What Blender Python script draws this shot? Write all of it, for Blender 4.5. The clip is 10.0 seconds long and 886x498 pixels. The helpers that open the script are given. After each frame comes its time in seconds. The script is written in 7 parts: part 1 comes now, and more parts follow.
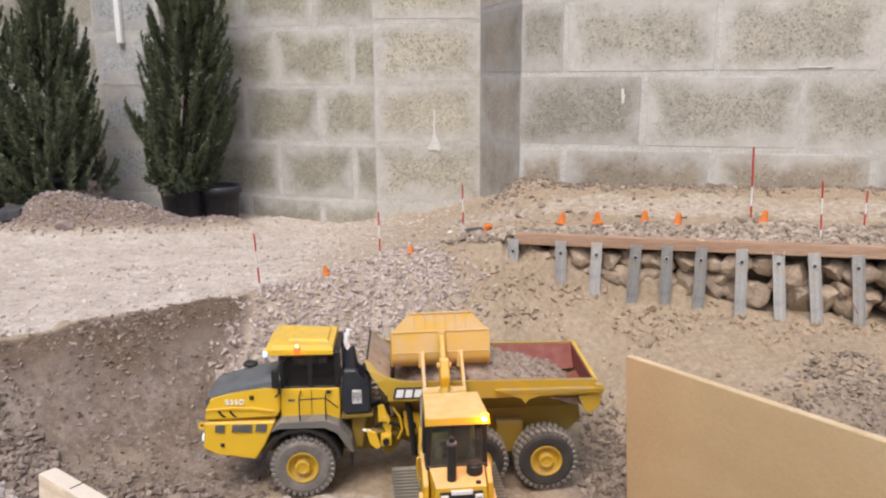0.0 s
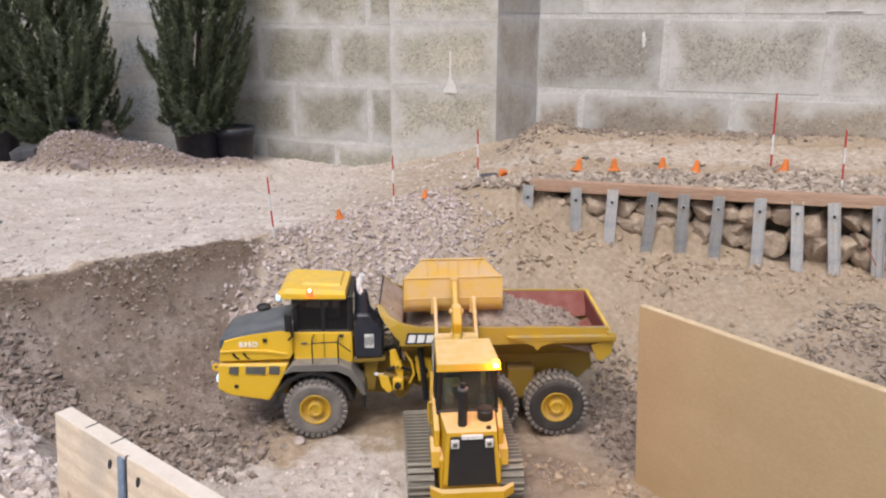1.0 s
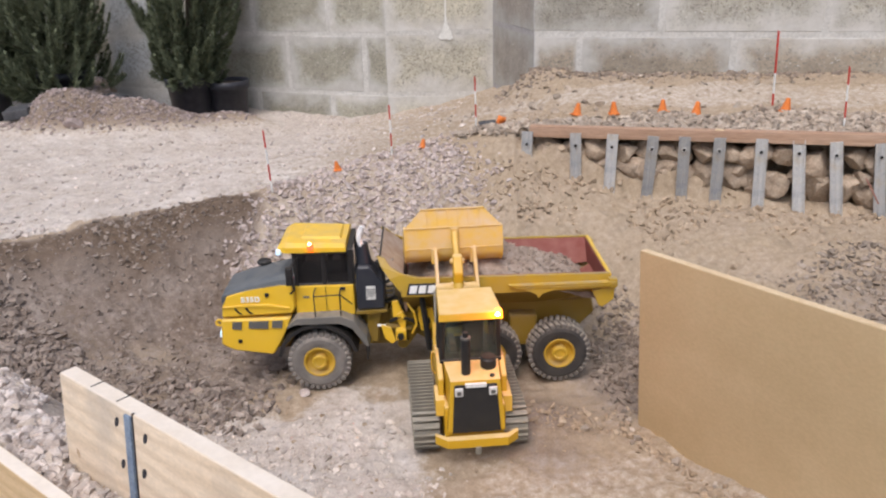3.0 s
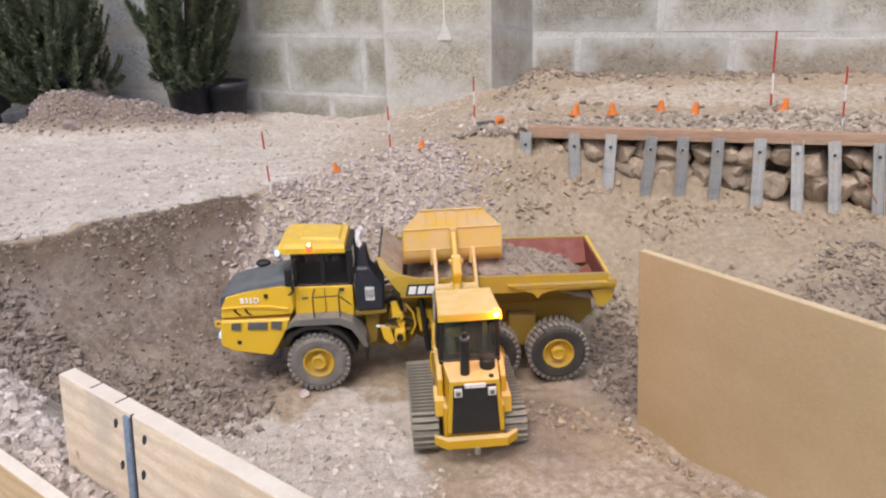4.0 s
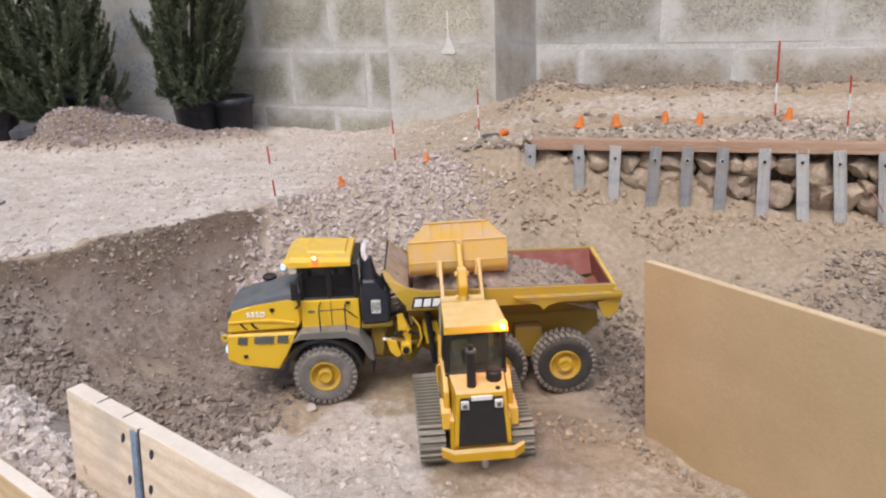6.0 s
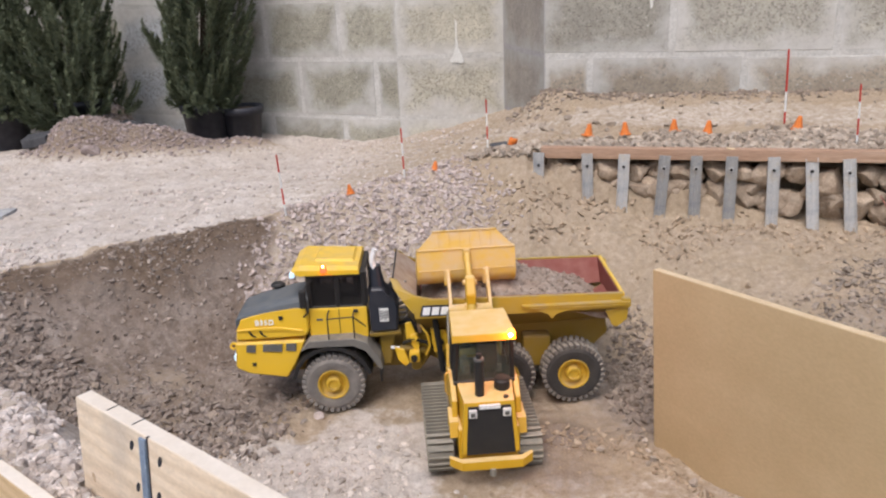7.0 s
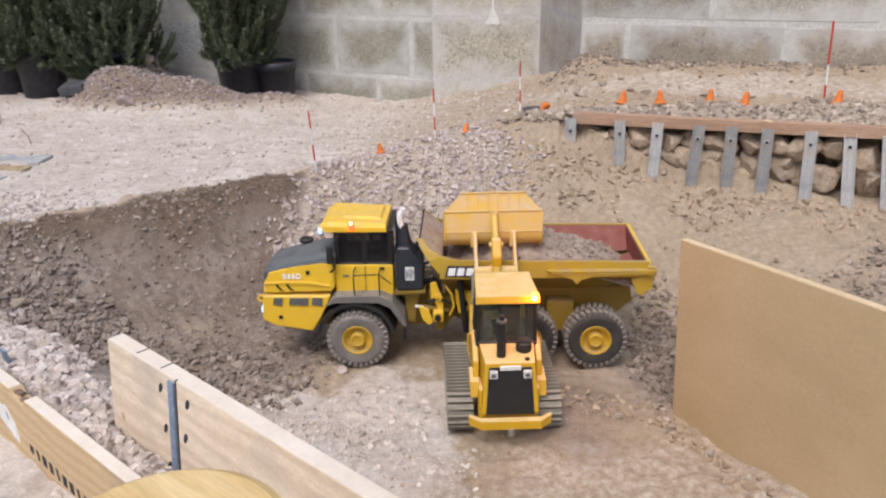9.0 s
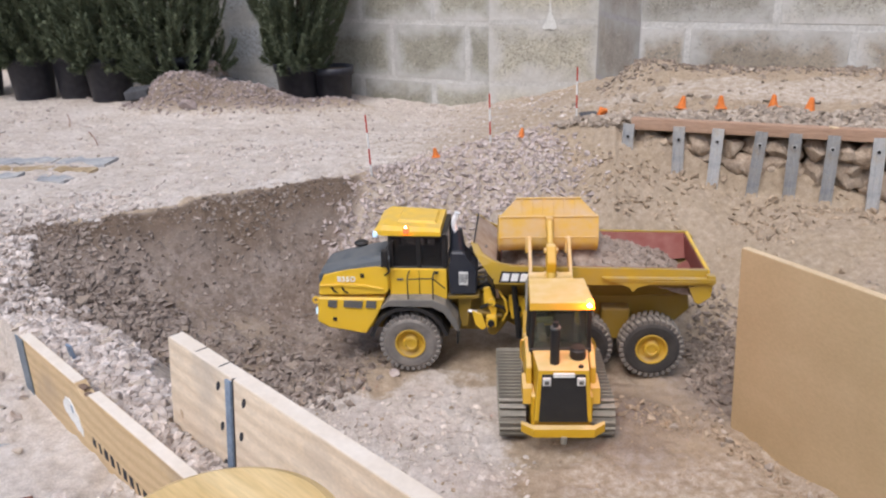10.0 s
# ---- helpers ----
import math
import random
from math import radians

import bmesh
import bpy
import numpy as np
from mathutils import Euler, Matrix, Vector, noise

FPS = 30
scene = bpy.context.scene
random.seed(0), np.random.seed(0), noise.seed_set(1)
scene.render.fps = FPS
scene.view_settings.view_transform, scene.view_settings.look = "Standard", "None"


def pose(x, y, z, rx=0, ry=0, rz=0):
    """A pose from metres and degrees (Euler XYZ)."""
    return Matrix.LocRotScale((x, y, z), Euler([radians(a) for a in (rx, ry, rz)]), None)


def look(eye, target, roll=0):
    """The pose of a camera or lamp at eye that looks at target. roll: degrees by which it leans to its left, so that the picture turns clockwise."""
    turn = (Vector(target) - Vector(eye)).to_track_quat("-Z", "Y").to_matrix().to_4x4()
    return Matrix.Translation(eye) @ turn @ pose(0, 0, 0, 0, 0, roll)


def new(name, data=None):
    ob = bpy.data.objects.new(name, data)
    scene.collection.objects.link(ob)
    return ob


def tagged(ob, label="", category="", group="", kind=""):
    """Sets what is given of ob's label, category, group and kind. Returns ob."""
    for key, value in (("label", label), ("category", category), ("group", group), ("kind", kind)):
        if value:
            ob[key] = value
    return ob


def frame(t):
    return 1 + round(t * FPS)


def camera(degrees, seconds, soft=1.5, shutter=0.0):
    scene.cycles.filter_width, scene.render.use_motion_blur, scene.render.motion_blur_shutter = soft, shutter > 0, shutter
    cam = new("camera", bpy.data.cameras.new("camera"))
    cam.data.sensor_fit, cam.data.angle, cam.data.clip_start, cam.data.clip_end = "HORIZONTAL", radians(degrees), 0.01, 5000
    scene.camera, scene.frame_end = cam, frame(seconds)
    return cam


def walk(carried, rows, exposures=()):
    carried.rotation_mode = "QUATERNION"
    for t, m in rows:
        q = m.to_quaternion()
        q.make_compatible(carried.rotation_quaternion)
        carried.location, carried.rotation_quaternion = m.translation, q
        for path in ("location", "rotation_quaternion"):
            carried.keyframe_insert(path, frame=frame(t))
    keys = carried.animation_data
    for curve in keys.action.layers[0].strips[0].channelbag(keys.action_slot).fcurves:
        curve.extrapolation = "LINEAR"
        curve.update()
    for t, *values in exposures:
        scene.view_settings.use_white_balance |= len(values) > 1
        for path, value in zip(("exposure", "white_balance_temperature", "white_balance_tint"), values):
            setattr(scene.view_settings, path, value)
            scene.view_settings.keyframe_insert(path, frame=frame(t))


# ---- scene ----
cam = camera(58.2, 10.0, soft=2.2)
PATH = [
    (0, (0.044, -0.046, 0.745), (-0.01, 1.904, 0.304), -0.4),
    (0.5, (0.044, -0.039, 0.747), (-0.045, 1.893, 0.239), 0.8),
    (1, (0.045, -0.035, 0.746), (-0.044, 1.878, 0.169), 0.1),
    (1.5, (0.047, -0.031, 0.746), (-0.04, 1.861, 0.105), -0.6),
    (2, (0.049, -0.03, 0.745), (-0.033, 1.853, 0.075), -1.4),
    (2.5, (0.047, -0.028, 0.745), (-0.044, 1.844, 0.047), -1.4),
    (4, (0.048, -0.029, 0.745), (-0.042, 1.844, 0.049), -1.6),
    (4.5, (0.049, -0.03, 0.745), (-0.043, 1.845, 0.054), -1.7),
    (5, (0.05, -0.031, 0.745), (-0.047, 1.849, 0.069), -2.1),
    (5.5, (0.049, -0.031, 0.745), (-0.049, 1.851, 0.075), -2.2),
    (7, (0.05, -0.032, 0.745), (-0.076, 1.857, 0.101), -2.4),
    (7.5, (0.049, -0.034, 0.744), (-0.087, 1.861, 0.122), -2.4),
    (8, (0.048, -0.036, 0.747), (-0.126, 1.865, 0.15), -1.8),
    (8.5, (0.051, -0.04, 0.743), (-0.115, 1.828, 0.048), -0.9),
    (9, (0.05, -0.039, 0.742), (-0.143, 1.814, 0.015), -0.8),
    (9.5, (0.048, -0.038, 0.742), (-0.251, 1.803, 0.02), -1.2),
    (10, (0.047, -0.038, 0.741), (-0.277, 1.802, 0.028), -1.4),
]
EXPOSURE = [  # seconds, stops, kelvin, tint
    (0.0, 0.46, 6800, 10), (0.5, 0.44, 6650, 10), (1.5, 0.41, 6500, 10), (8.5, 0.40, 6500, 10), (9.0, 0.41, 6480, 10), (9.5, 0.375, 6360, 10), (10.0, 0.37, 6300, 10)]
walk(cam, [(t, look(eye, target, roll)) for t, eye, target, roll in PATH], EXPOSURE)

# ---- light ----
world = bpy.data.worlds.new("world")
scene.world = world
world.use_nodes = True
wn, wl = world.node_tree.nodes, world.node_tree.links
sky = wn.new("ShaderNodeTexSky")
sky.sky_type, sky.sun_disc = "NISHITA", False
sky.sun_elevation, sky.sun_rotation = radians(59), radians(196)
sky.air_density, sky.dust_density = 1.0, 3.0
wl.new(sky.outputs["Color"], wn["Background"].inputs["Color"])
wn["Background"].inputs["Strength"].default_value = 0.13
sun_data = bpy.data.lights.new("sun", "SUN")
sun_data.energy, sun_data.angle, sun_data.color = 1.5, radians(30), (1.0, 0.965, 0.965)
sun = new("sun", sun_data)
sun.matrix_world = look((-0.42, -1.45, 2.55), (0, 0, 0))
flash_data = bpy.data.lights.new("beacon_light", "POINT")
flash_data.energy, flash_data.color, flash_data.shadow_soft_size = 0.17, (1.0, 0.22, 0.04), 0.004
flash = new("beacon_light", flash_data)
flash.location = (0.083, 1.072, 0.235)


# ---- materials ----
def material(name, colors, scale=30.0, rough=0.8, metal=0.0, bump=0.2, dist=0.002, detail=6.0, fine=None, spec=0.3, per_object=0.0, grain_amount=1.0, stretch=(1, 1, 1), coord="Object"):
    """A two-scale noise material: colors run from dark to light patches; fine gives the grain's scale."""
    m = bpy.data.materials.new(name)
    m.use_nodes = True
    n, l = m.node_tree.nodes, m.node_tree.links
    b = n["Principled BSDF"]
    tc = n.new("ShaderNodeTexCoord")
    mp = n.new("ShaderNodeMapping")
    mp.inputs["Scale"].default_value = stretch
    l.new(tc.outputs[coord], mp.inputs["Vector"])
    big = n.new("ShaderNodeTexNoise")
    big.inputs["Scale"].default_value, big.inputs["Detail"].default_value, big.inputs["Roughness"].default_value = scale, detail, 0.6
    l.new(mp.outputs["Vector"], big.inputs["Vector"])
    ramp = n.new("ShaderNodeValToRGB")
    els = ramp.color_ramp.elements
    while len(els) < len(colors):
        els.new(0.5)
    for k, c in enumerate(colors):
        els[k].position = 0.3 + 0.4 * k / max(1, len(colors) - 1)
        els[k].color = (*c, 1)
    l.new(big.outputs["Fac"], ramp.inputs["Fac"])
    small = n.new("ShaderNodeTexNoise")
    small.inputs["Scale"].default_value, small.inputs["Detail"].default_value = fine or scale * 9, 4
    l.new(mp.outputs["Vector"], small.inputs["Vector"])
    grain = n.new("ShaderNodeMapRange")
    grain.inputs["From Min"].default_value, grain.inputs["From Max"].default_value = 0.3, 0.7
    grain.inputs["To Min"].default_value, grain.inputs["To Max"].default_value = 1 - 0.22 * grain_amount, 1 + 0.16 * grain_amount
    l.new(small.outputs["Fac"], grain.inputs["Value"])
    mul = n.new("ShaderNodeMix")
    mul.data_type, mul.blend_type = "RGBA", "MULTIPLY"
    mul.inputs["Factor"].default_value = 1.0
    l.new(ramp.outputs["Color"], mul.inputs["A"])
    l.new(grain.outputs["Result"], mul.inputs["B"])
    out = mul.outputs["Result"]
    if per_object:
        info = n.new("ShaderNodeObjectInfo")
        vary = n.new("ShaderNodeMapRange")
        vary.inputs["To Min"].default_value, vary.inputs["To Max"].default_value = 1 - per_object, 1 + per_object
        l.new(info.outputs["Random"], vary.inputs["Value"])
        mul2 = n.new("ShaderNodeMix")
        mul2.data_type, mul2.blend_type = "RGBA", "MULTIPLY"
        mul2.inputs["Factor"].default_value = 1.0
        l.new(out, mul2.inputs["A"])
        l.new(vary.outputs["Result"], mul2.inputs["B"])
        out = mul2.outputs["Result"]
    l.new(out, b.inputs["Base Color"])
    b.inputs["Roughness"].default_value, b.inputs["Metallic"].default_value = rough, metal
    b.inputs["Specular IOR Level"].default_value = spec
    if bump:
        bn = n.new("ShaderNodeBump")
        bn.inputs["Strength"].default_value, bn.inputs["Distance"].default_value = bump, dist
        l.new(small.outputs["Fac"], bn.inputs["Height"])
        l.new(bn.outputs["Normal"], b.inputs["Normal"])
    return m


def dusty(name, paint, dust=(0.42, 0.33, 0.24), amount=0.35, rough=0.45, metal=0.0, even=0.0, side=0.25):
    """Paint or plastic with pale dust that settles on upward faces and in patches."""
    m = bpy.data.materials.new(name)
    m.use_nodes = True
    n, l = m.node_tree.nodes, m.node_tree.links
    b = n["Principled BSDF"]
    geo, tc = n.new("ShaderNodeNewGeometry"), n.new("ShaderNodeTexCoord")
    sep = n.new("ShaderNodeSeparateXYZ")
    l.new(geo.outputs["Normal"], sep.inputs[0])
    tex = n.new("ShaderNodeTexNoise")
    tex.inputs["Scale"].default_value, tex.inputs["Detail"].default_value = 45, 7
    l.new(tc.outputs["Object"], tex.inputs["Vector"])
    up = n.new("ShaderNodeMapRange")
    up.inputs["From Min"].default_value, up.inputs["From Max"].default_value = 0.1, 1.0
    up.inputs["To Min"].default_value, up.inputs["To Max"].default_value = side, 1.0
    l.new(sep.outputs["Z"], up.inputs["Value"])
    pat = n.new("ShaderNodeMapRange")
    pat.inputs["From Min"].default_value, pat.inputs["From Max"].default_value = 0.35, 0.7
    pat.inputs["To Min"].default_value, pat.inputs["To Max"].default_value = (0.35 + 0.5 * even) * amount, (1.5 - 0.4 * even) * amount
    l.new(tex.outputs["Fac"], pat.inputs["Value"])
    mu = n.new("ShaderNodeMath")
    mu.operation, mu.use_clamp = "MULTIPLY", True
    l.new(up.outputs["Result"], mu.inputs[0])
    l.new(pat.outputs["Result"], mu.inputs[1])
    mix = n.new("ShaderNodeMix")
    mix.data_type = "RGBA"
    mix.inputs["A"].default_value, mix.inputs["B"].default_value = (*paint, 1), (*dust, 1)
    l.new(mu.outputs[0], mix.inputs["Factor"])
    l.new(mix.outputs["Result"], b.inputs["Base Color"])
    ro = n.new("ShaderNodeMapRange")
    ro.inputs["To Min"].default_value, ro.inputs["To Max"].default_value = rough, 0.9
    l.new(mu.outputs[0], ro.inputs["Value"])
    l.new(ro.outputs["Result"], b.inputs["Roughness"])
    b.inputs["Metallic"].default_value = metal
    b.inputs["Specular IOR Level"].default_value = 0.35
    bn = n.new("ShaderNodeBump")
    bn.inputs["Strength"].default_value, bn.inputs["Distance"].default_value = 0.08, 0.0006
    l.new(tex.outputs["Fac"], bn.inputs["Height"])
    l.new(bn.outputs["Normal"], b.inputs["Normal"])
    return m


def rough_bump(m, scale, strength, dist):
    """Adds a coarser relief under a material's own."""
    n, l = m.node_tree.nodes, m.node_tree.links
    b = n["Principled BSDF"]
    tc = n.new("ShaderNodeTexCoord")
    t = n.new("ShaderNodeTexNoise")
    t.inputs["Scale"].default_value, t.inputs["Detail"].default_value, t.inputs["Roughness"].default_value = scale, 6, 0.7
    l.new(tc.outputs["Object"], t.inputs["Vector"])
    bn = n.new("ShaderNodeBump")
    bn.inputs["Strength"].default_value, bn.inputs["Distance"].default_value = strength, dist
    l.new(t.outputs["Fac"], bn.inputs["Height"])
    if b.inputs["Normal"].links:
        l.new(b.inputs["Normal"].links[0].from_socket, bn.inputs["Normal"])
    l.new(bn.outputs["Normal"], b.inputs["Normal"])
    return m


def glow(name, color, strength):
    m = bpy.data.materials.new(name)
    m.use_nodes = True
    b = m.node_tree.nodes["Principled BSDF"]
    b.inputs["Base Color"].default_value = (*color, 1)
    b.inputs["Emission Color"].default_value = (*color, 1)
    b.inputs["Emission Strength"].default_value = strength
    return m


def glass(name, tint=(0.05, 0.06, 0.06), rough=0.05, clear=0.75):
    m = bpy.data.materials.new(name)
    m.use_nodes = True
    b = m.node_tree.nodes["Principled BSDF"]
    b.inputs["Base Color"].default_value = (*tint, 1)
    b.inputs["Roughness"].default_value = rough
    b.inputs["Transmission Weight"].default_value = clear
    b.inputs["IOR"].default_value = 1.18
    return m


def soil_material():
    """Earth with three soils: tan earth, dark soil, damp or with painted shade (attribute soil.r), and pale road dust
    (soil.g).
    """
    m = bpy.data.materials.new("earth")
    m.use_nodes = True
    n, l = m.node_tree.nodes, m.node_tree.links
    b = n["Principled BSDF"]
    tc = n.new("ShaderNodeTexCoord")
    at = n.new("ShaderNodeAttribute")
    at.attribute_name = "soil"
    sep = n.new("ShaderNodeSeparateColor")
    l.new(at.outputs["Color"], sep.inputs[0])
    noises = []
    for s in (9, 70, 420):
        t = n.new("ShaderNodeTexNoise")
        t.inputs["Scale"].default_value, t.inputs["Detail"].default_value, t.inputs["Roughness"].default_value = s, 8, 0.65
        l.new(tc.outputs["Object"], t.inputs["Vector"])
        noises.append(t)

    def ramp(src, *cols):
        r = n.new("ShaderNodeValToRGB")
        els = r.color_ramp.elements
        while len(els) < len(cols):
            els.new(0.5)
        for k, c in enumerate(cols):
            els[k].position, els[k].color = 0.28 + 0.44 * k / (len(cols) - 1), (*c, 1)
        l.new(src.outputs["Fac"], r.inputs["Fac"])
        return r.outputs["Color"]

    def mixed_noise(src, a, c):
        r = n.new("ShaderNodeMapRange")
        r.inputs["From Min"].default_value, r.inputs["From Max"].default_value = 0.38, 0.62
        l.new(src.outputs["Fac"], r.inputs["Value"])
        x = n.new("ShaderNodeMix")
        x.data_type = "RGBA"
        l.new(a, x.inputs["A"])
        l.new(c, x.inputs["B"])
        l.new(r.outputs["Result"], x.inputs["Factor"])
        return x.outputs["Result"]

    tan = mixed_noise(noises[0], ramp(noises[1], (0.29, 0.221, 0.150), (0.385, 0.299, 0.209), (0.468, 0.374, 0.273)), ramp(noises[1], (0.312, 0.24, 0.169), (0.41, 0.322, 0.236), (0.495, 0.40, 0.306)))
    dark = mixed_noise(noises[0], ramp(noises[1], (0.122, 0.088, 0.067), (0.21, 0.16, 0.126), (0.31, 0.25, 0.21)), ramp(noises[1], (0.18, 0.14, 0.114), (0.28, 0.228, 0.192), (0.395, 0.338, 0.295)))
    pale = mixed_noise(noises[0], ramp(noises[1], (0.37, 0.31, 0.258), (0.50, 0.43, 0.368), (0.60, 0.53, 0.47)), ramp(noises[1], (0.45, 0.39, 0.338), (0.59, 0.525, 0.47), (0.69, 0.635, 0.585)))

    def mixed(a, c, f):
        x = n.new("ShaderNodeMix")
        x.data_type = "RGBA"
        l.new(a, x.inputs["A"])
        l.new(c, x.inputs["B"])
        l.new(f, x.inputs["Factor"])
        return x.outputs["Result"]

    def edge(ch, src):
        a = n.new("ShaderNodeMath")
        a.operation = "MULTIPLY_ADD"
        l.new(src.outputs["Fac"], a.inputs[0])
        a.inputs[1].default_value = 0.9
        l.new(sep.outputs[ch], a.inputs[2])
        r = n.new("ShaderNodeMapRange")
        r.inputs["From Min"].default_value, r.inputs["From Max"].default_value = 0.7, 1.2
        l.new(a.outputs[0], r.inputs["Value"])
        return r.outputs["Result"]

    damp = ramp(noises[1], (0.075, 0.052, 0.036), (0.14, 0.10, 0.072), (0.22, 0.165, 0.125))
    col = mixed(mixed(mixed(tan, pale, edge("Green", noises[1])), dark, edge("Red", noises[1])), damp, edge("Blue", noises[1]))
    gr = n.new("ShaderNodeMapRange")
    gr.inputs["From Min"].default_value, gr.inputs["From Max"].default_value = 0.3, 0.7
    gr.inputs["To Min"].default_value, gr.inputs["To Max"].default_value = 0.72, 1.2
    l.new(noises[2].outputs["Fac"], gr.inputs["Value"])
    mu = n.new("ShaderNodeMix")
    mu.data_type, mu.blend_type = "RGBA", "MULTIPLY"
    mu.inputs["Factor"].default_value = 1
    l.new(col, mu.inputs["A"])
    l.new(gr.outputs["Result"], mu.inputs["B"])
    l.new(mu.outputs["Result"], b.inputs["Base Color"])
    b.inputs["Roughness"].default_value, b.inputs["Specular IOR Level"].default_value = 0.95, 0.15
    add = n.new("ShaderNodeMath")
    l.new(noises[1].outputs["Fac"], add.inputs[0])
    l.new(noises[2].outputs["Fac"], add.inputs[1])
    bn = n.new("ShaderNodeBump")
    bn.inputs["Strength"].default_value, bn.inputs["Distance"].default_value = 0.7, 0.0026
    l.new(add.outputs[0], bn.inputs["Height"])
    l.new(bn.outputs["Normal"], b.inputs["Normal"])
    return m


def rock_material(name, *cols, vary=(0.74, 1.22)):
    m = material(name, cols, scale=60, rough=0.95, bump=0.5, dist=0.0015, spec=0.15)
    n, l = m.node_tree.nodes, m.node_tree.links
    b = n["Principled BSDF"]
    geo = n.new("ShaderNodeNewGeometry")
    va = n.new("ShaderNodeMapRange")
    va.inputs["To Min"].default_value, va.inputs["To Max"].default_value = vary
    l.new(geo.outputs["Random Per Island"], va.inputs["Value"])
    src = b.inputs["Base Color"].links[0].from_socket
    mu = n.new("ShaderNodeMix")
    mu.data_type, mu.blend_type = "RGBA", "MULTIPLY"
    mu.inputs["Factor"].default_value = 1
    l.new(src, mu.inputs["A"])
    l.new(va.outputs["Result"], mu.inputs["B"])
    l.new(mu.outputs["Result"], b.inputs["Base Color"])
    return m


def block_material(name, tint=(1, 1, 1), lime=1.0):
    """Coarse concrete block: open aggregate with dark pits and mortar smeared over its edges."""
    m = bpy.data.materials.new(name)
    m.use_nodes = True
    n, l = m.node_tree.nodes, m.node_tree.links
    b = n["Principled BSDF"]
    tc, info = n.new("ShaderNodeTexCoord"), n.new("ShaderNodeObjectInfo")
    off = n.new("ShaderNodeVectorMath")
    off.operation = "MULTIPLY_ADD"
    l.new(info.outputs["Random"], off.inputs[0])
    off.inputs[1].default_value = (7, 3, 5)
    l.new(tc.outputs["Object"], off.inputs[2])

    def tex(s, d=5, r=0.6):
        t = n.new("ShaderNodeTexNoise")
        t.inputs["Scale"].default_value, t.inputs["Detail"].default_value, t.inputs["Roughness"].default_value = s, d, r
        l.new(off.outputs[0], t.inputs["Vector"])
        return t.outputs["Fac"]

    def rng(src, a, c, lo, hi):
        r = n.new("ShaderNodeMapRange")
        for k, v in (("From Min", a), ("From Max", c), ("To Min", lo), ("To Max", hi)):
            r.inputs[k].default_value = v
        l.new(src, r.inputs["Value"])
        return r.outputs["Result"]

    def mix(a, c, f, mode="MIX"):
        x = n.new("ShaderNodeMix")
        x.data_type, x.blend_type = "RGBA", mode
        for s, v in (("A", a), ("B", c), ("Factor", f)):
            if isinstance(v, (tuple, float, int)):
                x.inputs[s].default_value = v
            else:
                l.new(v, x.inputs[s])
        return x.outputs["Result"]

    t = tint
    big, mid, fine = tex(6, 4), tex(55, 6, 0.7), tex(95, 3, 0.75)
    base = mix((0.34 * t[0], 0.32 * t[1], 0.275 * t[2], 1), (0.45 * t[0], 0.425 * t[1], 0.36 * t[2], 1), rng(big, 0.35, 0.65, 0, 1))
    base = mix(base, rng(mid, 0.3, 0.7, 0.8, 1.15), 1.0, "MULTIPLY")
    pits = rng(fine, 0.34, 0.42, 0, 1)
    base = mix((0.19, 0.172, 0.145, 1), base, pits)
    base = mix((0.235, 0.215, 0.185, 1), base, rng(tex(165, 2, 0.6), 0.36, 0.44, 0, 1))
    base = mix(base, (0.62, 0.60, 0.55, 1), rng(tex(120, 2), 0.66, 0.72, 0, 0.7))
    # mortar smears near the edges of the face
    sp = n.new("ShaderNodeSeparateXYZ")
    l.new(tc.outputs["Generated"], sp.inputs[0])

    def centred(s, k):
        a = n.new("ShaderNodeMath")
        a.operation = "SUBTRACT"
        l.new(s, a.inputs[0])
        a.inputs[1].default_value = 0.5
        c = n.new("ShaderNodeMath")
        c.operation = "ABSOLUTE"
        l.new(a.outputs[0], c.inputs[0])
        e = n.new("ShaderNodeMath")
        e.operation = "MULTIPLY_ADD"
        l.new(c.outputs[0], e.inputs[0])
        e.inputs[1].default_value, e.inputs[2].default_value = k, -0.5 * k + 1
        return e.outputs[0]

    mx = n.new("ShaderNodeMath")
    mx.operation = "MAXIMUM"
    l.new(centred(sp.outputs["X"], 7.0), mx.inputs[0])
    l.new(centred(sp.outputs["Z"], 3.6), mx.inputs[1])
    ad = n.new("ShaderNodeMath")
    ad.operation = "MULTIPLY_ADD"
    l.new(tex(7, 6), ad.inputs[0])
    ad.inputs[1].default_value = 3.2
    l.new(mx.outputs[0], ad.inputs[2])
    smear = rng(ad.outputs[0], 1.55, 2.55, 0, 0.97)
    base = mix(base, mix((0.47 * lime, 0.453 * lime, 0.42 * lime, 1), (0.555 * lime, 0.54 * lime, 0.51 * lime, 1), rng(tex(24, 5), 0.35, 0.65, 0, 1)), smear)
    base = mix(base, rng(info.outputs["Random"], 0, 1, 0.84, 1.1), 1.0, "MULTIPLY")
    l.new(base, b.inputs["Base Color"])
    b.inputs["Roughness"].default_value, b.inputs["Specular IOR Level"].default_value = 0.95, 0.15
    bn = n.new("ShaderNodeBump")
    bn.inputs["Strength"].default_value, bn.inputs["Distance"].default_value = 0.6, 0.004
    l.new(mix(mid, pits, 0.6), bn.inputs["Height"])
    l.new(bn.outputs["Normal"], b.inputs["Normal"])
    return m


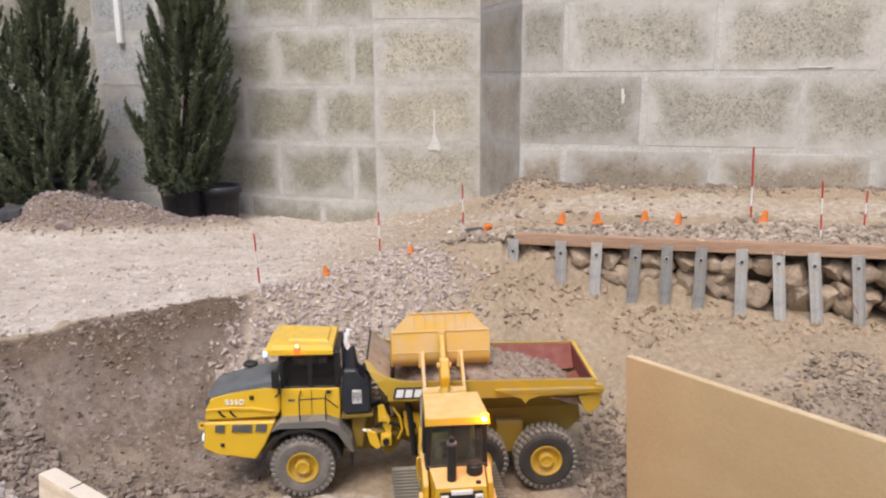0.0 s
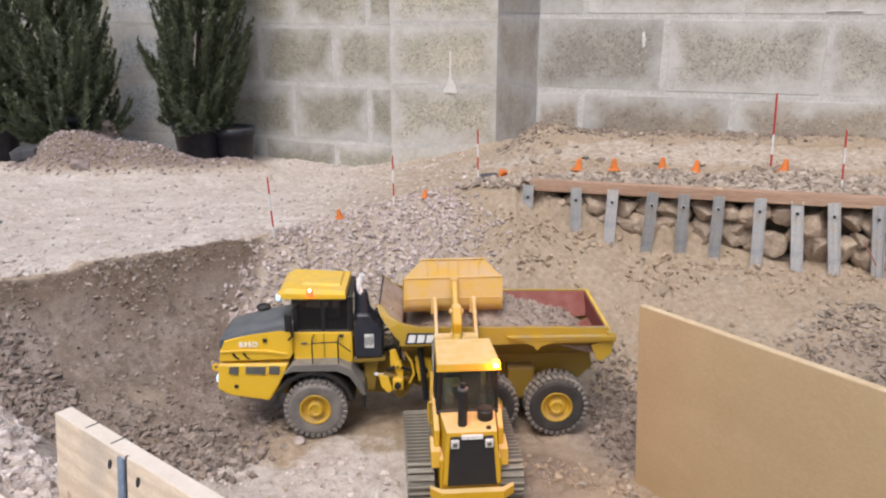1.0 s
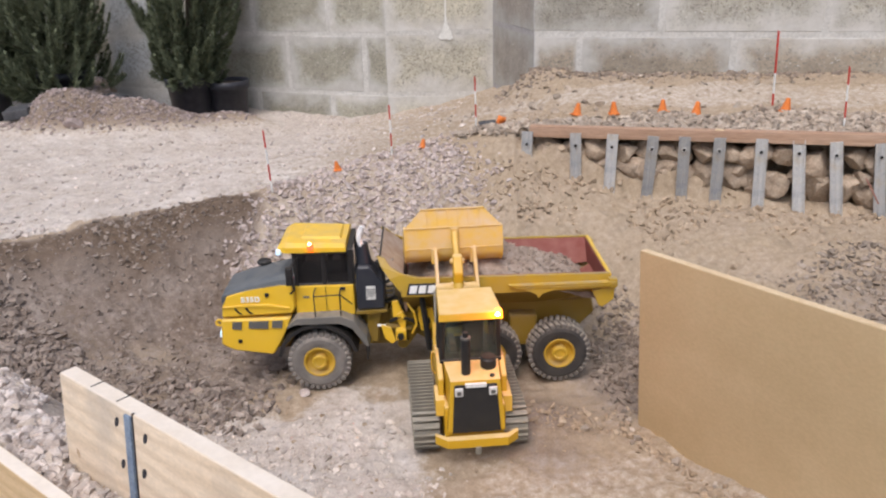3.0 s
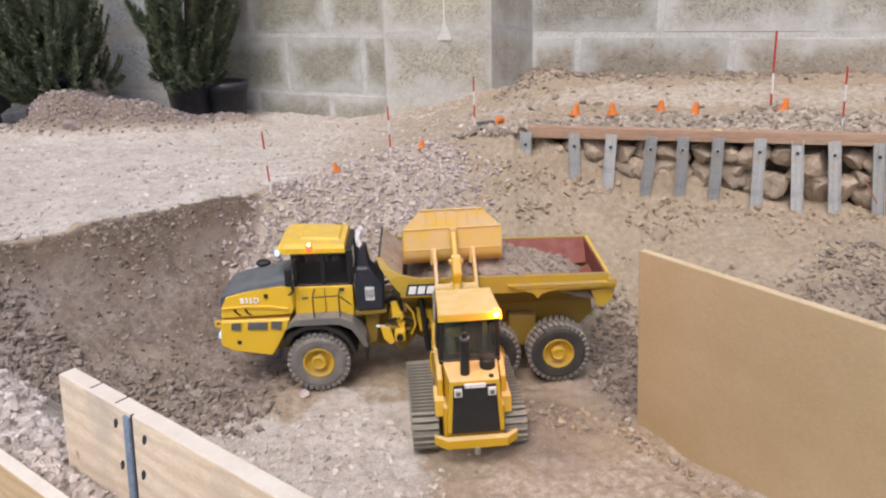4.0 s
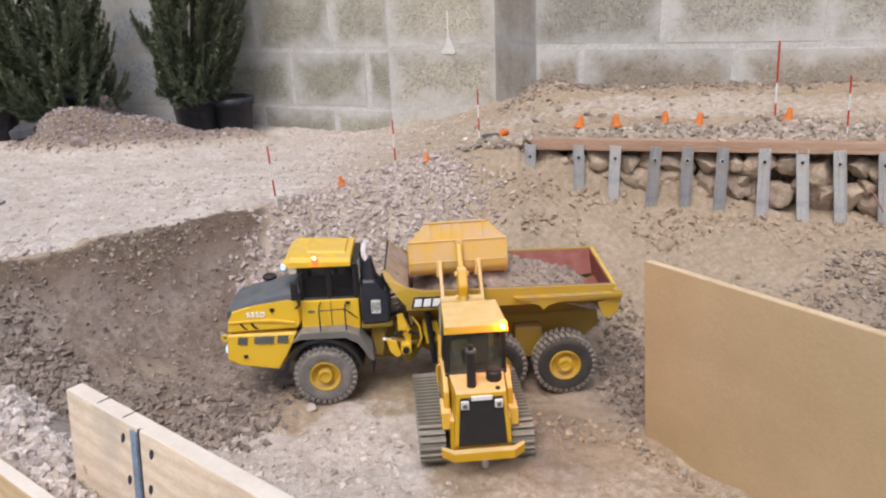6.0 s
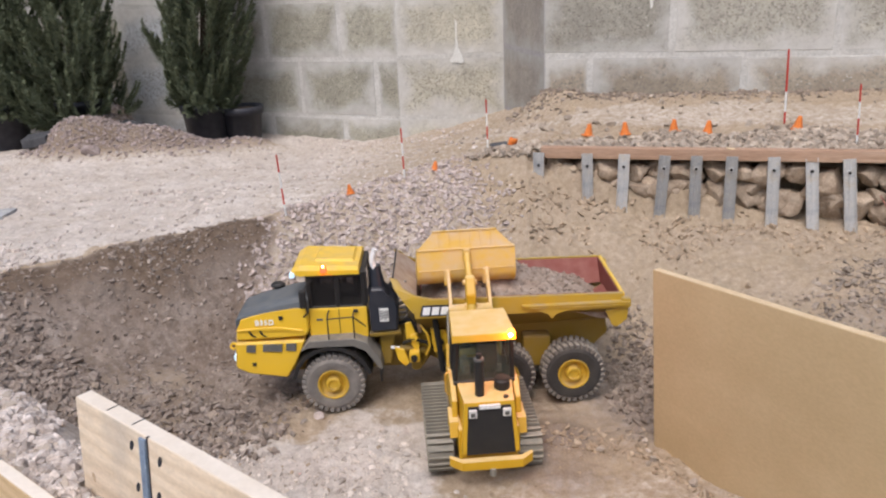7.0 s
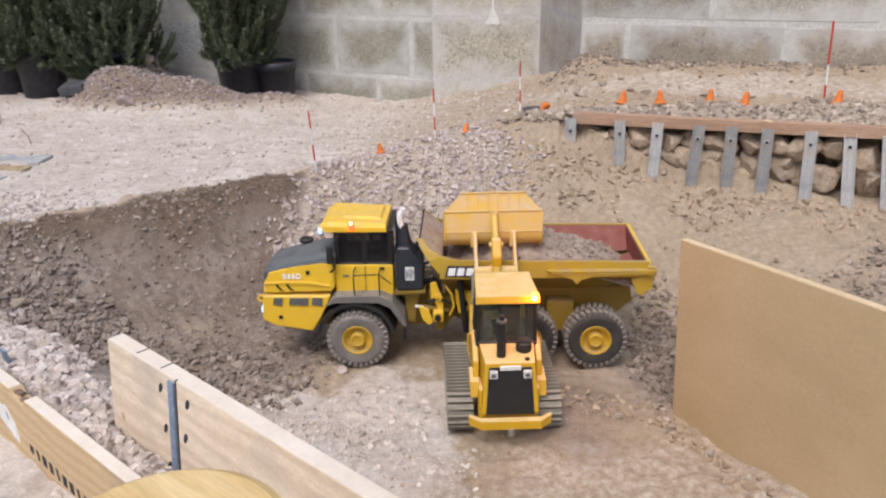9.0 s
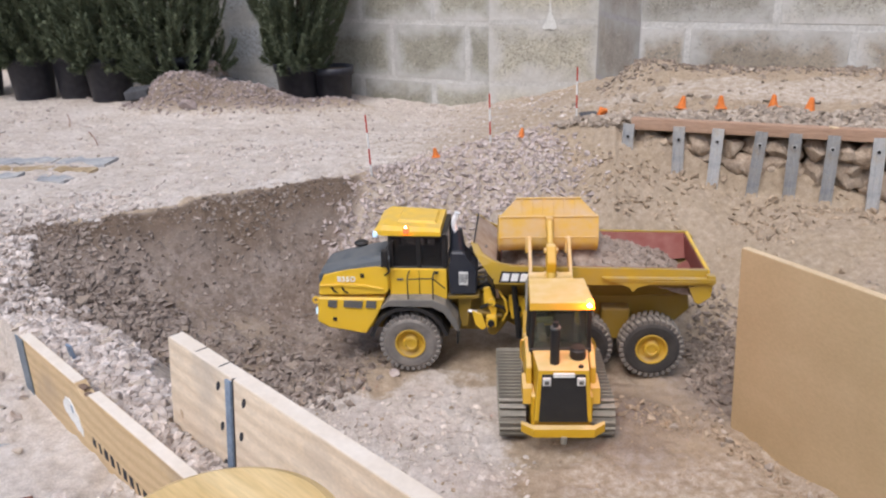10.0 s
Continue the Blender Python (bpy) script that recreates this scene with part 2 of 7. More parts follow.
EARTH = soil_material()
ROCK_PALE = rock_material("pale_rubble", (0.39, 0.32, 0.275), (0.55, 0.475, 0.425), (0.68, 0.625, 0.59), vary=(0.70, 1.24))
ROCK_CRUMB = rock_material("pale_soil_crumbs", (0.46, 0.395, 0.338), (0.58, 0.51, 0.45), (0.67, 0.60, 0.54))
ROCK_BANK = rock_material("pinkish_bank_stone", (0.39, 0.315, 0.28), (0.49, 0.408, 0.37), (0.585, 0.508, 0.47))
ROCK_HEAP = rock_material("pink_gravel", (0.25, 0.20, 0.184), (0.33, 0.268, 0.25), (0.41, 0.342, 0.322), vary=(0.82, 1.15))
ROCK_GREY = rock_material("grey_rubble", (0.21, 0.167, 0.130), (0.315, 0.255, 0.203), (0.415, 0.346, 0.282))
ROCK_MID = rock_material("grey_brown_rubble", (0.182, 0.140, 0.108), (0.272, 0.216, 0.172), (0.36, 0.297, 0.242))
ROCK_DARK = rock_material("dark_rubble", (0.18, 0.138, 0.111), (0.29, 0.235, 0.197), (0.405, 0.345, 0.298))
ROCK_TAN = rock_material("tan_clods", (0.30, 0.222, 0.150), (0.410, 0.315, 0.223), (0.515, 0.410, 0.305))
ROCK_CREST = rock_material("grey_tan_crest_stone", (0.285, 0.224, 0.172), (0.405, 0.332, 0.264), (0.515, 0.440, 0.365), vary=(0.66, 1.2))
ROCK_LOOSE = material("loose_brown_stone", ((0.22, 0.17, 0.13), (0.33, 0.265, 0.21), (0.43, 0.355, 0.285)), scale=60, rough=0.95, bump=0.5, dist=0.0015, spec=0.15, per_object=0.25)
ROCK_LOOSE_PALE = material("loose_pale_stone", ((0.39, 0.315, 0.25), (0.52, 0.44, 0.365), (0.62, 0.545, 0.47)), scale=60, rough=0.95, bump=0.5, dist=0.0015, spec=0.15, per_object=0.2)
BOULDER = material("sandstone_boulder", ((0.29, 0.215, 0.155), (0.43, 0.335, 0.250), (0.52, 0.42, 0.325)), scale=25, rough=0.95, bump=0.6, dist=0.004, per_object=0.15, spec=0.15)
rough_bump(BOULDER, 40, 0.8, 0.010)
BLOCK = block_material("concrete_block")
BLOCK_WARM = block_material("mossy_concrete_block", (0.93, 0.935, 0.885))
BLOCK_PILLAR = block_material("pale_rendered_block", (1.18, 1.17, 1.12))
# darker mortar: the return face's shade is put into its colour
MORTAR_SHADE = material("shade_tinted_mortar", ((0.35, 0.333, 0.330), (0.42, 0.402, 0.398)), scale=18, rough=0.95, bump=0.4, dist=0.003, spec=0.15)
BLOCK_DUSTY = block_material("dust_stained_block", (0.89, 0.80, 0.735))
# darkened copy of the block, tinted for the shaded return face
BLOCK_SHADE = block_material("shade_tinted_block", (0.86, 0.82, 0.84), 0.74)
BLOCK_BLUE = block_material("blue_grey_block", (1.22, 1.33, 1.60))
MORTAR = material("mortar", grain_amount=0.75, colors=((0.44, 0.425, 0.395), (0.52, 0.505, 0.475), (0.585, 0.57, 0.54)), scale=14, rough=0.95, bump=0.25, dist=0.002, spec=0.15)
YELLOW = dusty("yellow_paint", (0.80, 0.495, 0.028), dust=(0.60, 0.43, 0.18), amount=0.5, rough=0.36, side=0.14)
RIM_YELLOW = dusty("grimy_rim_yellow", (0.60, 0.37, 0.016), dust=(0.36, 0.27, 0.16), amount=0.5, rough=0.45, side=0.35)
LOAD_SOIL = rock_material("brown_load_soil", (0.24, 0.178, 0.137), (0.345, 0.27, 0.216), (0.445, 0.363, 0.30))
# darker copy of the yellow: shade under bed and chassis put into the colour
YELLOW_SHADED = dusty("shade_darkened_yellow_paint", (0.235, 0.148, 0.012), dust=(0.25, 0.19, 0.12), amount=0.55, rough=0.45)
LOADER_YELLOW = dusty("loader_yellow_paint", (0.60, 0.345, 0.006), dust=(0.80, 0.60, 0.34), amount=0.66, rough=0.42, even=0.8, side=0.06)
ARM_PAINT = dusty("dusty_arm_paint", (0.62, 0.365, 0.02), dust=(0.74, 0.56, 0.38), amount=0.8, rough=0.6, even=0.5, side=0.6)
BED_YELLOW = dusty("scuffed_bed_yellow", (0.47, 0.298, 0.018), dust=(0.36, 0.275, 0.155), amount=0.7, rough=0.42)
BUCKET_PAINT = dusty("scuffed_bucket_paint", (0.66, 0.39, 0.03), dust=(0.60, 0.43, 0.25), amount=1.1, rough=0.6, side=0.45)
GREY_PAINT = dusty("dark_grey_paint", (0.10, 0.10, 0.095), dust=(0.30, 0.26, 0.21), amount=0.45, rough=0.55)
# blue-grey paint, with the sky's reflection added as a lighter, bluer base
HOOD_SKY_GREY = dusty("blue_grey_sky_tinted_paint", (0.076, 0.090, 0.102), dust=(0.235, 0.22, 0.20), amount=0.34, rough=0.45)
DECK_GREY = dusty("dusty_deck_grey", (0.13, 0.125, 0.115), dust=(0.34, 0.295, 0.24), amount=0.6, rough=0.6)
BLACK = dusty("black_plastic", (0.014, 0.014, 0.015), dust=(0.2, 0.17, 0.14), amount=0.15, rough=0.5)
BLUE_BLACK = dusty("blue_black_plastic", (0.020, 0.024, 0.034), dust=(0.2, 0.18, 0.17), amount=0.2, rough=0.35)
RUBBER = dusty("dusty_rubber", (0.12, 0.112, 0.105), dust=(0.34, 0.30, 0.265), amount=1.3, rough=0.85)
RUBBER_CLEAN = dusty("dark_rubber", (0.032, 0.030, 0.029), dust=(0.22, 0.19, 0.16), amount=0.35, rough=0.7)
TREAD = dusty("dusty_black_tread", (0.10, 0.092, 0.084), dust=(0.32, 0.28, 0.235), amount=1.1, rough=0.85)
RED_LINER = dusty("red_brown_bed_paint", (0.19, 0.036, 0.026), dust=(0.38, 0.21, 0.165), amount=0.36, rough=0.6)
FRONT_WALL = dusty("worn_front_wall_paint", (0.34, 0.22, 0.15), dust=(0.48, 0.38, 0.30), amount=0.9, rough=0.8)
STEEL = dusty("track_steel", (0.17, 0.158, 0.132), dust=(0.40, 0.36, 0.295), amount=0.9, rough=0.6, metal=0.1)
# near-white, barely metallic: the chrome's bright highlight is put into the base colour
CHROME_GLINT = material("chrome", ((0.85, 0.85, 0.86), (0.92, 0.92, 0.93)), rough=0.25, metal=0.2, bump=0)
GALV = material("galvanised_steel", grain_amount=0.4, colors=((0.335, 0.35, 0.37), (0.48, 0.478, 0.472), (0.48, 0.43, 0.36)), scale=26, rough=0.55, metal=0.35, bump=0.1, dist=0.0005, per_object=0.24)
RAIL_WOOD = material("stained_timber", ((0.33, 0.20, 0.13), (0.42, 0.27, 0.185), (0.49, 0.345, 0.25)), scale=22, rough=0.85, bump=0.25, dist=0.001, stretch=(0.25, 4, 4))
PLY = material("plywood_face", grain_amount=0.22, colors=((0.495, 0.362, 0.200), (0.54, 0.398, 0.226), (0.585, 0.438, 0.256)), scale=5, rough=0.6, bump=0.08, dist=0.0005, stretch=(1, 1, 1.5), fine=160)
PLY_EDGE = material("plywood_edge", grain_amount=0.4, colors=((0.58, 0.43, 0.26), (0.70, 0.55, 0.36)), scale=40, rough=0.8, bump=0.2, dist=0.0008)
def wood_material(name, light, dark, stain, band=5.0):
    """Planed softwood: long wavy growth rings, grey weather stains and small knots."""
    m = bpy.data.materials.new(name)
    m.use_nodes = True
    n, l = m.node_tree.nodes, m.node_tree.links
    b = n["Principled BSDF"]
    tc, mp = n.new("ShaderNodeTexCoord"), n.new("ShaderNodeMapping")
    mp.inputs["Scale"].default_value = (1.3, 1.0, 7.0)
    l.new(tc.outputs["Object"], mp.inputs["Vector"])

    def tex(kind, src, **k):
        t = n.new(kind)
        if kind == "ShaderNodeTexWave":
            t.bands_direction = "Z"
        for key, v in k.items():
            t.inputs[key].default_value = v
        l.new(src, t.inputs["Vector"])
        return t.outputs["Fac"]

    rings = tex("ShaderNodeTexWave", mp.outputs["Vector"], **{"Scale": band, "Distortion": 14.0, "Detail": 3.0, "Detail Scale": 0.7})
    streak = tex("ShaderNodeTexNoise", mp.outputs["Vector"], Scale=40.0, Detail=5.0)
    patch = tex("ShaderNodeTexNoise", tc.outputs["Object"], Scale=7.0, Detail=4.0)
    fine = tex("ShaderNodeTexNoise", tc.outputs["Object"], Scale=220.0, Detail=3.0)

    def rng(src, a, c, lo, hi):
        r = n.new("ShaderNodeMapRange")
        for key, v in (("From Min", a), ("From Max", c), ("To Min", lo), ("To Max", hi)):
            r.inputs[key].default_value = v
        l.new(src, r.inputs["Value"])
        return r.outputs["Result"]

    def mix(a, c, f, mode="MIX"):
        x = n.new("ShaderNodeMix")
        x.data_type, x.blend_type = "RGBA", mode
        for s, v in (("A", a), ("B", c), ("Factor", f)):
            if isinstance(v, (tuple, float, int)):
                x.inputs[s].default_value = v
            else:
                l.new(v, x.inputs[s])
        return x.outputs["Result"]

    col = mix((*light, 1), (*dark, 1), rng(rings, 0.2, 1.0, 0.0, 0.36))
    col = mix(col, rng(streak, 0.3, 0.7, 0.90, 1.06), 1.0, "MULTIPLY")
    col = mix(col, (*stain, 1), rng(patch, 0.48, 0.64, 0.0, 0.75))
    col = mix(col, rng(fine, 0.3, 0.7, 0.94, 1.05), 1.0, "MULTIPLY")
    l.new(col, b.inputs["Base Color"])
    b.inputs["Roughness"].default_value, b.inputs["Specular IOR Level"].default_value = 0.75, 0.25
    bn = n.new("ShaderNodeBump")
    bn.inputs["Strength"].default_value, bn.inputs["Distance"].default_value = 0.15, 0.0006
    l.new(streak, bn.inputs["Height"])
    l.new(bn.outputs["Normal"], b.inputs["Normal"])
    return m


PINE = wood_material("weathered_pine_plank", (0.71, 0.59, 0.455), (0.48, 0.345, 0.215), (0.40, 0.35, 0.30), 2.2)
LOW_PINE = wood_material("yellowed_pine_board", (0.585, 0.43, 0.255), (0.40, 0.265, 0.13), (0.36, 0.28, 0.20), 2.2)
PINE_END = material("sawn_pine_edge", grain_amount=0.2, colors=((0.68, 0.585, 0.48), (0.77, 0.69, 0.60)), scale=16, rough=0.85, bump=0.1, dist=0.0008)
OAK = material("varnished_round_wood", grain_amount=0.5, colors=((0.58, 0.40, 0.17), (0.68, 0.49, 0.235), (0.75, 0.57, 0.30)), scale=10, rough=0.5, bump=0.06, dist=0.0005, stretch=(0.7, 7, 3), fine=70)
BLUE_STEEL = material("blue_grey_metal_strip", ((0.19, 0.26, 0.37), (0.31, 0.39, 0.50)), scale=50, rough=0.5, metal=0.4, bump=0.1, dist=0.0004)
DULL_STEEL = material("dull_grey_metal", ((0.15, 0.18, 0.215), (0.22, 0.255, 0.29)), scale=50, rough=0.6, metal=0.3, bump=0.1, dist=0.0004)
INK = material("black_ink", ((0.02, 0.02, 0.025), (0.04, 0.04, 0.05)), rough=0.8, bump=0)
WHITE = material("white_paint", ((0.70, 0.69, 0.66), (0.80, 0.79, 0.77)), scale=60, rough=0.6, bump=0.05)
LETTER_WHITE = material("white_vinyl", ((0.86, 0.86, 0.84), (0.92, 0.92, 0.90)), scale=60, rough=0.5, bump=0)
RUSTY = material("rusty_red_wire", ((0.26, 0.10, 0.07), (0.42, 0.22, 0.17)), scale=120, rough=0.8, bump=0.1)
RED = material("red_paint", ((0.42, 0.03, 0.02), (0.55, 0.05, 0.04)), scale=80, rough=0.6, bump=0)
ORANGE = material("orange_plastic", ((0.66, 0.17, 0.03), (0.76, 0.24, 0.06)), scale=60, rough=0.6, bump=0.1, dist=0.0004)
POT = dusty("black_nursery_pot", (0.013, 0.014, 0.021), dust=(0.22, 0.215, 0.235), amount=0.26, rough=0.38)
BARK = material("conifer_bark", ((0.05, 0.036, 0.026), (0.10, 0.075, 0.055)), scale=60, rough=0.95, bump=0.5, dist=0.003)
NEEDLES = rock_material("conifer_needles", (0.096, 0.113, 0.070), (0.148, 0.170, 0.105), (0.200, 0.225, 0.145), vary=(0.82, 1.15))
COMPOST = material("pot_compost", ((0.10, 0.07, 0.05), (0.20, 0.15, 0.11)), scale=60, rough=1.0, bump=0.6, dist=0.004)
SLATE = material("blue_grey_slate", ((0.24, 0.245, 0.255), (0.34, 0.345, 0.355), (0.47, 0.455, 0.435)), scale=30, rough=0.8, bump=0.3, dist=0.002)
OCHRE = material("ochre_stone", ((0.24, 0.17, 0.09), (0.36, 0.27, 0.16), (0.45, 0.37, 0.26)), scale=30, rough=0.9, bump=0.3, dist=0.002)
DARK_SLAB = material("dark_slab", ((0.05, 0.05, 0.055), (0.10, 0.10, 0.105)), scale=30, rough=0.85, bump=0.3, dist=0.002)
TWIG = material("dry_twig", ((0.16, 0.07, 0.045), (0.26, 0.13, 0.09)), scale=60, rough=0.9, bump=0.2)
GLASS = glass("smoked_window_glass", (0.26, 0.25, 0.25), 0.03, 0.96)
CLEAR_GLASS = glass("dusty_clear_glass", (0.58, 0.66, 0.60), 0.03, 0.97)
LAMP_ORANGE = glow("lit_orange_beacon", (1.0, 0.25, 0.02), 10.0)
LAMP_CORE = glow("beacon_bulb", (1.0, 0.55, 0.14), 45.0)
LAMP_RED = glow("lit_red_beacon", (1.0, 0.06, 0.02), 3.0)
LAMP_WHITE = glow("lit_work_lamp", (0.55, 0.76, 0.95), 0.45)
LENS = material("lamp_lens", ((0.6, 0.6, 0.58), (0.75, 0.74, 0.7)), scale=90, rough=0.25, bump=0)


# ---- building helpers ----
def thing(name, label, category, group="", m=None, kind=""):
    ob = tagged(new(name), label, category, group, kind)
    ob.empty_display_size = 0.05
    if m is not None:
        ob.matrix_world = m
    return ob


def part(name, bm, mat, parent=None, label="", smooth=False, m=None):
    """Links a bmesh as one mesh object, under a thing or a part."""
    me = bpy.data.meshes.new(name)
    bmesh.ops.recalc_face_normals(bm, faces=bm.faces)
    for f in bm.faces:
        f.smooth = smooth
    bm.to_mesh(me)
    bm.free()
    me.materials.append(mat)
    ob = new(name, me)
    if mat.name.endswith("glass"):
        ob.visible_shadow = False
    if parent is not None:
        ob.parent = parent
    if m is not None:
        ob.matrix_basis = m
    if label:
        ob["label"] = label
    return ob


def raw(name, verts, faces, mat, parent=None, label="", smooth=False):
    me = bpy.data.meshes.new(name)
    me.from_pydata([tuple(v) for v in verts], [], [tuple(f) for f in faces])
    me.update()
    if smooth:
        me.polygons.foreach_set("use_smooth", [True] * len(me.polygons))
    me.materials.append(mat)
    ob = new(name, me)
    if parent is not None:
        ob.parent = parent
    if label:
        ob["label"] = label
    return ob


def bevel(bm, w, seg=2):
    if w:
        bmesh.ops.bevel(bm, geom=list(bm.edges), offset=w, segments=seg, affect="EDGES", profile=0.6, clamp_overlap=True)
    return bm


def box(x0, x1, y0, y1, z0, z1, r=0.0, bm=None, seg=2):
    b = bmesh.new()
    bmesh.ops.create_cube(b, size=1.0)
    for v in b.verts:
        v.co = ((x0 + x1) / 2 + v.co.x * (x1 - x0), (y0 + y1) / 2 + v.co.y * (y1 - y0), (z0 + z1) / 2 + v.co.z * (z1 - z0))
    bevel(b, r, seg)
    return join(bm, b)


def join(bm, b):
    if bm is None:
        return b
    me = bpy.data.meshes.new("tmp")
    b.to_mesh(me)
    b.free()
    bm.from_mesh(me)
    bpy.data.meshes.remove(me)
    return bm


def prism(profile, y0, y1, r=0.0, bm=None, axis="y", seg=1):
    """A profile of (x, z) pairs drawn out along y (or of (y, z) along x)."""
    b = bmesh.new()
    ends = []
    for y in (y0, y1):
        ends.append([b.verts.new((p[0], y, p[1]) if axis == "y" else (y, p[0], p[1])) for p in profile])
    n = len(profile)
    b.faces.new(ends[0])
    b.faces.new(ends[1][::-1])
    for k in range(n):
        b.faces.new((ends[0][k], ends[0][(k + 1) % n], ends[1][(k + 1) % n], ends[1][k]))
    bevel(b, r, seg)
    return join(bm, b)


def rod(a, c, r, bm=None, n=10, r2=None):
    """A round bar from a to c, of radius r (r2 at c)."""
    a, c = Vector(a), Vector(c)
    b = bmesh.new()
    d = c - a
    bmesh.ops.create_cone(b, cap_ends=True, segments=n, radius1=r, radius2=r if r2 is None else r2, depth=d.length)
    b.transform(Matrix.Translation((a + c) / 2) @ d.to_track_quat("Z", "Y").to_matrix().to_4x4())
    return join(bm, b)


def tube(points, r, bm=None, n=8):
    for p, q in zip(points[:-1], points[1:]):
        bm = rod(p, q, r, bm, n)
    return bm


def lathe(profile, n=32, bm=None, m=None):
    """A profile of (radius, height) turned round z."""
    b = bmesh.new()
    rings = []
    for rad, h in profile:
        rings.append([b.verts.new((rad * math.cos(2 * math.pi * k / n), rad * math.sin(2 * math.pi * k / n), h)) for k in range(n)] if rad > 1e-6 else [b.verts.new((0, 0, h))])
    for p, q in zip(rings[:-1], rings[1:]):
        for k in range(n):
            k2 = (k + 1) % n
            if len(p) == 1 and len(q) == 1:
                continue
            if len(p) == 1:
                b.faces.new((p[0], q[k], q[k2]))
            elif len(q) == 1:
                b.faces.new((p[k], p[k2], q[0]))
            else:
                b.faces.new((p[k], p[k2], q[k2], q[k]))
    if m is not None:
        b.transform(m)
    return join(bm, b)


def loft(sections, bm=None):
    """Closed skin through sections with equal numbers of points."""
    b = bmesh.new()
    rings = [[b.verts.new(p) for p in s] for s in sections]
    for p, q in zip(rings[:-1], rings[1:]):
        for k in range(len(p)):
            k2 = (k + 1) % len(p)
            b.faces.new((p[k], p[k2], q[k2], q[k]))
    b.faces.new(rings[0][::-1])
    b.faces.new(rings[-1])
    return join(bm, b)


def lettering(name, text, size, depth, mat, parent, m, label=""):
    cu = bpy.data.curves.new(name, "FONT")
    cu.body, cu.size, cu.extrude, cu.offset, cu.space_character, cu.align_x, cu.align_y = text, size, depth, size * 0.022, 1.14, "CENTER", "CENTER"
    tmp = bpy.data.objects.new("tmp", cu)
    scene.collection.objects.link(tmp)
    me = bpy.data.meshes.new_from_object(tmp.evaluated_get(bpy.context.evaluated_depsgraph_get()))
    bpy.data.objects.remove(tmp)
    me.materials.clear()
    me.materials.append(mat)
    ob = new(name, me)
    ob.parent, ob.matrix_basis = parent, m
    if label:
        ob["label"] = label
    return ob


def sm(x):
    x = np.clip(x, 0, 1)
    return x * x * (3 - 2 * x)


def wobble(x, y, s, seed=0):
    """Smooth value noise over the plan, about -1 to 1."""
    x, y = np.asarray(x, float), np.asarray(y, float)
    ca, sa = math.cos(0.7 + seed * 1.9), math.sin(0.7 + seed * 1.9)
    x, y = (x * ca - y * sa) * s + seed * 17.3, (x * sa + y * ca) * s + seed * 9.1
    i, j = np.floor(x).astype(np.int64), np.floor(y).astype(np.int64)
    fx, fy = sm(x - i), sm(y - j)

    def h(a, b):
        k = (a * 374761393 + b * 668265263 + seed * 144269) & 0xFFFFFFFF
        k = ((k ^ (k >> 13)) * 1274126177) & 0xFFFFFFFF
        return ((k ^ (k >> 16)) & 0xFFFF) / 32767.5 - 1

    return (h(i, j) * (1 - fx) + h(i + 1, j) * fx) * (1 - fy) + (h(i, j + 1) * (1 - fx) + h(i + 1, j + 1) * fx) * fy


# ---- the lie of the land ----
# The upper road runs behind a crest; a haul ramp falls from it into the pit where the machines stand.
RAIL_A, RAIL_B = np.array((0.150, 1.897)), np.array((1.40, 1.607))  # plan line of the post wall


def rail_y(x):
    return RAIL_A[1] + (np.asarray(x) - RAIL_A[0]) / (RAIL_B[0] - RAIL_A[0]) * (RAIL_B[1] - RAIL_A[1])


def crest_y(x):
    x = np.asarray(x, float)
    left = np.interp(x, [-3, -1.5, -1.1, -0.72, -0.43, -0.17, 0.04, 0.14], [0.6, 1.12, 1.30, 1.56, 1.70, 1.90, 2.03, 1.94])
    return np.where(x > 0.14, rail_y(x) + 0.052, left)


def hollow_y(x):
    """Back of the stone-filled hollow behind the posts."""
    return crest_y(x) + np.interp(x, [0.17, 0.27], [0.0, 0.060])


def upper_z(x, y):
    front = np.interp(x, [-3, -1.1, -0.43, 0.0, 0.16, 0.6, 1.4], [0.19, 0.21, 0.252, 0.305, 0.325, 0.335, 0.345])
    back = np.interp(x, [-3, -1.2, -0.8, -0.46, -0.1, 0.12, 0.3, 1.4], [0.15, 0.15, 0.14, 0.13, 0.21, 0.29, 0.385, 0.395])
    yb = np.interp(x, [-3, -0.3, 0.1, 0.25, 1.4], [3.3, 3.1, 2.95, 2.45, 2.2])
    c = crest_y(x)
    return front + (back - front) * sm((y - c) / np.maximum(0.2, yb - c))


B1 = np.array((-0.724, 0.862)), np.array((-0.338, 0.589))  # low board
ALONG = (B1[1] - B1[0]) / np.linalg.norm(B1[1] - B1[0])
ACROSS = np.array((-ALONG[1], ALONG[0]))


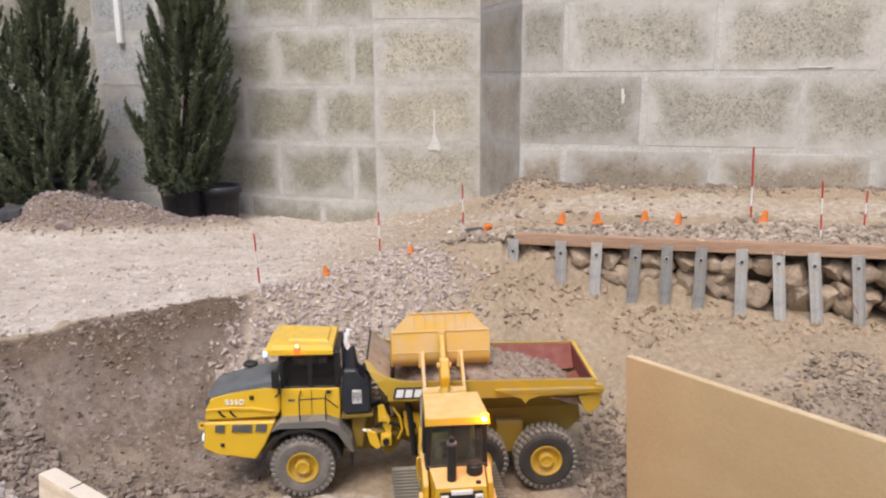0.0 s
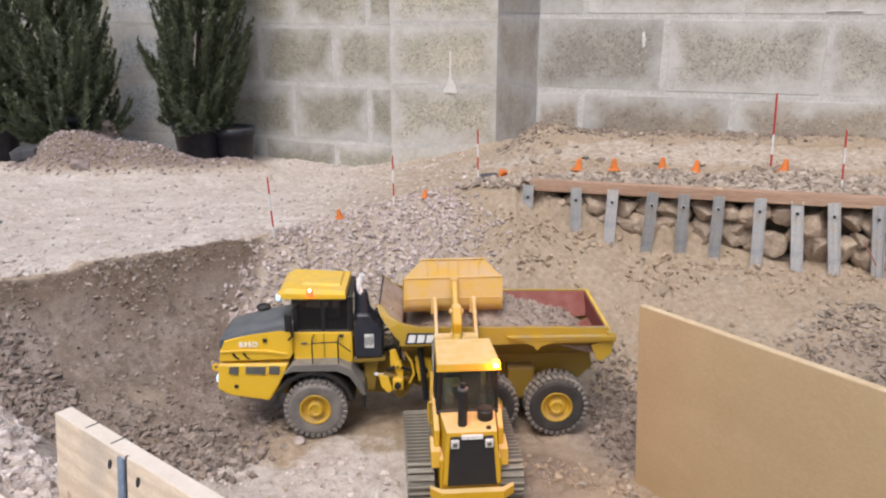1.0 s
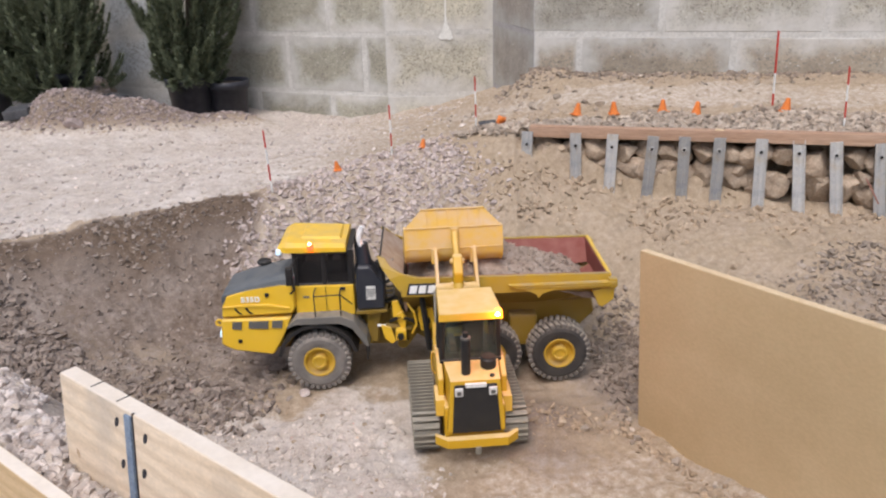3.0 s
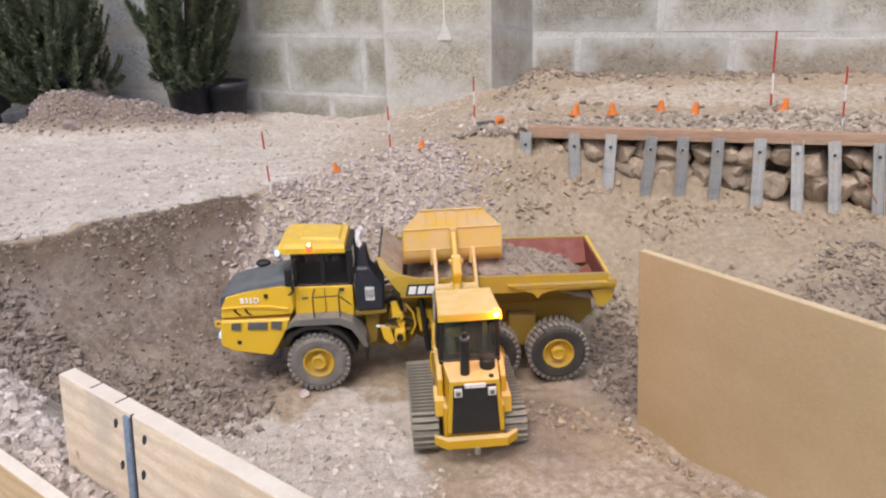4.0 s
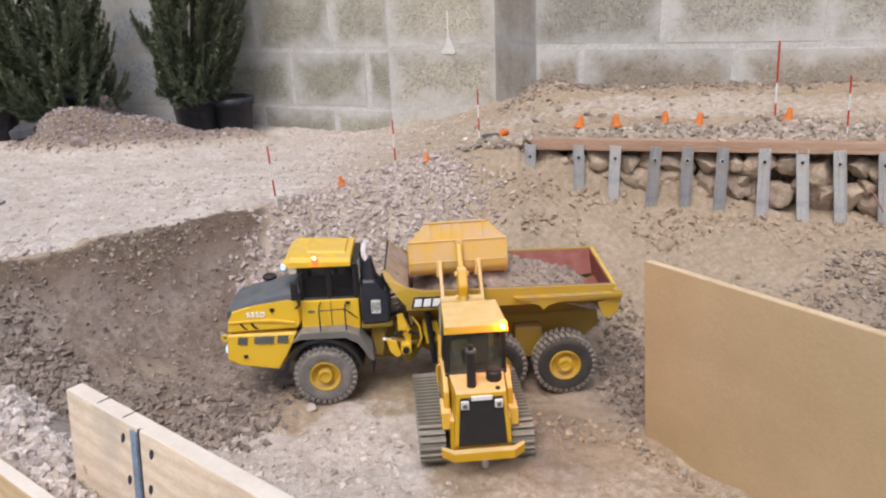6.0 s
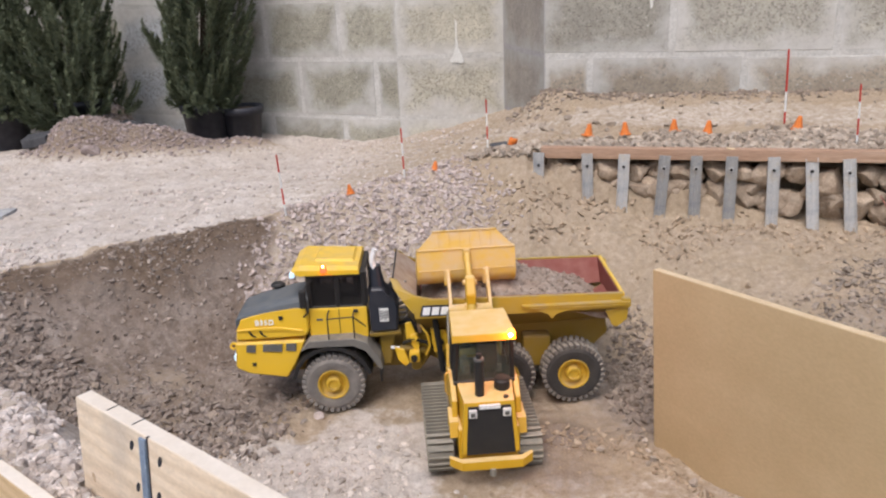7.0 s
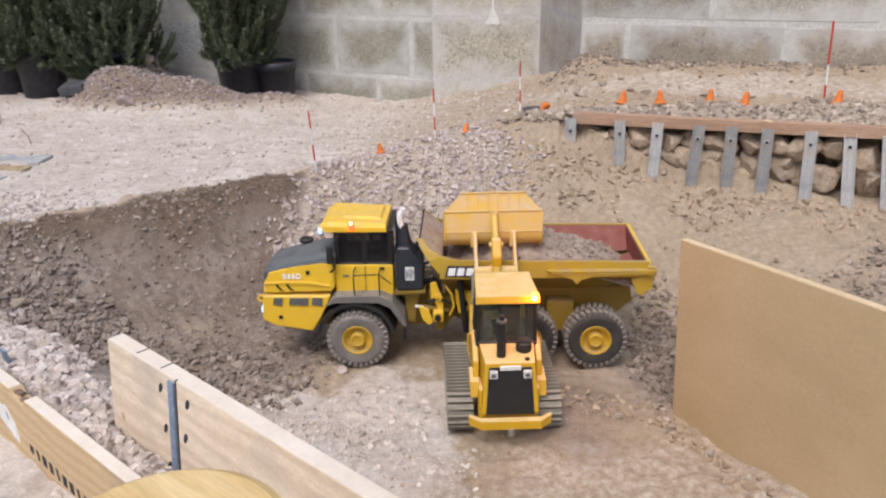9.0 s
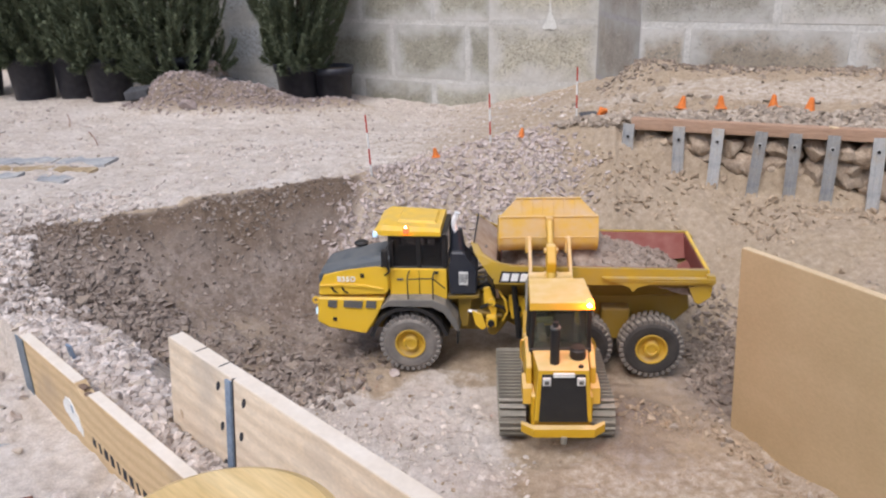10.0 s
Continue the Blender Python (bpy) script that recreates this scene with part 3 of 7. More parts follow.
def land(x, y):
    """Height of the ground without its small lumps."""
    x, y = np.asarray(x, float), np.asarray(y, float)
    ramp = 0.20 * sm((-0.36 - x) / 0.80)
    right = 0.10 * sm((x - 0.36) / 0.25) * sm((y - 0.75) / 0.2)
    pit = ramp + right
    toe = np.interp(x, [-3, -1.0, -0.5, 0.2, 0.5, 1.4], [0.4, 1.14, 1.40, 1.50, 1.30, 0.95])
    c = crest_y(x)
    foot = np.where(x > 0.14, np.interp(x, [0.13, 0.16, 0.20, 0.28, 0.45, 0.95, 1.4], [0.322, 0.30, 0.262, 0.224, 0.187, 0.162, 0.13]), upper_z(x, c))
    t = np.clip((y - toe) / (c - toe), 0, 1)
    bank = pit + (np.maximum(foot, pit) - pit) * (0.35 * t + 0.65 * sm(t))
    back = hollow_y(x)
    z = np.where(y > back, upper_z(x, y), bank)
    heaped = np.interp(x, [0.17, 0.24, 0.36, 0.60, 0.68, 0.76, 0.9, 1.4], [0.0, 0.060, 0.074, 0.066, 0.032, 0.012, 0.020, 0.025])
    heaped = heaped * (0.8 + 0.5 * wobble(x, y, 14, 31))
    z = z + np.where((y <= back) & (x > 0.15), heaped * sm((y - rail_y(x) + 0.010) / 0.034), 0)
    # boards at the near left hold back a rubble bank and pale sand
    d = (x - B1[0][0]) * ACROSS[0] + (y - B1[0][1]) * ACROSS[1]
    s = (x - B1[0][0]) * ALONG[0] + (y - B1[0][1]) * ALONG[1]
    fall = np.interp(s, [-0.6, 0.05, 0.25, 0.30], [0.30, 0.26, 0.20, 0.012])
    top = np.interp(s, [-0.5, 0.0, 0.6], [0.20, 0.205, 0.19])
    held = np.where(d < 0.010, 0.136, top * (1 - sm((d - np.where(s > 0.29, 0.066, 0.085)) / fall)))
    held = held * sm((1.20 - y) / 0.25)
    held = np.where((s > 0.9) | (y < 0.1), 0, held)
    return np.maximum(z, held)


def lumps(x, y):
    c = crest_y(x)
    road = sm((y - c) / 0.08) * sm((0.35 - x) / 0.2)
    amp = 0.85 + 0.15 * (1 - road)
    bank = sm((c - y) / 0.1) * sm((y - 1.35) / 0.1)
    dark = dark_mask(x, y)
    z = 0.006 * wobble(x, y, 9, 1) + 0.004 * amp * wobble(x, y, 28, 2) + (0.0028 * wobble(x, y, 75, 3) + 0.0016 * (1 + 0.5 * dark) * wobble(x, y, 170, 4)) * amp * (1 - 0.7 * sm((y - c) / 0.1) * sm((x - 0.1) / 0.2))
    z = z + bank * (0.007 * wobble(x, y * 0.5, 22, 9) + 0.004 * wobble(x, y * 0.7, 55, 10))
    z = z + 0.047 * corner_heap(x, y) - 0.018 * np.exp(-(((x - 0.05) / 0.12) ** 2 + ((y - 2.97) / 0.14) ** 2))
    return z + 0.06 * mound(x, y)


def corner_heap(x, y):
    """Earth swept up against the near corner of the return wall."""
    return np.exp(-(((x - 0.215) / 0.080) ** 2 + ((y - 2.51) / 0.11) ** 2))


def mound(x, y):
    """The heap of gravel in front of the potted trees."""
    a = np.exp(-(((x + 1.53) / 0.17) ** 2 + ((y - 2.93) / 0.15) ** 2)) * 2.2
    b = np.exp(-(((x + 1.22) / 0.22) ** 2 + ((y - 2.87) / 0.12) ** 2)) * 1.85
    b = b + np.exp(-(((x + 0.87) / 0.13) ** 2 + ((y - 2.955) / 0.08) ** 2)) * 0.80
    e = np.exp(-(((x + 1.44) / 0.07) ** 2 + ((y - 3.10) / 0.09) ** 2)) * 2.3
    return a + b + e


def dark_mask(x, y):
    x, y = np.asarray(x, float), np.asarray(y, float)
    w = 0.05 * wobble(x, y, 7, 5) + 0.03 * wobble(x, y, 22, 6)
    c = crest_y(x)
    yf = np.interp(x, [-3, -1.0, -0.7, -0.45, -0.34, -0.29, -0.22], [0.5, 1.12, 1.07, 1.135, 1.185, 1.27, 1.31])
    xr = np.interp(y, [1.1, 1.3, 1.5, 1.62, 1.72], [-0.22, -0.27, -0.37, -0.39, -0.29])
    dust = 1 - 0.75 * np.exp(-(((x + 0.60) / 0.24) ** 2 + ((y - 1.25) / 0.12) ** 2)) * (0.6 + 0.4 * wobble(x, y, 12, 28))
    # darker soil with the shade beside loader and rear wheel painted in
    shaded_soil = 0.80 * np.exp(-(((x - 0.155) / 0.10) ** 2 + ((y - 1.10) / 0.13) ** 2)) * (1 + 0.5 * wobble(x, y, 14, 46))
    shaded_soil = shaded_soil + 0.82 * np.exp(-(((x - 0.31) / 0.09) ** 2 + ((y - 1.31) / 0.15) ** 2)) * (1 + 0.5 * wobble(x, y, 16, 48))
    # shade between the far rubble stones, painted as darker ground
    rubble_shade = 0.55 * np.exp(-(((x - 0.88) / 0.30) ** 2 + ((y - 1.34) / 0.17) ** 2))
    return shaded_soil + rubble_shade + 0.30 * corner_heap(x, y) + 0.55 * np.clip(mound(x, y), 0, 1) + dust * sm((c + 0.038 - y + 0.6 * w) / 0.05) * sm((xr - x + 1.7 * w) / 0.17) * sm((y - yf + w) / 0.06)


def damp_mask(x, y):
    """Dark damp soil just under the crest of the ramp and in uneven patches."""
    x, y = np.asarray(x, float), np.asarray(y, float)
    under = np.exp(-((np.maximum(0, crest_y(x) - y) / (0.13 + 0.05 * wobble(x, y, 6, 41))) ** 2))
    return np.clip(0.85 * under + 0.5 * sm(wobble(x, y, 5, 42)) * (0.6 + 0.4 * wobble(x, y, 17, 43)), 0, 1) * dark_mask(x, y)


def pale_mask(x, y):
    x, y = np.asarray(x, float), np.asarray(y, float)
    w = 0.06 * wobble(x, y, 6, 7) + 0.03 * wobble(x, y, 25, 8)
    c = crest_y(x)
    road = sm((y - c + 0.034 + w) / 0.05) * (0.30 * sm((0.45 - x) / 0.3) + 0.62 * sm((0.05 - x + w) / 0.9))
    d = (x - B1[0][0]) * ACROSS[0] + (y - B1[0][1]) * ACROSS[1]
    sand = sm((0.0 - d) / 0.05) * sm((0.9 - y) / 0.1)
    road = road * (1 - 0.85 * np.clip(mound(x, y), 0, 1))
    lane = 0.46 * sm((x + 0.25) / 0.25) * sm((y - c - 0.19 + 0.7 * w) / 0.08) * sm((c + 0.46 - y + w) / 0.08)
    road = np.maximum(road, lane)
    bank_dust = 0.42 * w_bank(x, y)
    floor_pale = 1.1 * sm((np.interp(x, [-0.6, -0.4, -0.3, -0.2, 0.0], [1.12, 1.175, 1.265, 1.31, 1.26]) - y + w) / 0.10) * sm((0.05 - x + w) / 0.14)
    floor_pale = np.maximum(floor_pale, 0.36 * sm((x + 0.02) / 0.1) * sm((1.16 - y + w) / 0.12) * sm((0.75 - x) / 0.1))
    return np.clip(np.maximum(np.maximum(road, sand), np.maximum(floor_pale, bank_dust)), 0, 1)


def w_bank(x, y):
    c = crest_y(x)
    up = sm((c + 0.04 - y) / 0.05)
    t = (y - 1.45) / (c - 1.45)
    tongue = sm((t - 0.15 + 0.15 * wobble(x, y, 8, 11)) / 0.4)
    side = sm((x + 0.52 + 0.06 * wobble(x, y, 9, 12)) / 0.1) * sm((0.12 - x + 0.10 * wobble(x, y, 6, 13)) / 0.2)
    return up * tongue * side


def ground_z(x, y):
    return land(x, y) + lumps(x, y)


def surface_z(x, y):
    """Top of the ground, counting the packed earth that bridges the hollow behind the rail."""
    x, y = np.asarray(x, float), np.asarray(y, float)
    return np.where((x > 0.17) & (y > rail_y(x) + 0.029) & (y <= hollow_y(x)), upper_z(x, y) + lumps(x, y), ground_z(x, y))


def stretch_axis(lo, hi, step, far):
    inner = np.arange(lo, hi + step / 2, step)
    out = [0.012]
    while sum(out) < far:
        out.append(out[-1] * 1.35)
    o = np.cumsum(out)
    return np.concatenate([lo - o[::-1], inner, hi + o])


gx, gy = stretch_axis(-1.75, 1.35, 0.0062, 60), stretch_axis(0.42, 3.35, 0.0066, 60)
GX, GY = np.meshgrid(gx, gy)
CX, CY = np.clip(GX, -2.6, 1.6), np.clip(GY, 0.0, 3.6)
far_out = np.clip(np.maximum(np.abs(GX + 0.5) - 2.1, np.abs(GY - 1.8) - 1.8), 0, 1.1) / 1.1
GZ = ground_z(CX, CY) * (1 - sm(far_out)) + 0.12 * sm(far_out)
nx, ny = len(gx), len(gy)
gm = bpy.data.meshes.new("ground")
gm.vertices.add(nx * ny)
gm.vertices.foreach_set("co", np.stack([GX, GY, GZ], -1).astype(np.float32).ravel())
idx = (np.arange(ny - 1)[:, None] * nx + np.arange(nx - 1)[None]).ravel()
quads = np.stack([idx, idx + 1, idx + nx + 1, idx + nx], -1).astype(np.int32)
gm.loops.add(quads.size)
gm.loops.foreach_set("vertex_index", quads.ravel())
gm.polygons.add(len(quads))
gm.polygons.foreach_set("loop_start", np.arange(0, quads.size, 4, dtype=np.int32))
gm.polygons.foreach_set("use_smooth", np.ones(len(quads), dtype=bool))
gm.update()
soil = gm.color_attributes.new("soil", "FLOAT_COLOR", "POINT")
tint = np.zeros((nx * ny, 4), np.float32)
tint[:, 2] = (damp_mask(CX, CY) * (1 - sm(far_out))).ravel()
tint[:, 0], tint[:, 1], tint[:, 3] = (dark_mask(CX, CY) * (1 - sm(far_out))).ravel(), (pale_mask(CX, CY) * (1 - sm(far_out)) + 0.4 * sm(far_out)).ravel(), 1
soil.data.foreach_set("color", tint.ravel())
gm.materials.append(EARTH)
ground = tagged(new("ground", gm), "pale dusty road above a tan earth bank and dark damp soil", "ground", kind="structure")


# earth over the hollow behind the rail, added as a roof to keep light out
lip_x, lip_f = np.linspace(0.175, 1.42, 250), np.linspace(0, 1, 14)
LX = np.repeat(lip_x[:, None], 14, 1)
LY = rail_y(LX) + 0.0305 + lip_f[None] * (hollow_y(LX) + 0.014 - rail_y(LX) - 0.0305)
LZ = upper_z(LX, LY) + lumps(LX, LY) + 0.0012 - 0.004 * (lip_f[None] > 0.95)
top = np.stack([LX, LY, LZ], -1).reshape(-1, 3)
under = top - (0, 0, 0.014)
quad = [(i * 14 + j, (i + 1) * 14 + j, (i + 1) * 14 + j + 1, i * 14 + j + 1) for i in range(249) for j in range(13)]
n_top = len(top)
sides = [(i * 14, i * 14 + n_top, (i + 1) * 14 + n_top, (i + 1) * 14) for i in range(249)]
sides += [(j + 1, j + 1 + n_top, j + n_top, j) for j in range(13)]
shading_earth_lip = raw("shading_earth_lip", np.concatenate([top, under]).tolist(), quad + [tuple(k + n_top for k in q[::-1]) for q in quad] + sides, EARTH, smooth=True)
tagged(shading_earth_lip, "tan earth behind the timber rail, a thin roof that shades the hollow", "earth", kind="structure")

# ---- rubble ----
def rock_shapes(count, seed, points=(9, 14)):
    """Angular broken stones: hulls round a few scattered points."""
    rng = np.random.default_rng(seed)
    out = []
    for _ in range(count):
        n = rng.integers(*points)
        d = rng.normal(size=(n, 3))
        d /= np.linalg.norm(d, axis=1)[:, None]
        d *= rng.uniform(0.75, 1.1, (n, 1)) * np.array([rng.uniform(0.95, 1.35), rng.uniform(0.75, 1.05), rng.uniform(0.55, 0.9)])
        b = bmesh.new()
        for q in d:
            b.verts.new(q)
        res = bmesh.ops.convex_hull(b, input=b.verts)
        bmesh.ops.delete(b, geom=[g for g in res["geom_interior"] if isinstance(g, bmesh.types.BMVert)], context="VERTS")
        bmesh.ops.triangulate(b, faces=b.faces)
        bmesh.ops.recalc_face_normals(b, faces=b.faces)
        b.verts.index_update()
        out.append((np.array([q.co for q in b.verts]), np.array([[q.index for q in f.verts] for f in b.faces])))
        b.free()
    return out


SMALL = rock_shapes(60, 5, (8, 12))
ROUNDED = rock_shapes(40, 6, (13, 20))


def scatter(name, label, mat, n, where, lo, hi, seed, power=2.6, sink=0.25, height=surface_z, shapes=None, parent=None, category="rubble"):
    """Rubble stones over a stretch of the plan, bedded in the ground, as one object of stuff."""
    rng = np.random.default_rng(seed)
    pts = where(rng, n)
    x, y = pts[:, 0], pts[:, 1]
    z = height(x, y)
    size = lo + (hi - lo) * rng.random(len(x)) ** power
    shapes = shapes or SMALL
    vs, fs, base = [], [], 0
    for k in range(len(x)):
        v, f = shapes[rng.integers(len(shapes))]
        a, b2, c2 = rng.uniform(0, 2 * math.pi), rng.normal(0, 0.5), rng.normal(0, 0.5)
        ca, sa, cb, sb, cc, sc = math.cos(a), math.sin(a), math.cos(b2), math.sin(b2), math.cos(c2), math.sin(c2)
        R = np.array([[ca, -sa, 0], [sa, ca, 0], [0, 0, 1]]) @ np.array([[1, 0, 0], [0, cb, -sb], [0, sb, cb]]) @ np.array([[cc, 0, sc], [0, 1, 0], [-sc, 0, cc]])
        s = size[k] / 2
        vs.append(v @ R.T * s + (x[k], y[k], z[k] + s * (0.55 - sink)))
        fs.append(f + base)
        base += len(v)
    V, F = np.concatenate(vs).astype(np.float32), np.concatenate(fs).astype(np.int32)
    me = bpy.data.meshes.new(name)
    me.vertices.add(len(V))
    me.vertices.foreach_set("co", V.ravel())
    me.loops.add(F.size)
    me.loops.foreach_set("vertex_index", F.ravel())
    me.polygons.add(len(F))
    me.polygons.foreach_set("loop_start", np.arange(0, F.size, 3, dtype=np.int32))
    me.polygons.foreach_set("use_smooth", np.zeros(len(F), dtype=bool))
    me.update(calc_edges=True)
    me.materials.append(mat)
    ob = new(name, me)
    if parent is not None:
        ob.parent = parent
    return tagged(ob, label, category, kind="stuff")


def among(x0, x1, y0, y1, weight):
    """Picks plan points in a rectangle with the given weight."""

    def pick(rng, n):
        x, y = rng.uniform(x0, x1, n * 12), rng.uniform(y0, y1, n * 12)
        keep = rng.random(n * 12) < weight(x, y)
        return np.stack([x, y], -1)[keep][:n]

    return pick


def clear_of_wheels(x, y):
    t = (np.abs(y - 1.32) < 0.14) & (x > -0.42) & (x < 0.255)
    l = (np.abs(x - 0.02) < 0.11) & (y > 1.0) & (y < 1.27)
    return 1.0 - 0.85 * (t | l)


def w_crest(x, y):
    c = crest_y(x)
    return sm((x + 0.04) / 0.1) * sm((y - np.where(x > 0.15, rail_y(x) + 0.034, c - 0.03)) / 0.012) * (0.004 + 0.996 * sm((c + np.interp(x, [0.0, 0.15, 0.4, 0.9], [0.03, 0.11, 0.15, 0.20]) - y + 0.05 * wobble(x, y, 8, 32)) / 0.07))


def w_right(x, y):
    ply_x = 0.312 + np.maximum(0, 1.128 - y) * 0.576
    near = sm((np.interp(x, [0.25, 0.34, 0.45], [1.46, 1.58, 1.46]) - y + 0.10 * wobble(x, y, 7, 14)) / 0.12) * sm((x - np.where(y > 1.14, 0.25, ply_x)) / 0.03) * sm((0.72 - x) / 0.1)
    far_side = x > np.where(y > 1.14, 0.2, ply_x)
    far = (0.25 + 0.75 * sm((x - 0.66 + 0.1 * wobble(x, y, 5, 24)) / 0.15)) * sm((x - 0.50 + 0.1 * wobble(x, y, 5, 24)) / 0.2) * sm((rail_y(x) - np.interp(x, [0.6, 0.85, 1.0], [0.23, 0.14, 0.08]) - y + 0.08 * wobble(x, y, 7, 14)) / 0.15)
    return far * far_side * (1 - 0.8 * near) * sm((1.32 - x + 0.08 * wobble(x, y, 9, 47)) / 0.2)


def w_wheel_side(x, y):
    ply_x = 0.312 + np.maximum(0, 1.128 - y) * 0.576
    near = sm((np.interp(x, [0.25, 0.34, 0.45], [1.46, 1.58, 1.46]) - y + 0.10 * wobble(x, y, 7, 14)) / 0.12) * sm((x - np.where(y > 1.14, 0.25, ply_x)) / 0.03) * sm((0.72 - x) / 0.1)
    far_side = x > np.where(y > 1.14, 0.2, ply_x)
    return near * far_side * clear_of_wheels(x, y) * (0.08 + 0.92 * sm((y - 1.16) / 0.16))


def w_slope(x, y):
    return sm((x - 0.0) / 0.15) * sm((rail_y(x) - 0.01 - y) / 0.02) * sm((y - 1.38) / 0.06) * np.maximum(0.06 + 0.94 * sm(wobble(x, y, 6, 15) * 2 - 0.25), sm((0.36 - x) / 0.15) * sm((y - 1.70) / 0.06))


def w_dark(x, y):
    return dark_mask(x, y) * clear_of_wheels(x, y) * (0.25 + 0.75 * sm(wobble(x, y, 5, 16) + 0.4))


def w_edge(x, y):
    yf = np.interp(x, [-1.0, -0.7, -0.45, -0.34, -0.29, -0.15], [1.10, 1.05, 1.115, 1.175, 1.255, 1.30])
    return np.exp(-(((y - yf - 0.03) / np.where(y > yf + 0.03, 0.085, 0.05)) ** 2)) * (0.35 + 0.65 * sm(wobble(x, y, 9, 36) + 0.5)) * sm((-0.18 - x) / 0.1) * clear_of_wheels(x, y)


def w_left(x, y):
    d = (x - B1[0][0]) * ACROSS[0] + (y - B1[0][1]) * ACROSS[1]
    s = (x - B1[0][0]) * ALONG[0] + (y - B1[0][1]) * ALONG[1]
    outer = np.interp(s, [-0.6, 0.05, 0.25, 0.30], [0.20, 0.16, 0.13, 0.09])
    return (d > 0.022) * sm((outer - d + 0.05 * wobble(x, y, 9, 17)) / 0.06) * (s > -0.6) * (s < 0.55) * (1 - (s > 0.29) * (d > 0.058))


def w_clods(x, y):
    d = (x - B1[0][0]) * ACROSS[0] + (y - B1[0][1]) * ACROSS[1]
    s = (x - B1[0][0]) * ALONG[0] + (y - B1[0][1]) * ALONG[1]
    mid = np.interp(s, [-0.6, 0.05, 0.25, 0.30], [0.18, 0.15, 0.12, 0.09])
    return np.exp(-(((d - mid - 0.085) / 0.05) ** 2)) * (s > -0.45) * (s < 0.30) * (0.25 + 0.75 * sm(wobble(x, y, 11, 53) + 0.4))


def w_foot(x, y):
    d = rail_y(x) - y
    return sm((x - 0.17) / 0.05) * np.exp(-(((d - 0.005) / 0.028) ** 2)) * (0.3 + 0.7 * sm(wobble(x, y, 11, 26) + 0.5))


def w_floor(x, y):
    return sm((1.24 - y) / 0.05) * sm((x + 0.45) / 0.1) * clear_of_wheels(x, y) * (0.15 + 0.85 * sm(wobble(x, y, 6, 18)))


def w_road(x, y):
    c = crest_y(x)
    return sm((y - c) / 0.03) * sm((0.1 - x) / 0.2) * (0.2 + 0.8 * sm(wobble(x, y, 4, 19) + 0.2))


def w_sand(x, y):
    d = (x - B1[0][0]) * ACROSS[0] + (y - B1[0][1]) * ACROSS[1]
    s = (x - B1[0][0]) * ALONG[0] + (y - B1[0][1]) * ALONG[1]
    return (d < -0.006) * (0.04 + sm((0.06 - s + 0.05 * wobble(x, y, 9, 27)) / 0.1)) * (y > 0.4)


def w_mound(x, y):
    return np.clip(mound(x, y) * 1.3 - 0.3, 0, 1)


def w_ply(x, y):
    d = 0.290 + (1.128 - y) * 0.576 - x
    strip = np.exp(-((np.maximum(d, 0) / 0.030) ** 2)) * (d > -0.002) * (y < 1.128)
    spill = np.exp(-(((y - 1.135 + 0.25 * (x - 0.2)) / 0.035) ** 2)) * sm((x - 0.08) / 0.06) * (x < 0.31)
    return np.maximum(strip, 0.7 * spill)


def w_crumbs(x, y):
    return pale_mask(x, y) * sm((0.06 - x) / 0.1) * sm((1.19 - y) / 0.05) * sm((y - 0.5) / 0.1) * (0.15 + 0.85 * sm(wobble(x, y, 7, 33) + 0.45)) * clear_of_wheels(x, y)


def w_verge(x, y):
    c = crest_y(x)
    return sm((y - c + 0.02) / 0.04) * sm((c + 0.30 - y + 0.1 * wobble(x, y, 6, 34)) / 0.25) * sm((-0.80 - x + 0.15 * wobble(x, y, 4, 35)) / 0.25)


def w_upper(x, y):
    c = crest_y(x)
    lane = sm((y - c - 0.20) / 0.05) * sm((c + 0.44 - y) / 0.06)
    return sm((x - 0.0) / 0.2) * sm((y - c) / 0.05) * (0.25 + 0.75 * sm(wobble(x, y, 5, 44) + 0.3)) * (1 - 0.85 * lane)


def w_wall_foot(x, y):
    wall = 2.53 - 0.2216 * (x - 0.222)
    d = wall - y
    return sm((x - 0.06) / 0.1) * np.exp(-((np.maximum(0, d) / np.interp(x, [0.1, 0.35, 0.9], [0.16, 0.12, 0.07])) ** 2)) * (d > -0.01) * (0.3 + 0.7 * sm(wobble(x, y, 7, 52) + 0.4)) * (1 + 1.5 * corner_heap(x, y))


def w_grit(x, y):
    return sm((x + 0.05) / 0.15) * sm((rail_y(x) - 0.01 - y) / 0.02) * sm((y - 1.34) / 0.06) * (0.2 + 0.8 * sm(wobble(x, y, 6, 45) + 0.3))


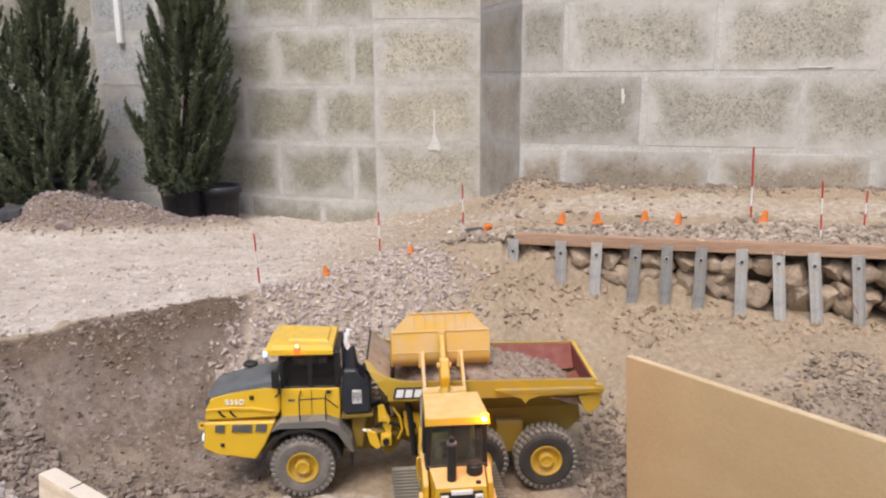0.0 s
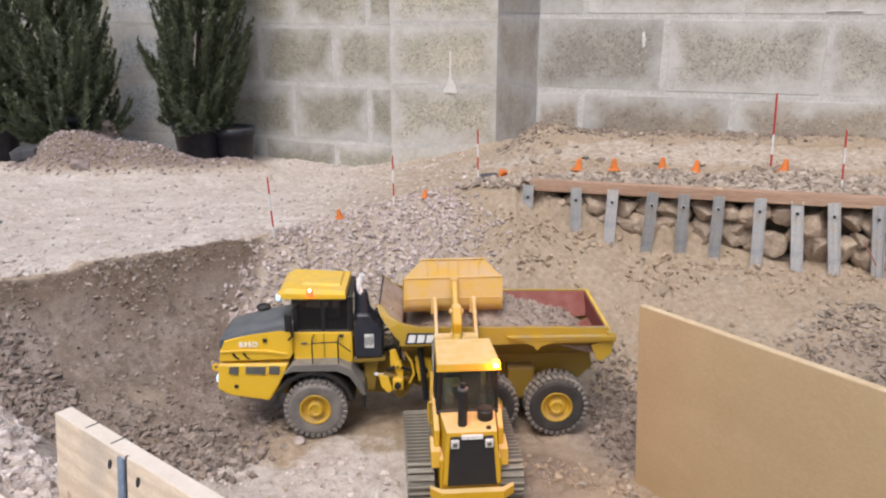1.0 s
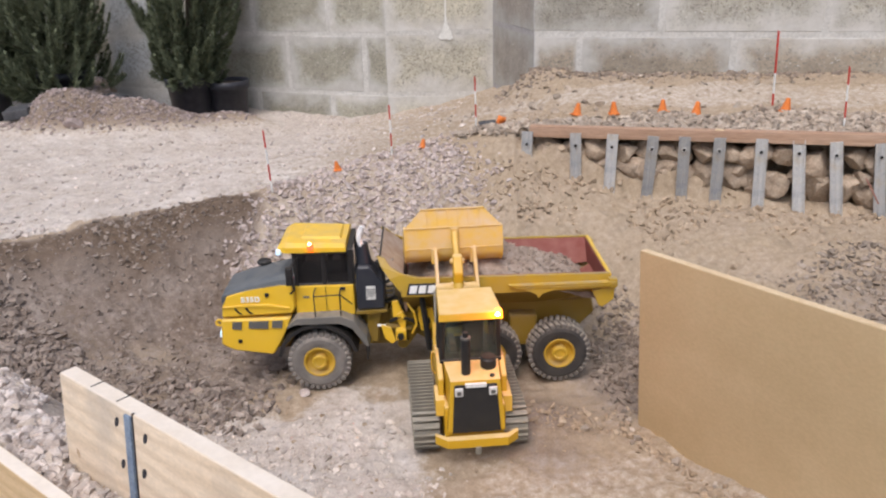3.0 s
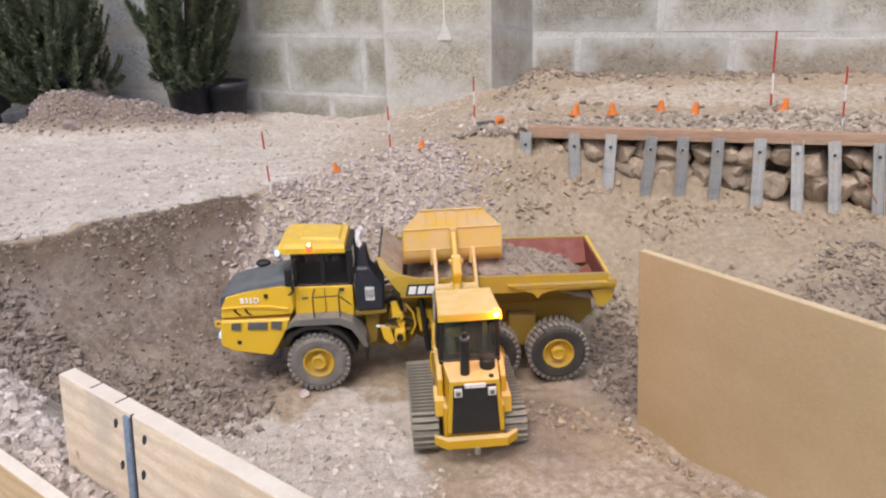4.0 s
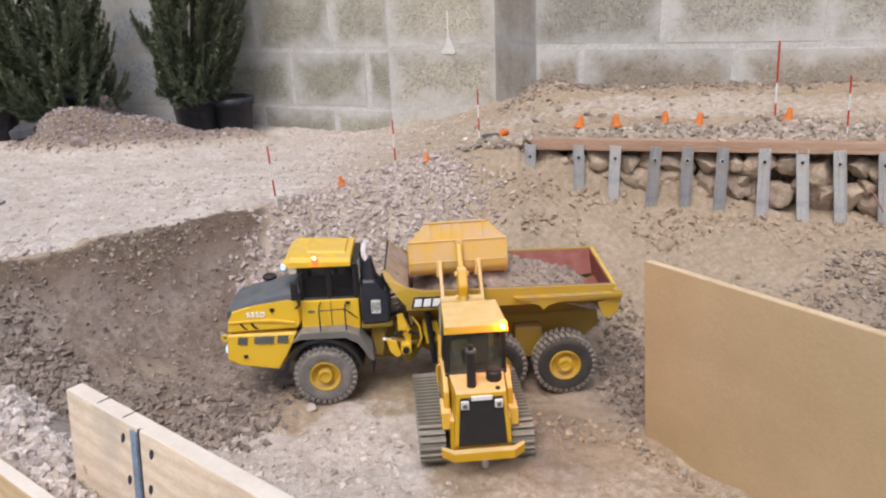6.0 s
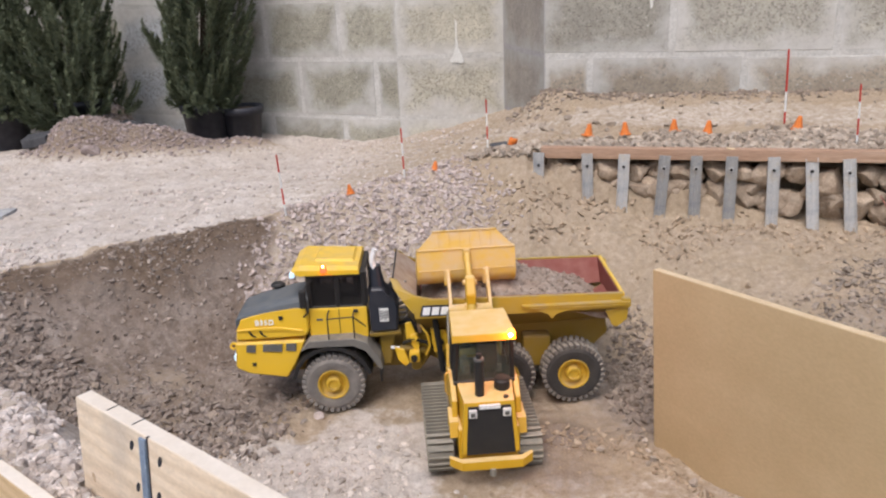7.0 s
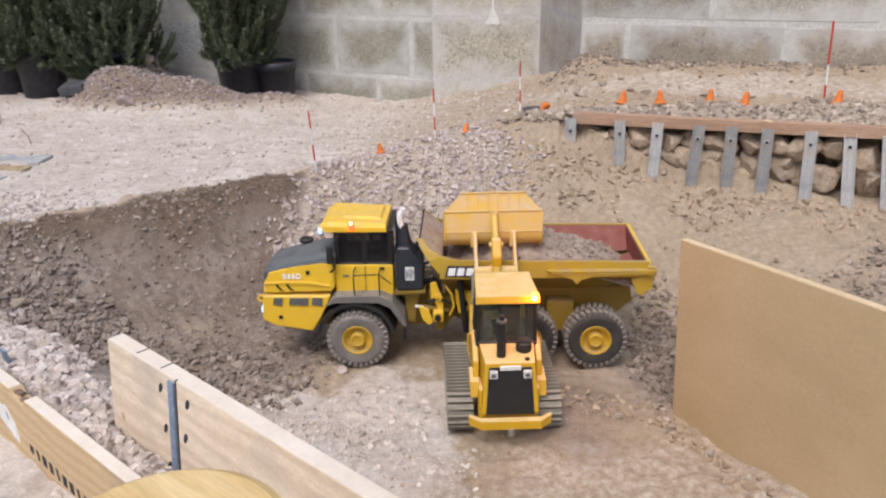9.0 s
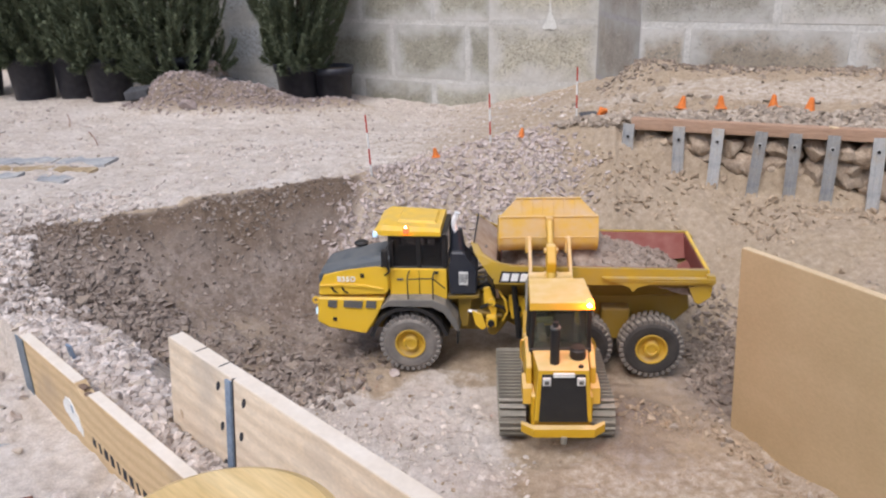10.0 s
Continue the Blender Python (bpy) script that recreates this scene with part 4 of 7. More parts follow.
# ---- block walls ----
def block_wall(name, label, a, b, z_low, z_high, joint_z, length, starts, mat, thick=0.14, low_mat=None, joint=None):
    """A wall from plan point a to b, its face to the right-hand side of the way a to b, of mortar with blocks set in it."""
    a, b = Vector((*a, 0)), Vector((*b, 0))
    run = (b - a).length
    m = Matrix.Translation(a) @ Matrix.Rotation(math.atan2(b.y - a.y, b.x - a.x), 4, "Z")
    core = part(name, box(0, run, 0.0012, thick, z_low, z_high), joint or MORTAR, m=m)
    tagged(core, label, "wall", kind="structure")
    shared = {}
    rows = range(math.floor((z_low - joint_z) / 0.225), math.ceil((z_high - joint_z) / 0.225))
    for row in rows:
        z0, z1 = joint_z + row * 0.225 + 0.008, joint_z + (row + 1) * 0.225 - 0.008
        z0, z1 = max(z0, z_low), min(z1, z_high)
        if z1 - z0 < 0.03:
            continue
        x = -starts[row % 2]
        while x < run:
            x0, x1 = max(x + 0.009, 0.001), min(x + length - 0.009, run - 0.001)
            x += length
            if x1 - x0 < 0.03:
                continue
            key = (round(x1 - x0, 3), round(z1 - z0, 3), low_mat is not None and z1 < 0.52)
            if key not in shared:
                w, h, dusty_row = key
                bm = box(-w / 2, w / 2, 0, 0.06, -h / 2, h / 2, 0.0015, seg=1)
                me = bpy.data.meshes.new("block")
                bm.to_mesh(me)
                bm.free()
                me.materials.append(low_mat if dusty_row else mat)
                shared[key] = me
            ob = new("block", shared[key])
            ob.parent = core
            ob.matrix_basis = pose((x0 + x1) / 2 + random.uniform(-0.003, 0.003), -0.0004 + 0.0012 * random.random(), (z0 + z1) / 2 + random.uniform(-0.002, 0.002), 0, random.uniform(-0.4, 0.4), 0)
    return core


TOP = 2.25
wall_right = block_wall("wall_right", "coarse grey concrete block wall with smeared pale mortar", (0.222, 2.53), (3.2, 1.87), -0.05, TOP, 0.500, 0.45, (0.069, 0.31), BLOCK, 0.2, BLOCK_DUSTY)
wall_return = block_wall("wall_return", "side face of a concrete block wall, its shade put into the colour", (0.102, 3.0), (0.222, 2.53), -0.05, TOP, 0.500, 0.60, (0.0, 0.0), BLOCK_SHADE, 0.1, joint=MORTAR_SHADE)
wall_pillar = block_wall("wall_pillar", "concrete block pillar with white mortar runs", (-0.295, 3.0), (0.110, 3.0), -0.05, TOP, 0.468, 0.42, (0.012, 0.012), BLOCK_PILLAR, 0.3)
wall_left = block_wall("wall_left", "weathered concrete block wall with wide mortar joints", (-3.6, 4.28), (-0.297, 3.085), -0.05, TOP, 0.455, 0.347, (0.214, 0.059), BLOCK_WARM, 0.2)
wall_pier = block_wall("wall_pier", "blue-grey block pier on the wall behind the trees", (-1.56, 3.470), (-1.22, 3.347), -0.05, TOP, 0.455, 0.345, (0.0, 0.0), BLOCK_BLUE, 0.1)

conduit = tagged(part("conduit", box(-0.014, 0.014, -0.02, 0.0, 0.86, 2.2, 0.004), LETTER_WHITE, m=pose(-1.410, 3.413, 0, 0, 0, -20)), "white plastic conduit fixed to the block pier", "conduit")


def wall_stain(wall, name, mat, outline, label):
    """A thin run of mortar on a wall's face, from an outline in the wall's own (along, up)."""
    part(name, prism(outline, -0.0042, -0.0002), mat, wall, label)


LIME = material("white_lime_run", ((0.62, 0.61, 0.57), (0.74, 0.73, 0.70)), scale=50, rough=0.9, bump=0.3, dist=0.001)
wall_stain(wall_pillar, "mortar_run", LIME, [(0.221, 0.600), (0.229, 0.590), (0.227, 0.540), (0.231, 0.500), (0.246, 0.468), (0.251, 0.448), (0.240, 0.441), (0.226, 0.446), (0.205, 0.443), (0.197, 0.452), (0.211, 0.474), (0.220, 0.505), (0.222, 0.550)], "white run of mortar down the pillar")
wall_stain(wall_right, "mortar_patch", LIME, [(0.812, 0.7435), (0.840, 0.7462), (0.862, 0.7448), (0.905, 0.7475), (0.908, 0.7445), (0.870, 0.7418), (0.840, 0.7428), (0.812, 0.7410)], "white scrape of mortar")
wall_stain(wall_right, "mortar_patch", LIME, [(0.312, 0.680), (0.320, 0.684), (0.321, 0.664), (0.326, 0.662), (0.323, 0.657), (0.322, 0.640), (0.316, 0.634), (0.313, 0.655)], "white dab of mortar")


# ---- dump truck ----
def tyre_mesh(r=0.058, w=0.046, lugs=22):
    """A lugged tyre, its axle along y from 0 (outer face) to w."""
    turn = Matrix.Rotation(-math.pi / 2, 4, "X")
    prof = [(0.0265, 0.006), (0.0285, 0.002), (0.036, 0.0005), (0.044, 0.0), (0.0485, 0.0018), (0.0525, 0.0075), (0.0545, w / 2), (0.0525, w - 0.0075), (0.0485, w - 0.0018), (0.044, w), (0.036, w - 0.0005), (0.0285, w - 0.002), (0.0265, w - 0.006)]
    bm = lathe(prof, 48, m=turn)
    return bm


lug_bm = box(-0.0040, 0.0040, -0.0105, 0.0105, 0.0485, 0.0570, 0.0012, seg=1)
LUG = bpy.data.meshes.new("tread_lug")
lug_bm.to_mesh(LUG)
LUG_DARK = LUG.copy()
lug_bm.free()


def rim_mesh():
    turn = Matrix.Rotation(-math.pi / 2, 4, "X")
    return lathe([(0.0285, 0.006), (0.0280, -0.0005), (0.0255, 0.0), (0.0242, 0.004), (0.0215, 0.0095), (0.0158, 0.0115), (0.0142, 0.0110), (0.0136, 0.002), (0.0124, -0.001), (0.0094, -0.0015), (0.0086, 0.0015), (0.0, 0.0015)], 40, m=turn)


def wheel(parent, u, v, far, tyre_mat):
    """Wheel of the truck: tyre with its painted rim."""
    m = pose(u, v, 0.058) if not far else pose(u, v, 0.058, 0, 0, 180)
    ty = part("wheel", tyre_mesh(), tyre_mat, parent, "dusty lugged rubber tyre", m=m)
    part("rim", rim_mesh(), RIM_YELLOW, ty, "yellow wheel rim with raised hub", smooth=False)
    lug = LUG if tyre_mat == RUBBER else LUG_DARK
    if not lug.materials:
        lug.materials.append(RUBBER if tyre_mat == RUBBER else TREAD)
    for k in range(64):
        ob = new("tread_lug", lug)
        ob.parent = ty
        ob.matrix_basis = Matrix.Rotation(2 * math.pi * k / 64, 4, "Y") @ pose(0, 0.0122 if k % 2 else 0.0338, 0, 0, 0, 12 if k % 2 else -12)
    part("axle", rod((0, 0.004, 0), (0, 0.10, 0), 0.012), BLACK, ty)
    return ty


truck = thing("dump_truck", "yellow articulated dump truck model with grey hood and loaded red-brown bed", "dump truck", m=pose(-0.241, 1.228, 0.004, 0, 0, 4.1))
for u in (0.0, 0.307, 0.432):
    for far in (False, True):
        wheel(truck, u, 0.2 if far else 0.0, far, RUBBER if u < 0.1 else RUBBER_CLEAN)

# front body
lower = part("bumper_body", prism([(-0.172, 0.094), (-0.150, 0.082), (-0.082, 0.071), (-0.066, 0.095), (-0.052, 0.128), (-0.044, 0.143), (-0.168, 0.143)], 0.010, 0.150, 0.003), YELLOW, truck)
for u0, u1, f in ((-0.150, -0.132, 0), (-0.121, -0.085, 0), (-0.080, -0.060, 0)):
    part("vent", prism([(u0, 0.126), (u1 - 0.002, 0.124), (u1, 0.1385), (u0 + 0.002, 0.139)], 0.0075, 0.0105), GREY_PAINT, lower, "dark grey vent panel")
part("bolt", box(-0.142, -0.135, 0.0075, 0.011, 0.098, 0.104, 0.001), BLACK, lower)
for v in (0.03, 0.13):
    part("headlight", box(-0.177, -0.169, v - 0.008, v + 0.008, 0.103, 0.114, 0.002), LAMP_WHITE if v < 0.1 else LENS, lower, "small white headlight")
part("tow_eye", lathe([(0.0035, -0.002), (0.007, -0.002), (0.007, 0.002), (0.0035, 0.002), (0.0035, -0.002)], 14, m=pose(-0.174, 0.02, 0.134, 90, 0, 0)), YELLOW, lower)
side = part("engine_cover", prism([(-0.167, 0.146), (-0.042, 0.150), (-0.036, 0.160), (-0.036, 0.2065), (-0.060, 0.2045), (-0.105, 0.1985), (-0.155, 0.1885), (-0.162, 0.170)], 0.012, 0.122, 0.003), YELLOW, truck)
part("crease", prism([(-0.163, 0.168), (-0.120, 0.1705), (-0.080, 0.170), (-0.045, 0.163), (-0.050, 0.160), (-0.080, 0.166), (-0.120, 0.1665), (-0.163, 0.165)], 0.009, 0.014, 0.0008), YELLOW, side, "raised styling line")
for u in (-0.143, -0.124):
    part("gill", prism([(u, 0.1645), (u + 0.004, 0.1645), (u + 0.007, 0.158), (u + 0.014, 0.1525), (u + 0.009, 0.1525), (u + 0.003, 0.158)], 0.0105, 0.0125), BLACK, side, "curved black cooling slit")
part("bolt", box(-0.087, -0.080, 0.0095, 0.013, 0.184, 0.191, 0.001), BLACK, side)
lettering("model_number", "B35D", 0.0132, 0.0007, LETTER_WHITE, side, pose(-0.1128, 0.0112, 0.1795, 90, 0, 0), "white model number lettering")
def hood_ring(u, edge, crown):
    return [(u, 0.0135, edge), (u, 0.016, edge + 0.5 * (crown - edge)), (u, 0.024, crown - 0.002), (u, 0.036, crown), (u, 0.092, crown), (u, 0.104, crown - 0.002), (u, 0.114, edge), (u, 0.114, edge - 0.014), (u, 0.0135, edge - 0.014)]


hood = part("hood", loft([hood_ring(-0.1635, 0.184, 0.187), hood_ring(-0.158, 0.1885, 0.1945), hood_ring(-0.125, 0.1950, 0.2055), hood_ring(-0.090, 0.2010, 0.2145), hood_ring(-0.060, 0.2050, 0.2205), hood_ring(-0.034, 0.2075, 0.2240)]), HOOD_SKY_GREY, truck, "dark blue-grey sloping engine hood", smooth=False)
part("hood_cap", lathe([(0.0, 0.010), (0.009, 0.0095), (0.0125, 0.006), (0.012, 0.002), (0.006, 0.0), (0.006, -0.006), (0.0, -0.006)], 16, m=pose(-0.100, 0.100, 0.2125) @ Matrix.Diagonal((1.1, 1, 0.9, 1))), BLACK, hood, "black mushroom cap")

# cab
cab = part("cab_body", box(-0.036, 0.068, 0.020, 0.138, 0.140, 0.199, 0.003), YELLOW, truck)
part("door_line", box(0.018, 0.0188, 0.0185, 0.021, 0.150, 0.196), BLACK, cab)
part("door_handle", box(0.045, 0.053, 0.016, 0.021, 0.190, 0.1945, 0.001), BLACK, cab)
part("badge", box(-0.022, -0.011, 0.0185, 0.021, 0.176, 0.1795), GREY_PAINT, cab)
frame_bm = None
for u in (-0.036, 0.014, 0.060):
    for v in (0.022, 0.129):
        frame_bm = box(u, u + 0.008, v, v + 0.007, 0.198, 0.264, 0.0012, frame_bm, 1)
frame_bm = box(-0.036, 0.068, 0.022, 0.136, 0.256, 0.263, 0.001, frame_bm, 1)
frame_bm = box(-0.036, 0.068, 0.022, 0.136, 0.197, 0.202, 0.001, frame_bm, 1)
cab_frame = part("cab_frame", frame_bm, BLACK, truck, "black window frame")
for v in (0.0245, 0.132):
    for u0, u1 in ((-0.028, 0.014), (0.022, 0.060)):
        part("window_pane", box(u0, u1, v, v + 0.0015, 0.202, 0.256), GLASS, cab_frame, "dark tinted pane")
part("window_pane", box(-0.034, -0.0325, 0.029, 0.129, 0.202, 0.256), GLASS, cab_frame, "dark tinted windscreen")
part("window_pane", box(0.0645, 0.066, 0.029, 0.129, 0.202, 0.256), GLASS, cab_frame, "dark tinted rear pane")
seat = part("seat", box(0.015, 0.050, 0.065, 0.110, 0.195, 0.212, 0.004), BLACK, truck)
box_bm = box(0.042, 0.052, 0.065, 0.110, 0.205, 0.248, 0.004)
part("seat_back", box_bm, BLACK, truck)
part("steering_wheel", lathe([(0.011, -0.001), (0.013, 0.0), (0.011, 0.001), (0.010, 0.0), (0.011, -0.001)], 20, m=pose(-0.006, 0.088, 0.218, 0, 35, 0)), BLACK, truck)
roof = part("cab_roof", loft([[(-0.060, 0.026, 0.263), (-0.060, 0.026, 0.269), (-0.056, 0.034, 0.274), (-0.056, 0.124, 0.274), (-0.060, 0.130, 0.269), (-0.060, 0.130, 0.263)],
                              [(-0.045, 0.016, 0.262), (-0.045, 0.016, 0.272), (-0.044, 0.024, 0.279), (-0.044, 0.132, 0.279), (-0.045, 0.140, 0.272), (-0.045, 0.140, 0.262)],
                              [(0.059, 0.016, 0.262), (0.059, 0.016, 0.269), (0.058, 0.024, 0.274), (0.058, 0.132, 0.274), (0.059, 0.140, 0.269), (0.059, 0.140, 0.262)]]), YELLOW, truck)
part("roof_panel", loft([[(-0.022, 0.046, 0.276), (-0.022, 0.118, 0.276), (-0.018, 0.114, 0.2812), (-0.018, 0.050, 0.2812)], [(0.050, 0.046, 0.2735), (0.050, 0.118, 0.2735), (0.046, 0.114, 0.2785), (0.046, 0.050, 0.2785)]]), YELLOW, roof)
part("roof_lamp", box(-0.062, -0.054, 0.018, 0.034, 0.258, 0.267, 0.0015), LAMP_WHITE, roof, "lit bluish white roof lamp")
part("roof_beacon", lathe([(0.0055, 0.0), (0.0055, 0.007), (0.004, 0.011), (0.0, 0.012)], 14, m=pose(-0.002, 0.017, 0.268)), LAMP_RED, roof, "small lit red beacon")
part("beacon_bulb", lathe([(0.0, -0.0026), (0.0026, 0.0), (0.0, 0.0026)], 10, m=pose(-0.002, 0.0145, 0.2785)), LAMP_CORE, roof)
part("grab_bar", tube([(0.066, 0.03, 0.20), (0.070, 0.022, 0.205), (0.070, 0.022, 0.262), (0.064, 0.03, 0.268)], 0.0014), BLACK, cab)
mirror = part("mirror", box(-0.045, -0.033, -0.007, 0.004, 0.210, 0.243, 0.0028), BLACK, truck, "black door mirror on a bent arm")
part("mirror_arm", tube([(-0.039, 0.0, 0.238), (-0.030, 0.010, 0.252), (-0.024, 0.024, 0.252)], 0.0014), BLACK, mirror)
part("mirror_stay", tube([(-0.036, 0.0, 0.212), (-0.034, 0.008, 0.196), (-0.045, 0.014, 0.186)], 0.0016), BLACK, mirror)

# fenders and steps
arch = []
for k in range(9):
    a = math.radians(168 - k * 19)
    arch.append((0.067 * math.cos(a), 0.058 + 0.067 * math.sin(a) * 1.05))
outer = [(x * 1.10, 0.058 + (z - 0.058) * 1.09) for x, z in arch]
fender = part("fender", prism(arch + outer[::-1], -0.004, 0.05, 0.0), BLACK, truck, "black wheel arch lip")
step = part("fender_step", prism([(-0.052, 0.128), (-0.040, 0.142), (-0.034, 0.148), (0.044, 0.150), (0.066, 0.140), (0.088, 0.108), (0.092, 0.088), (0.084, 0.090), (0.064, 0.126), (0.042, 0.137), (-0.034, 0.137)], -0.006, 0.045, 0.0012), DECK_GREY, truck, "dusty grey fender deck and step")
part("mud_flap", box(0.085, 0.088, 0.0, 0.045, 0.060, 0.095, 0.0006), BLACK, fender)
for u in (0.0, 0.045):
    part("handrail", tube([(u, -0.002, 0.140), (u, -0.004, 0.188), (u, 0.006, 0.193), (u + 0.001, 0.02, 0.194)], 0.0013), BLACK, step, "thin black handrail")
part("handrail", tube([(0.0, -0.004, 0.188), (0.045, -0.004, 0.190), (0.066, 0.0, 0.170)], 0.0012), BLACK, step)
part("fender", prism(arch + outer[::-1], 0.155, 0.204, 0.0), BLACK, truck, "black wheel arch lip")

# engine exhaust and air box behind the cab
air = part("air_box", prism([(0.073, 0.150), (0.121, 0.152), (0.123, 0.198), (0.119, 0.205), (0.110, 0.210), (0.103, 0.224), (0.098, 0.232), (0.076, 0.232), (0.072, 0.205)], 0.016, 0.066, 0.003), BLUE_BLACK, truck, "black exhaust housing with a white label")
part("sticker", box(0.090, 0.106, 0.0140, 0.0165, 0.171, 0.196), LENS, air, "small white warning sticker")
for k in range(6):
    part("sticker_bar", box(0.0915 + 0.0024 * k, 0.0925 + 0.0024 * k, 0.0135, 0.0142, 0.174 + 0.002 * (k % 3), 0.192), INK, air)
part("exhaust_column", rod((0.088, 0.041, 0.214), (0.085, 0.041, 0.268), 0.0165, None, 20, 0.0098), BLUE_BLACK, air)
part("exhaust_pipe", tube([(0.086, 0.036, 0.258), (0.0815, 0.036, 0.276), (0.0815, 0.036, 0.284), (0.088, 0.036, 0.300)], 0.0052, None, 14), CHROME_GLINT, air, "bent chrome exhaust pipe")
part("air_filter", lathe([(0.0, 0.0), (0.013, 0.0), (0.014, 0.012), (0.011, 0.018), (0.0, 0.019)], 18, m=pose(0.117, 0.075, 0.203)), BLACK, air, "round black air filter cap")
part("bracket", prism([(0.070, 0.148), (0.125, 0.150), (0.125, 0.145), (0.070, 0.142)], 0.016, 0.07), YELLOW_SHADED, air)

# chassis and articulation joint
chassis = part("front_chassis", box(-0.12, 0.135, 0.060, 0.140, 0.060, 0.142, 0.004), YELLOW_SHADED, truck)
part("chassis_bracket", prism([(0.085, 0.145), (0.115, 0.145), (0.105, 0.080), (0.090, 0.080)], 0.030, 0.062, 0.002), YELLOW_SHADED, chassis)
part("cylinder_rod", rod((0.105, 0.028, 0.114), (0.122, 0.028, 0.112), 0.0028), CHROME_GLINT, chassis)
part("steering_cylinder", rod((0.120, 0.028, 0.112), (0.165, 0.040, 0.100), 0.006), YELLOW_SHADED, chassis)
joint = part("hitch", prism([(0.128, 0.140), (0.172, 0.130), (0.176, 0.085), (0.160, 0.062), (0.140, 0.068), (0.126, 0.095)], 0.045, 0.155, 0.003), YELLOW_SHADED, truck)
part("pivot_pin", rod((0.150, 0.03, 0.075), (0.150, 0.17, 0.075), 0.010), YELLOW_SHADED, joint)
part("hose", tube([(0.120, 0.05, 0.150), (0.140, 0.035, 0.165), (0.152, 0.035, 0.150), (0.150, 0.045, 0.110)], 0.0035), BLACK, joint, "black hydraulic hose")
part("hose", tube([(0.118, 0.04, 0.190), (0.138, 0.045, 0.197), (0.150, 0.05, 0.180), (0.155, 0.05, 0.13)], 0.003), BLACK, joint)
part("hose", tube([(0.128, 0.03, 0.120), (0.146, 0.022, 0.132), (0.170, 0.03, 0.120), (0.185, 0.045, 0.100)], 0.0032), BLACK, joint)
rear = part("rear_chassis", prism([(0.150, 0.132), (0.500, 0.140), (0.505, 0.110), (0.470, 0.075), (0.200, 0.062), (0.160, 0.085)], 0.062, 0.138, 0.003), YELLOW_SHADED, truck)
part("cross_beam", box(0.345, 0.395, 0.035, 0.165, 0.060, 0.120, 0.004), YELLOW_SHADED, rear)
part("lift_cylinder", rod((0.215, 0.045, 0.085), (0.300, 0.045, 0.140), 0.007), BLACK, rear, "black bed lift cylinder")
part("chassis_plate", prism([(0.17, 0.125), (0.28, 0.125), (0.26, 0.075), (0.19, 0.075)], 0.050, 0.060, 0.001), YELLOW_SHADED, rear)

part("strut", rod((0.186, 0.018, 0.180), (0.198, 0.022, 0.066), 0.0055, None, 10), BLACK, rear, "black strut beside the joint")
part("valve_block", box(0.138, 0.157, 0.014, 0.044, 0.088, 0.108, 0.003), YELLOW, joint, "yellow valve block")
part("valve_cap", rod((0.147, 0.008, 0.098), (0.147, 0.016, 0.098), 0.006, None, 12), BLACK, joint)
part("link_plate", prism([(0.112, 0.118), (0.130, 0.112), (0.138, 0.086), (0.130, 0.080), (0.118, 0.092)], 0.018, 0.024, 0.001), YELLOW, joint)
part("pivot_plate", prism([(0.133, 0.160), (0.144, 0.162), (0.150, 0.140), (0.158, 0.128), (0.156, 0.108), (0.148, 0.106), (0.142, 0.124), (0.134, 0.130)], 0.026, 0.032, 0.001), YELLOW, joint, "yellow pivot plate")
part("pivot_boss", rod((0.148, 0.020, 0.134), (0.148, 0.034, 0.134), 0.0065, None, 14), YELLOW, joint)
part("lower_link", prism([(0.178, 0.146), (0.206, 0.142), (0.212, 0.118), (0.200, 0.100), (0.184, 0.098), (0.180, 0.120)], 0.030, 0.038, 0.0015), YELLOW, rear, "yellow link plate under the bed")
part("link_pin", rod((0.195, 0.024, 0.120), (0.195, 0.040, 0.120), 0.006, None, 14), BLACK, rear)
part("hydraulic_line", tube([(0.160, 0.030, 0.155), (0.172, 0.022, 0.140), (0.176, 0.024, 0.115), (0.168, 0.030, 0.095)], 0.0022), YELLOW, joint, "yellow hydraulic line")
coil = []
for k in range(97):
    a = k * 2 * math.pi / 12
    coil.append((0.131 + 0.0065 * math.cos(a), 0.050 + 0.0065 * math.sin(a), 0.158 + 0.075 * k / 96))
part("spiral_hose", tube(coil, 0.0024, None, 6), RUBBER, joint, "dusty spiral hose bundle behind the cab")

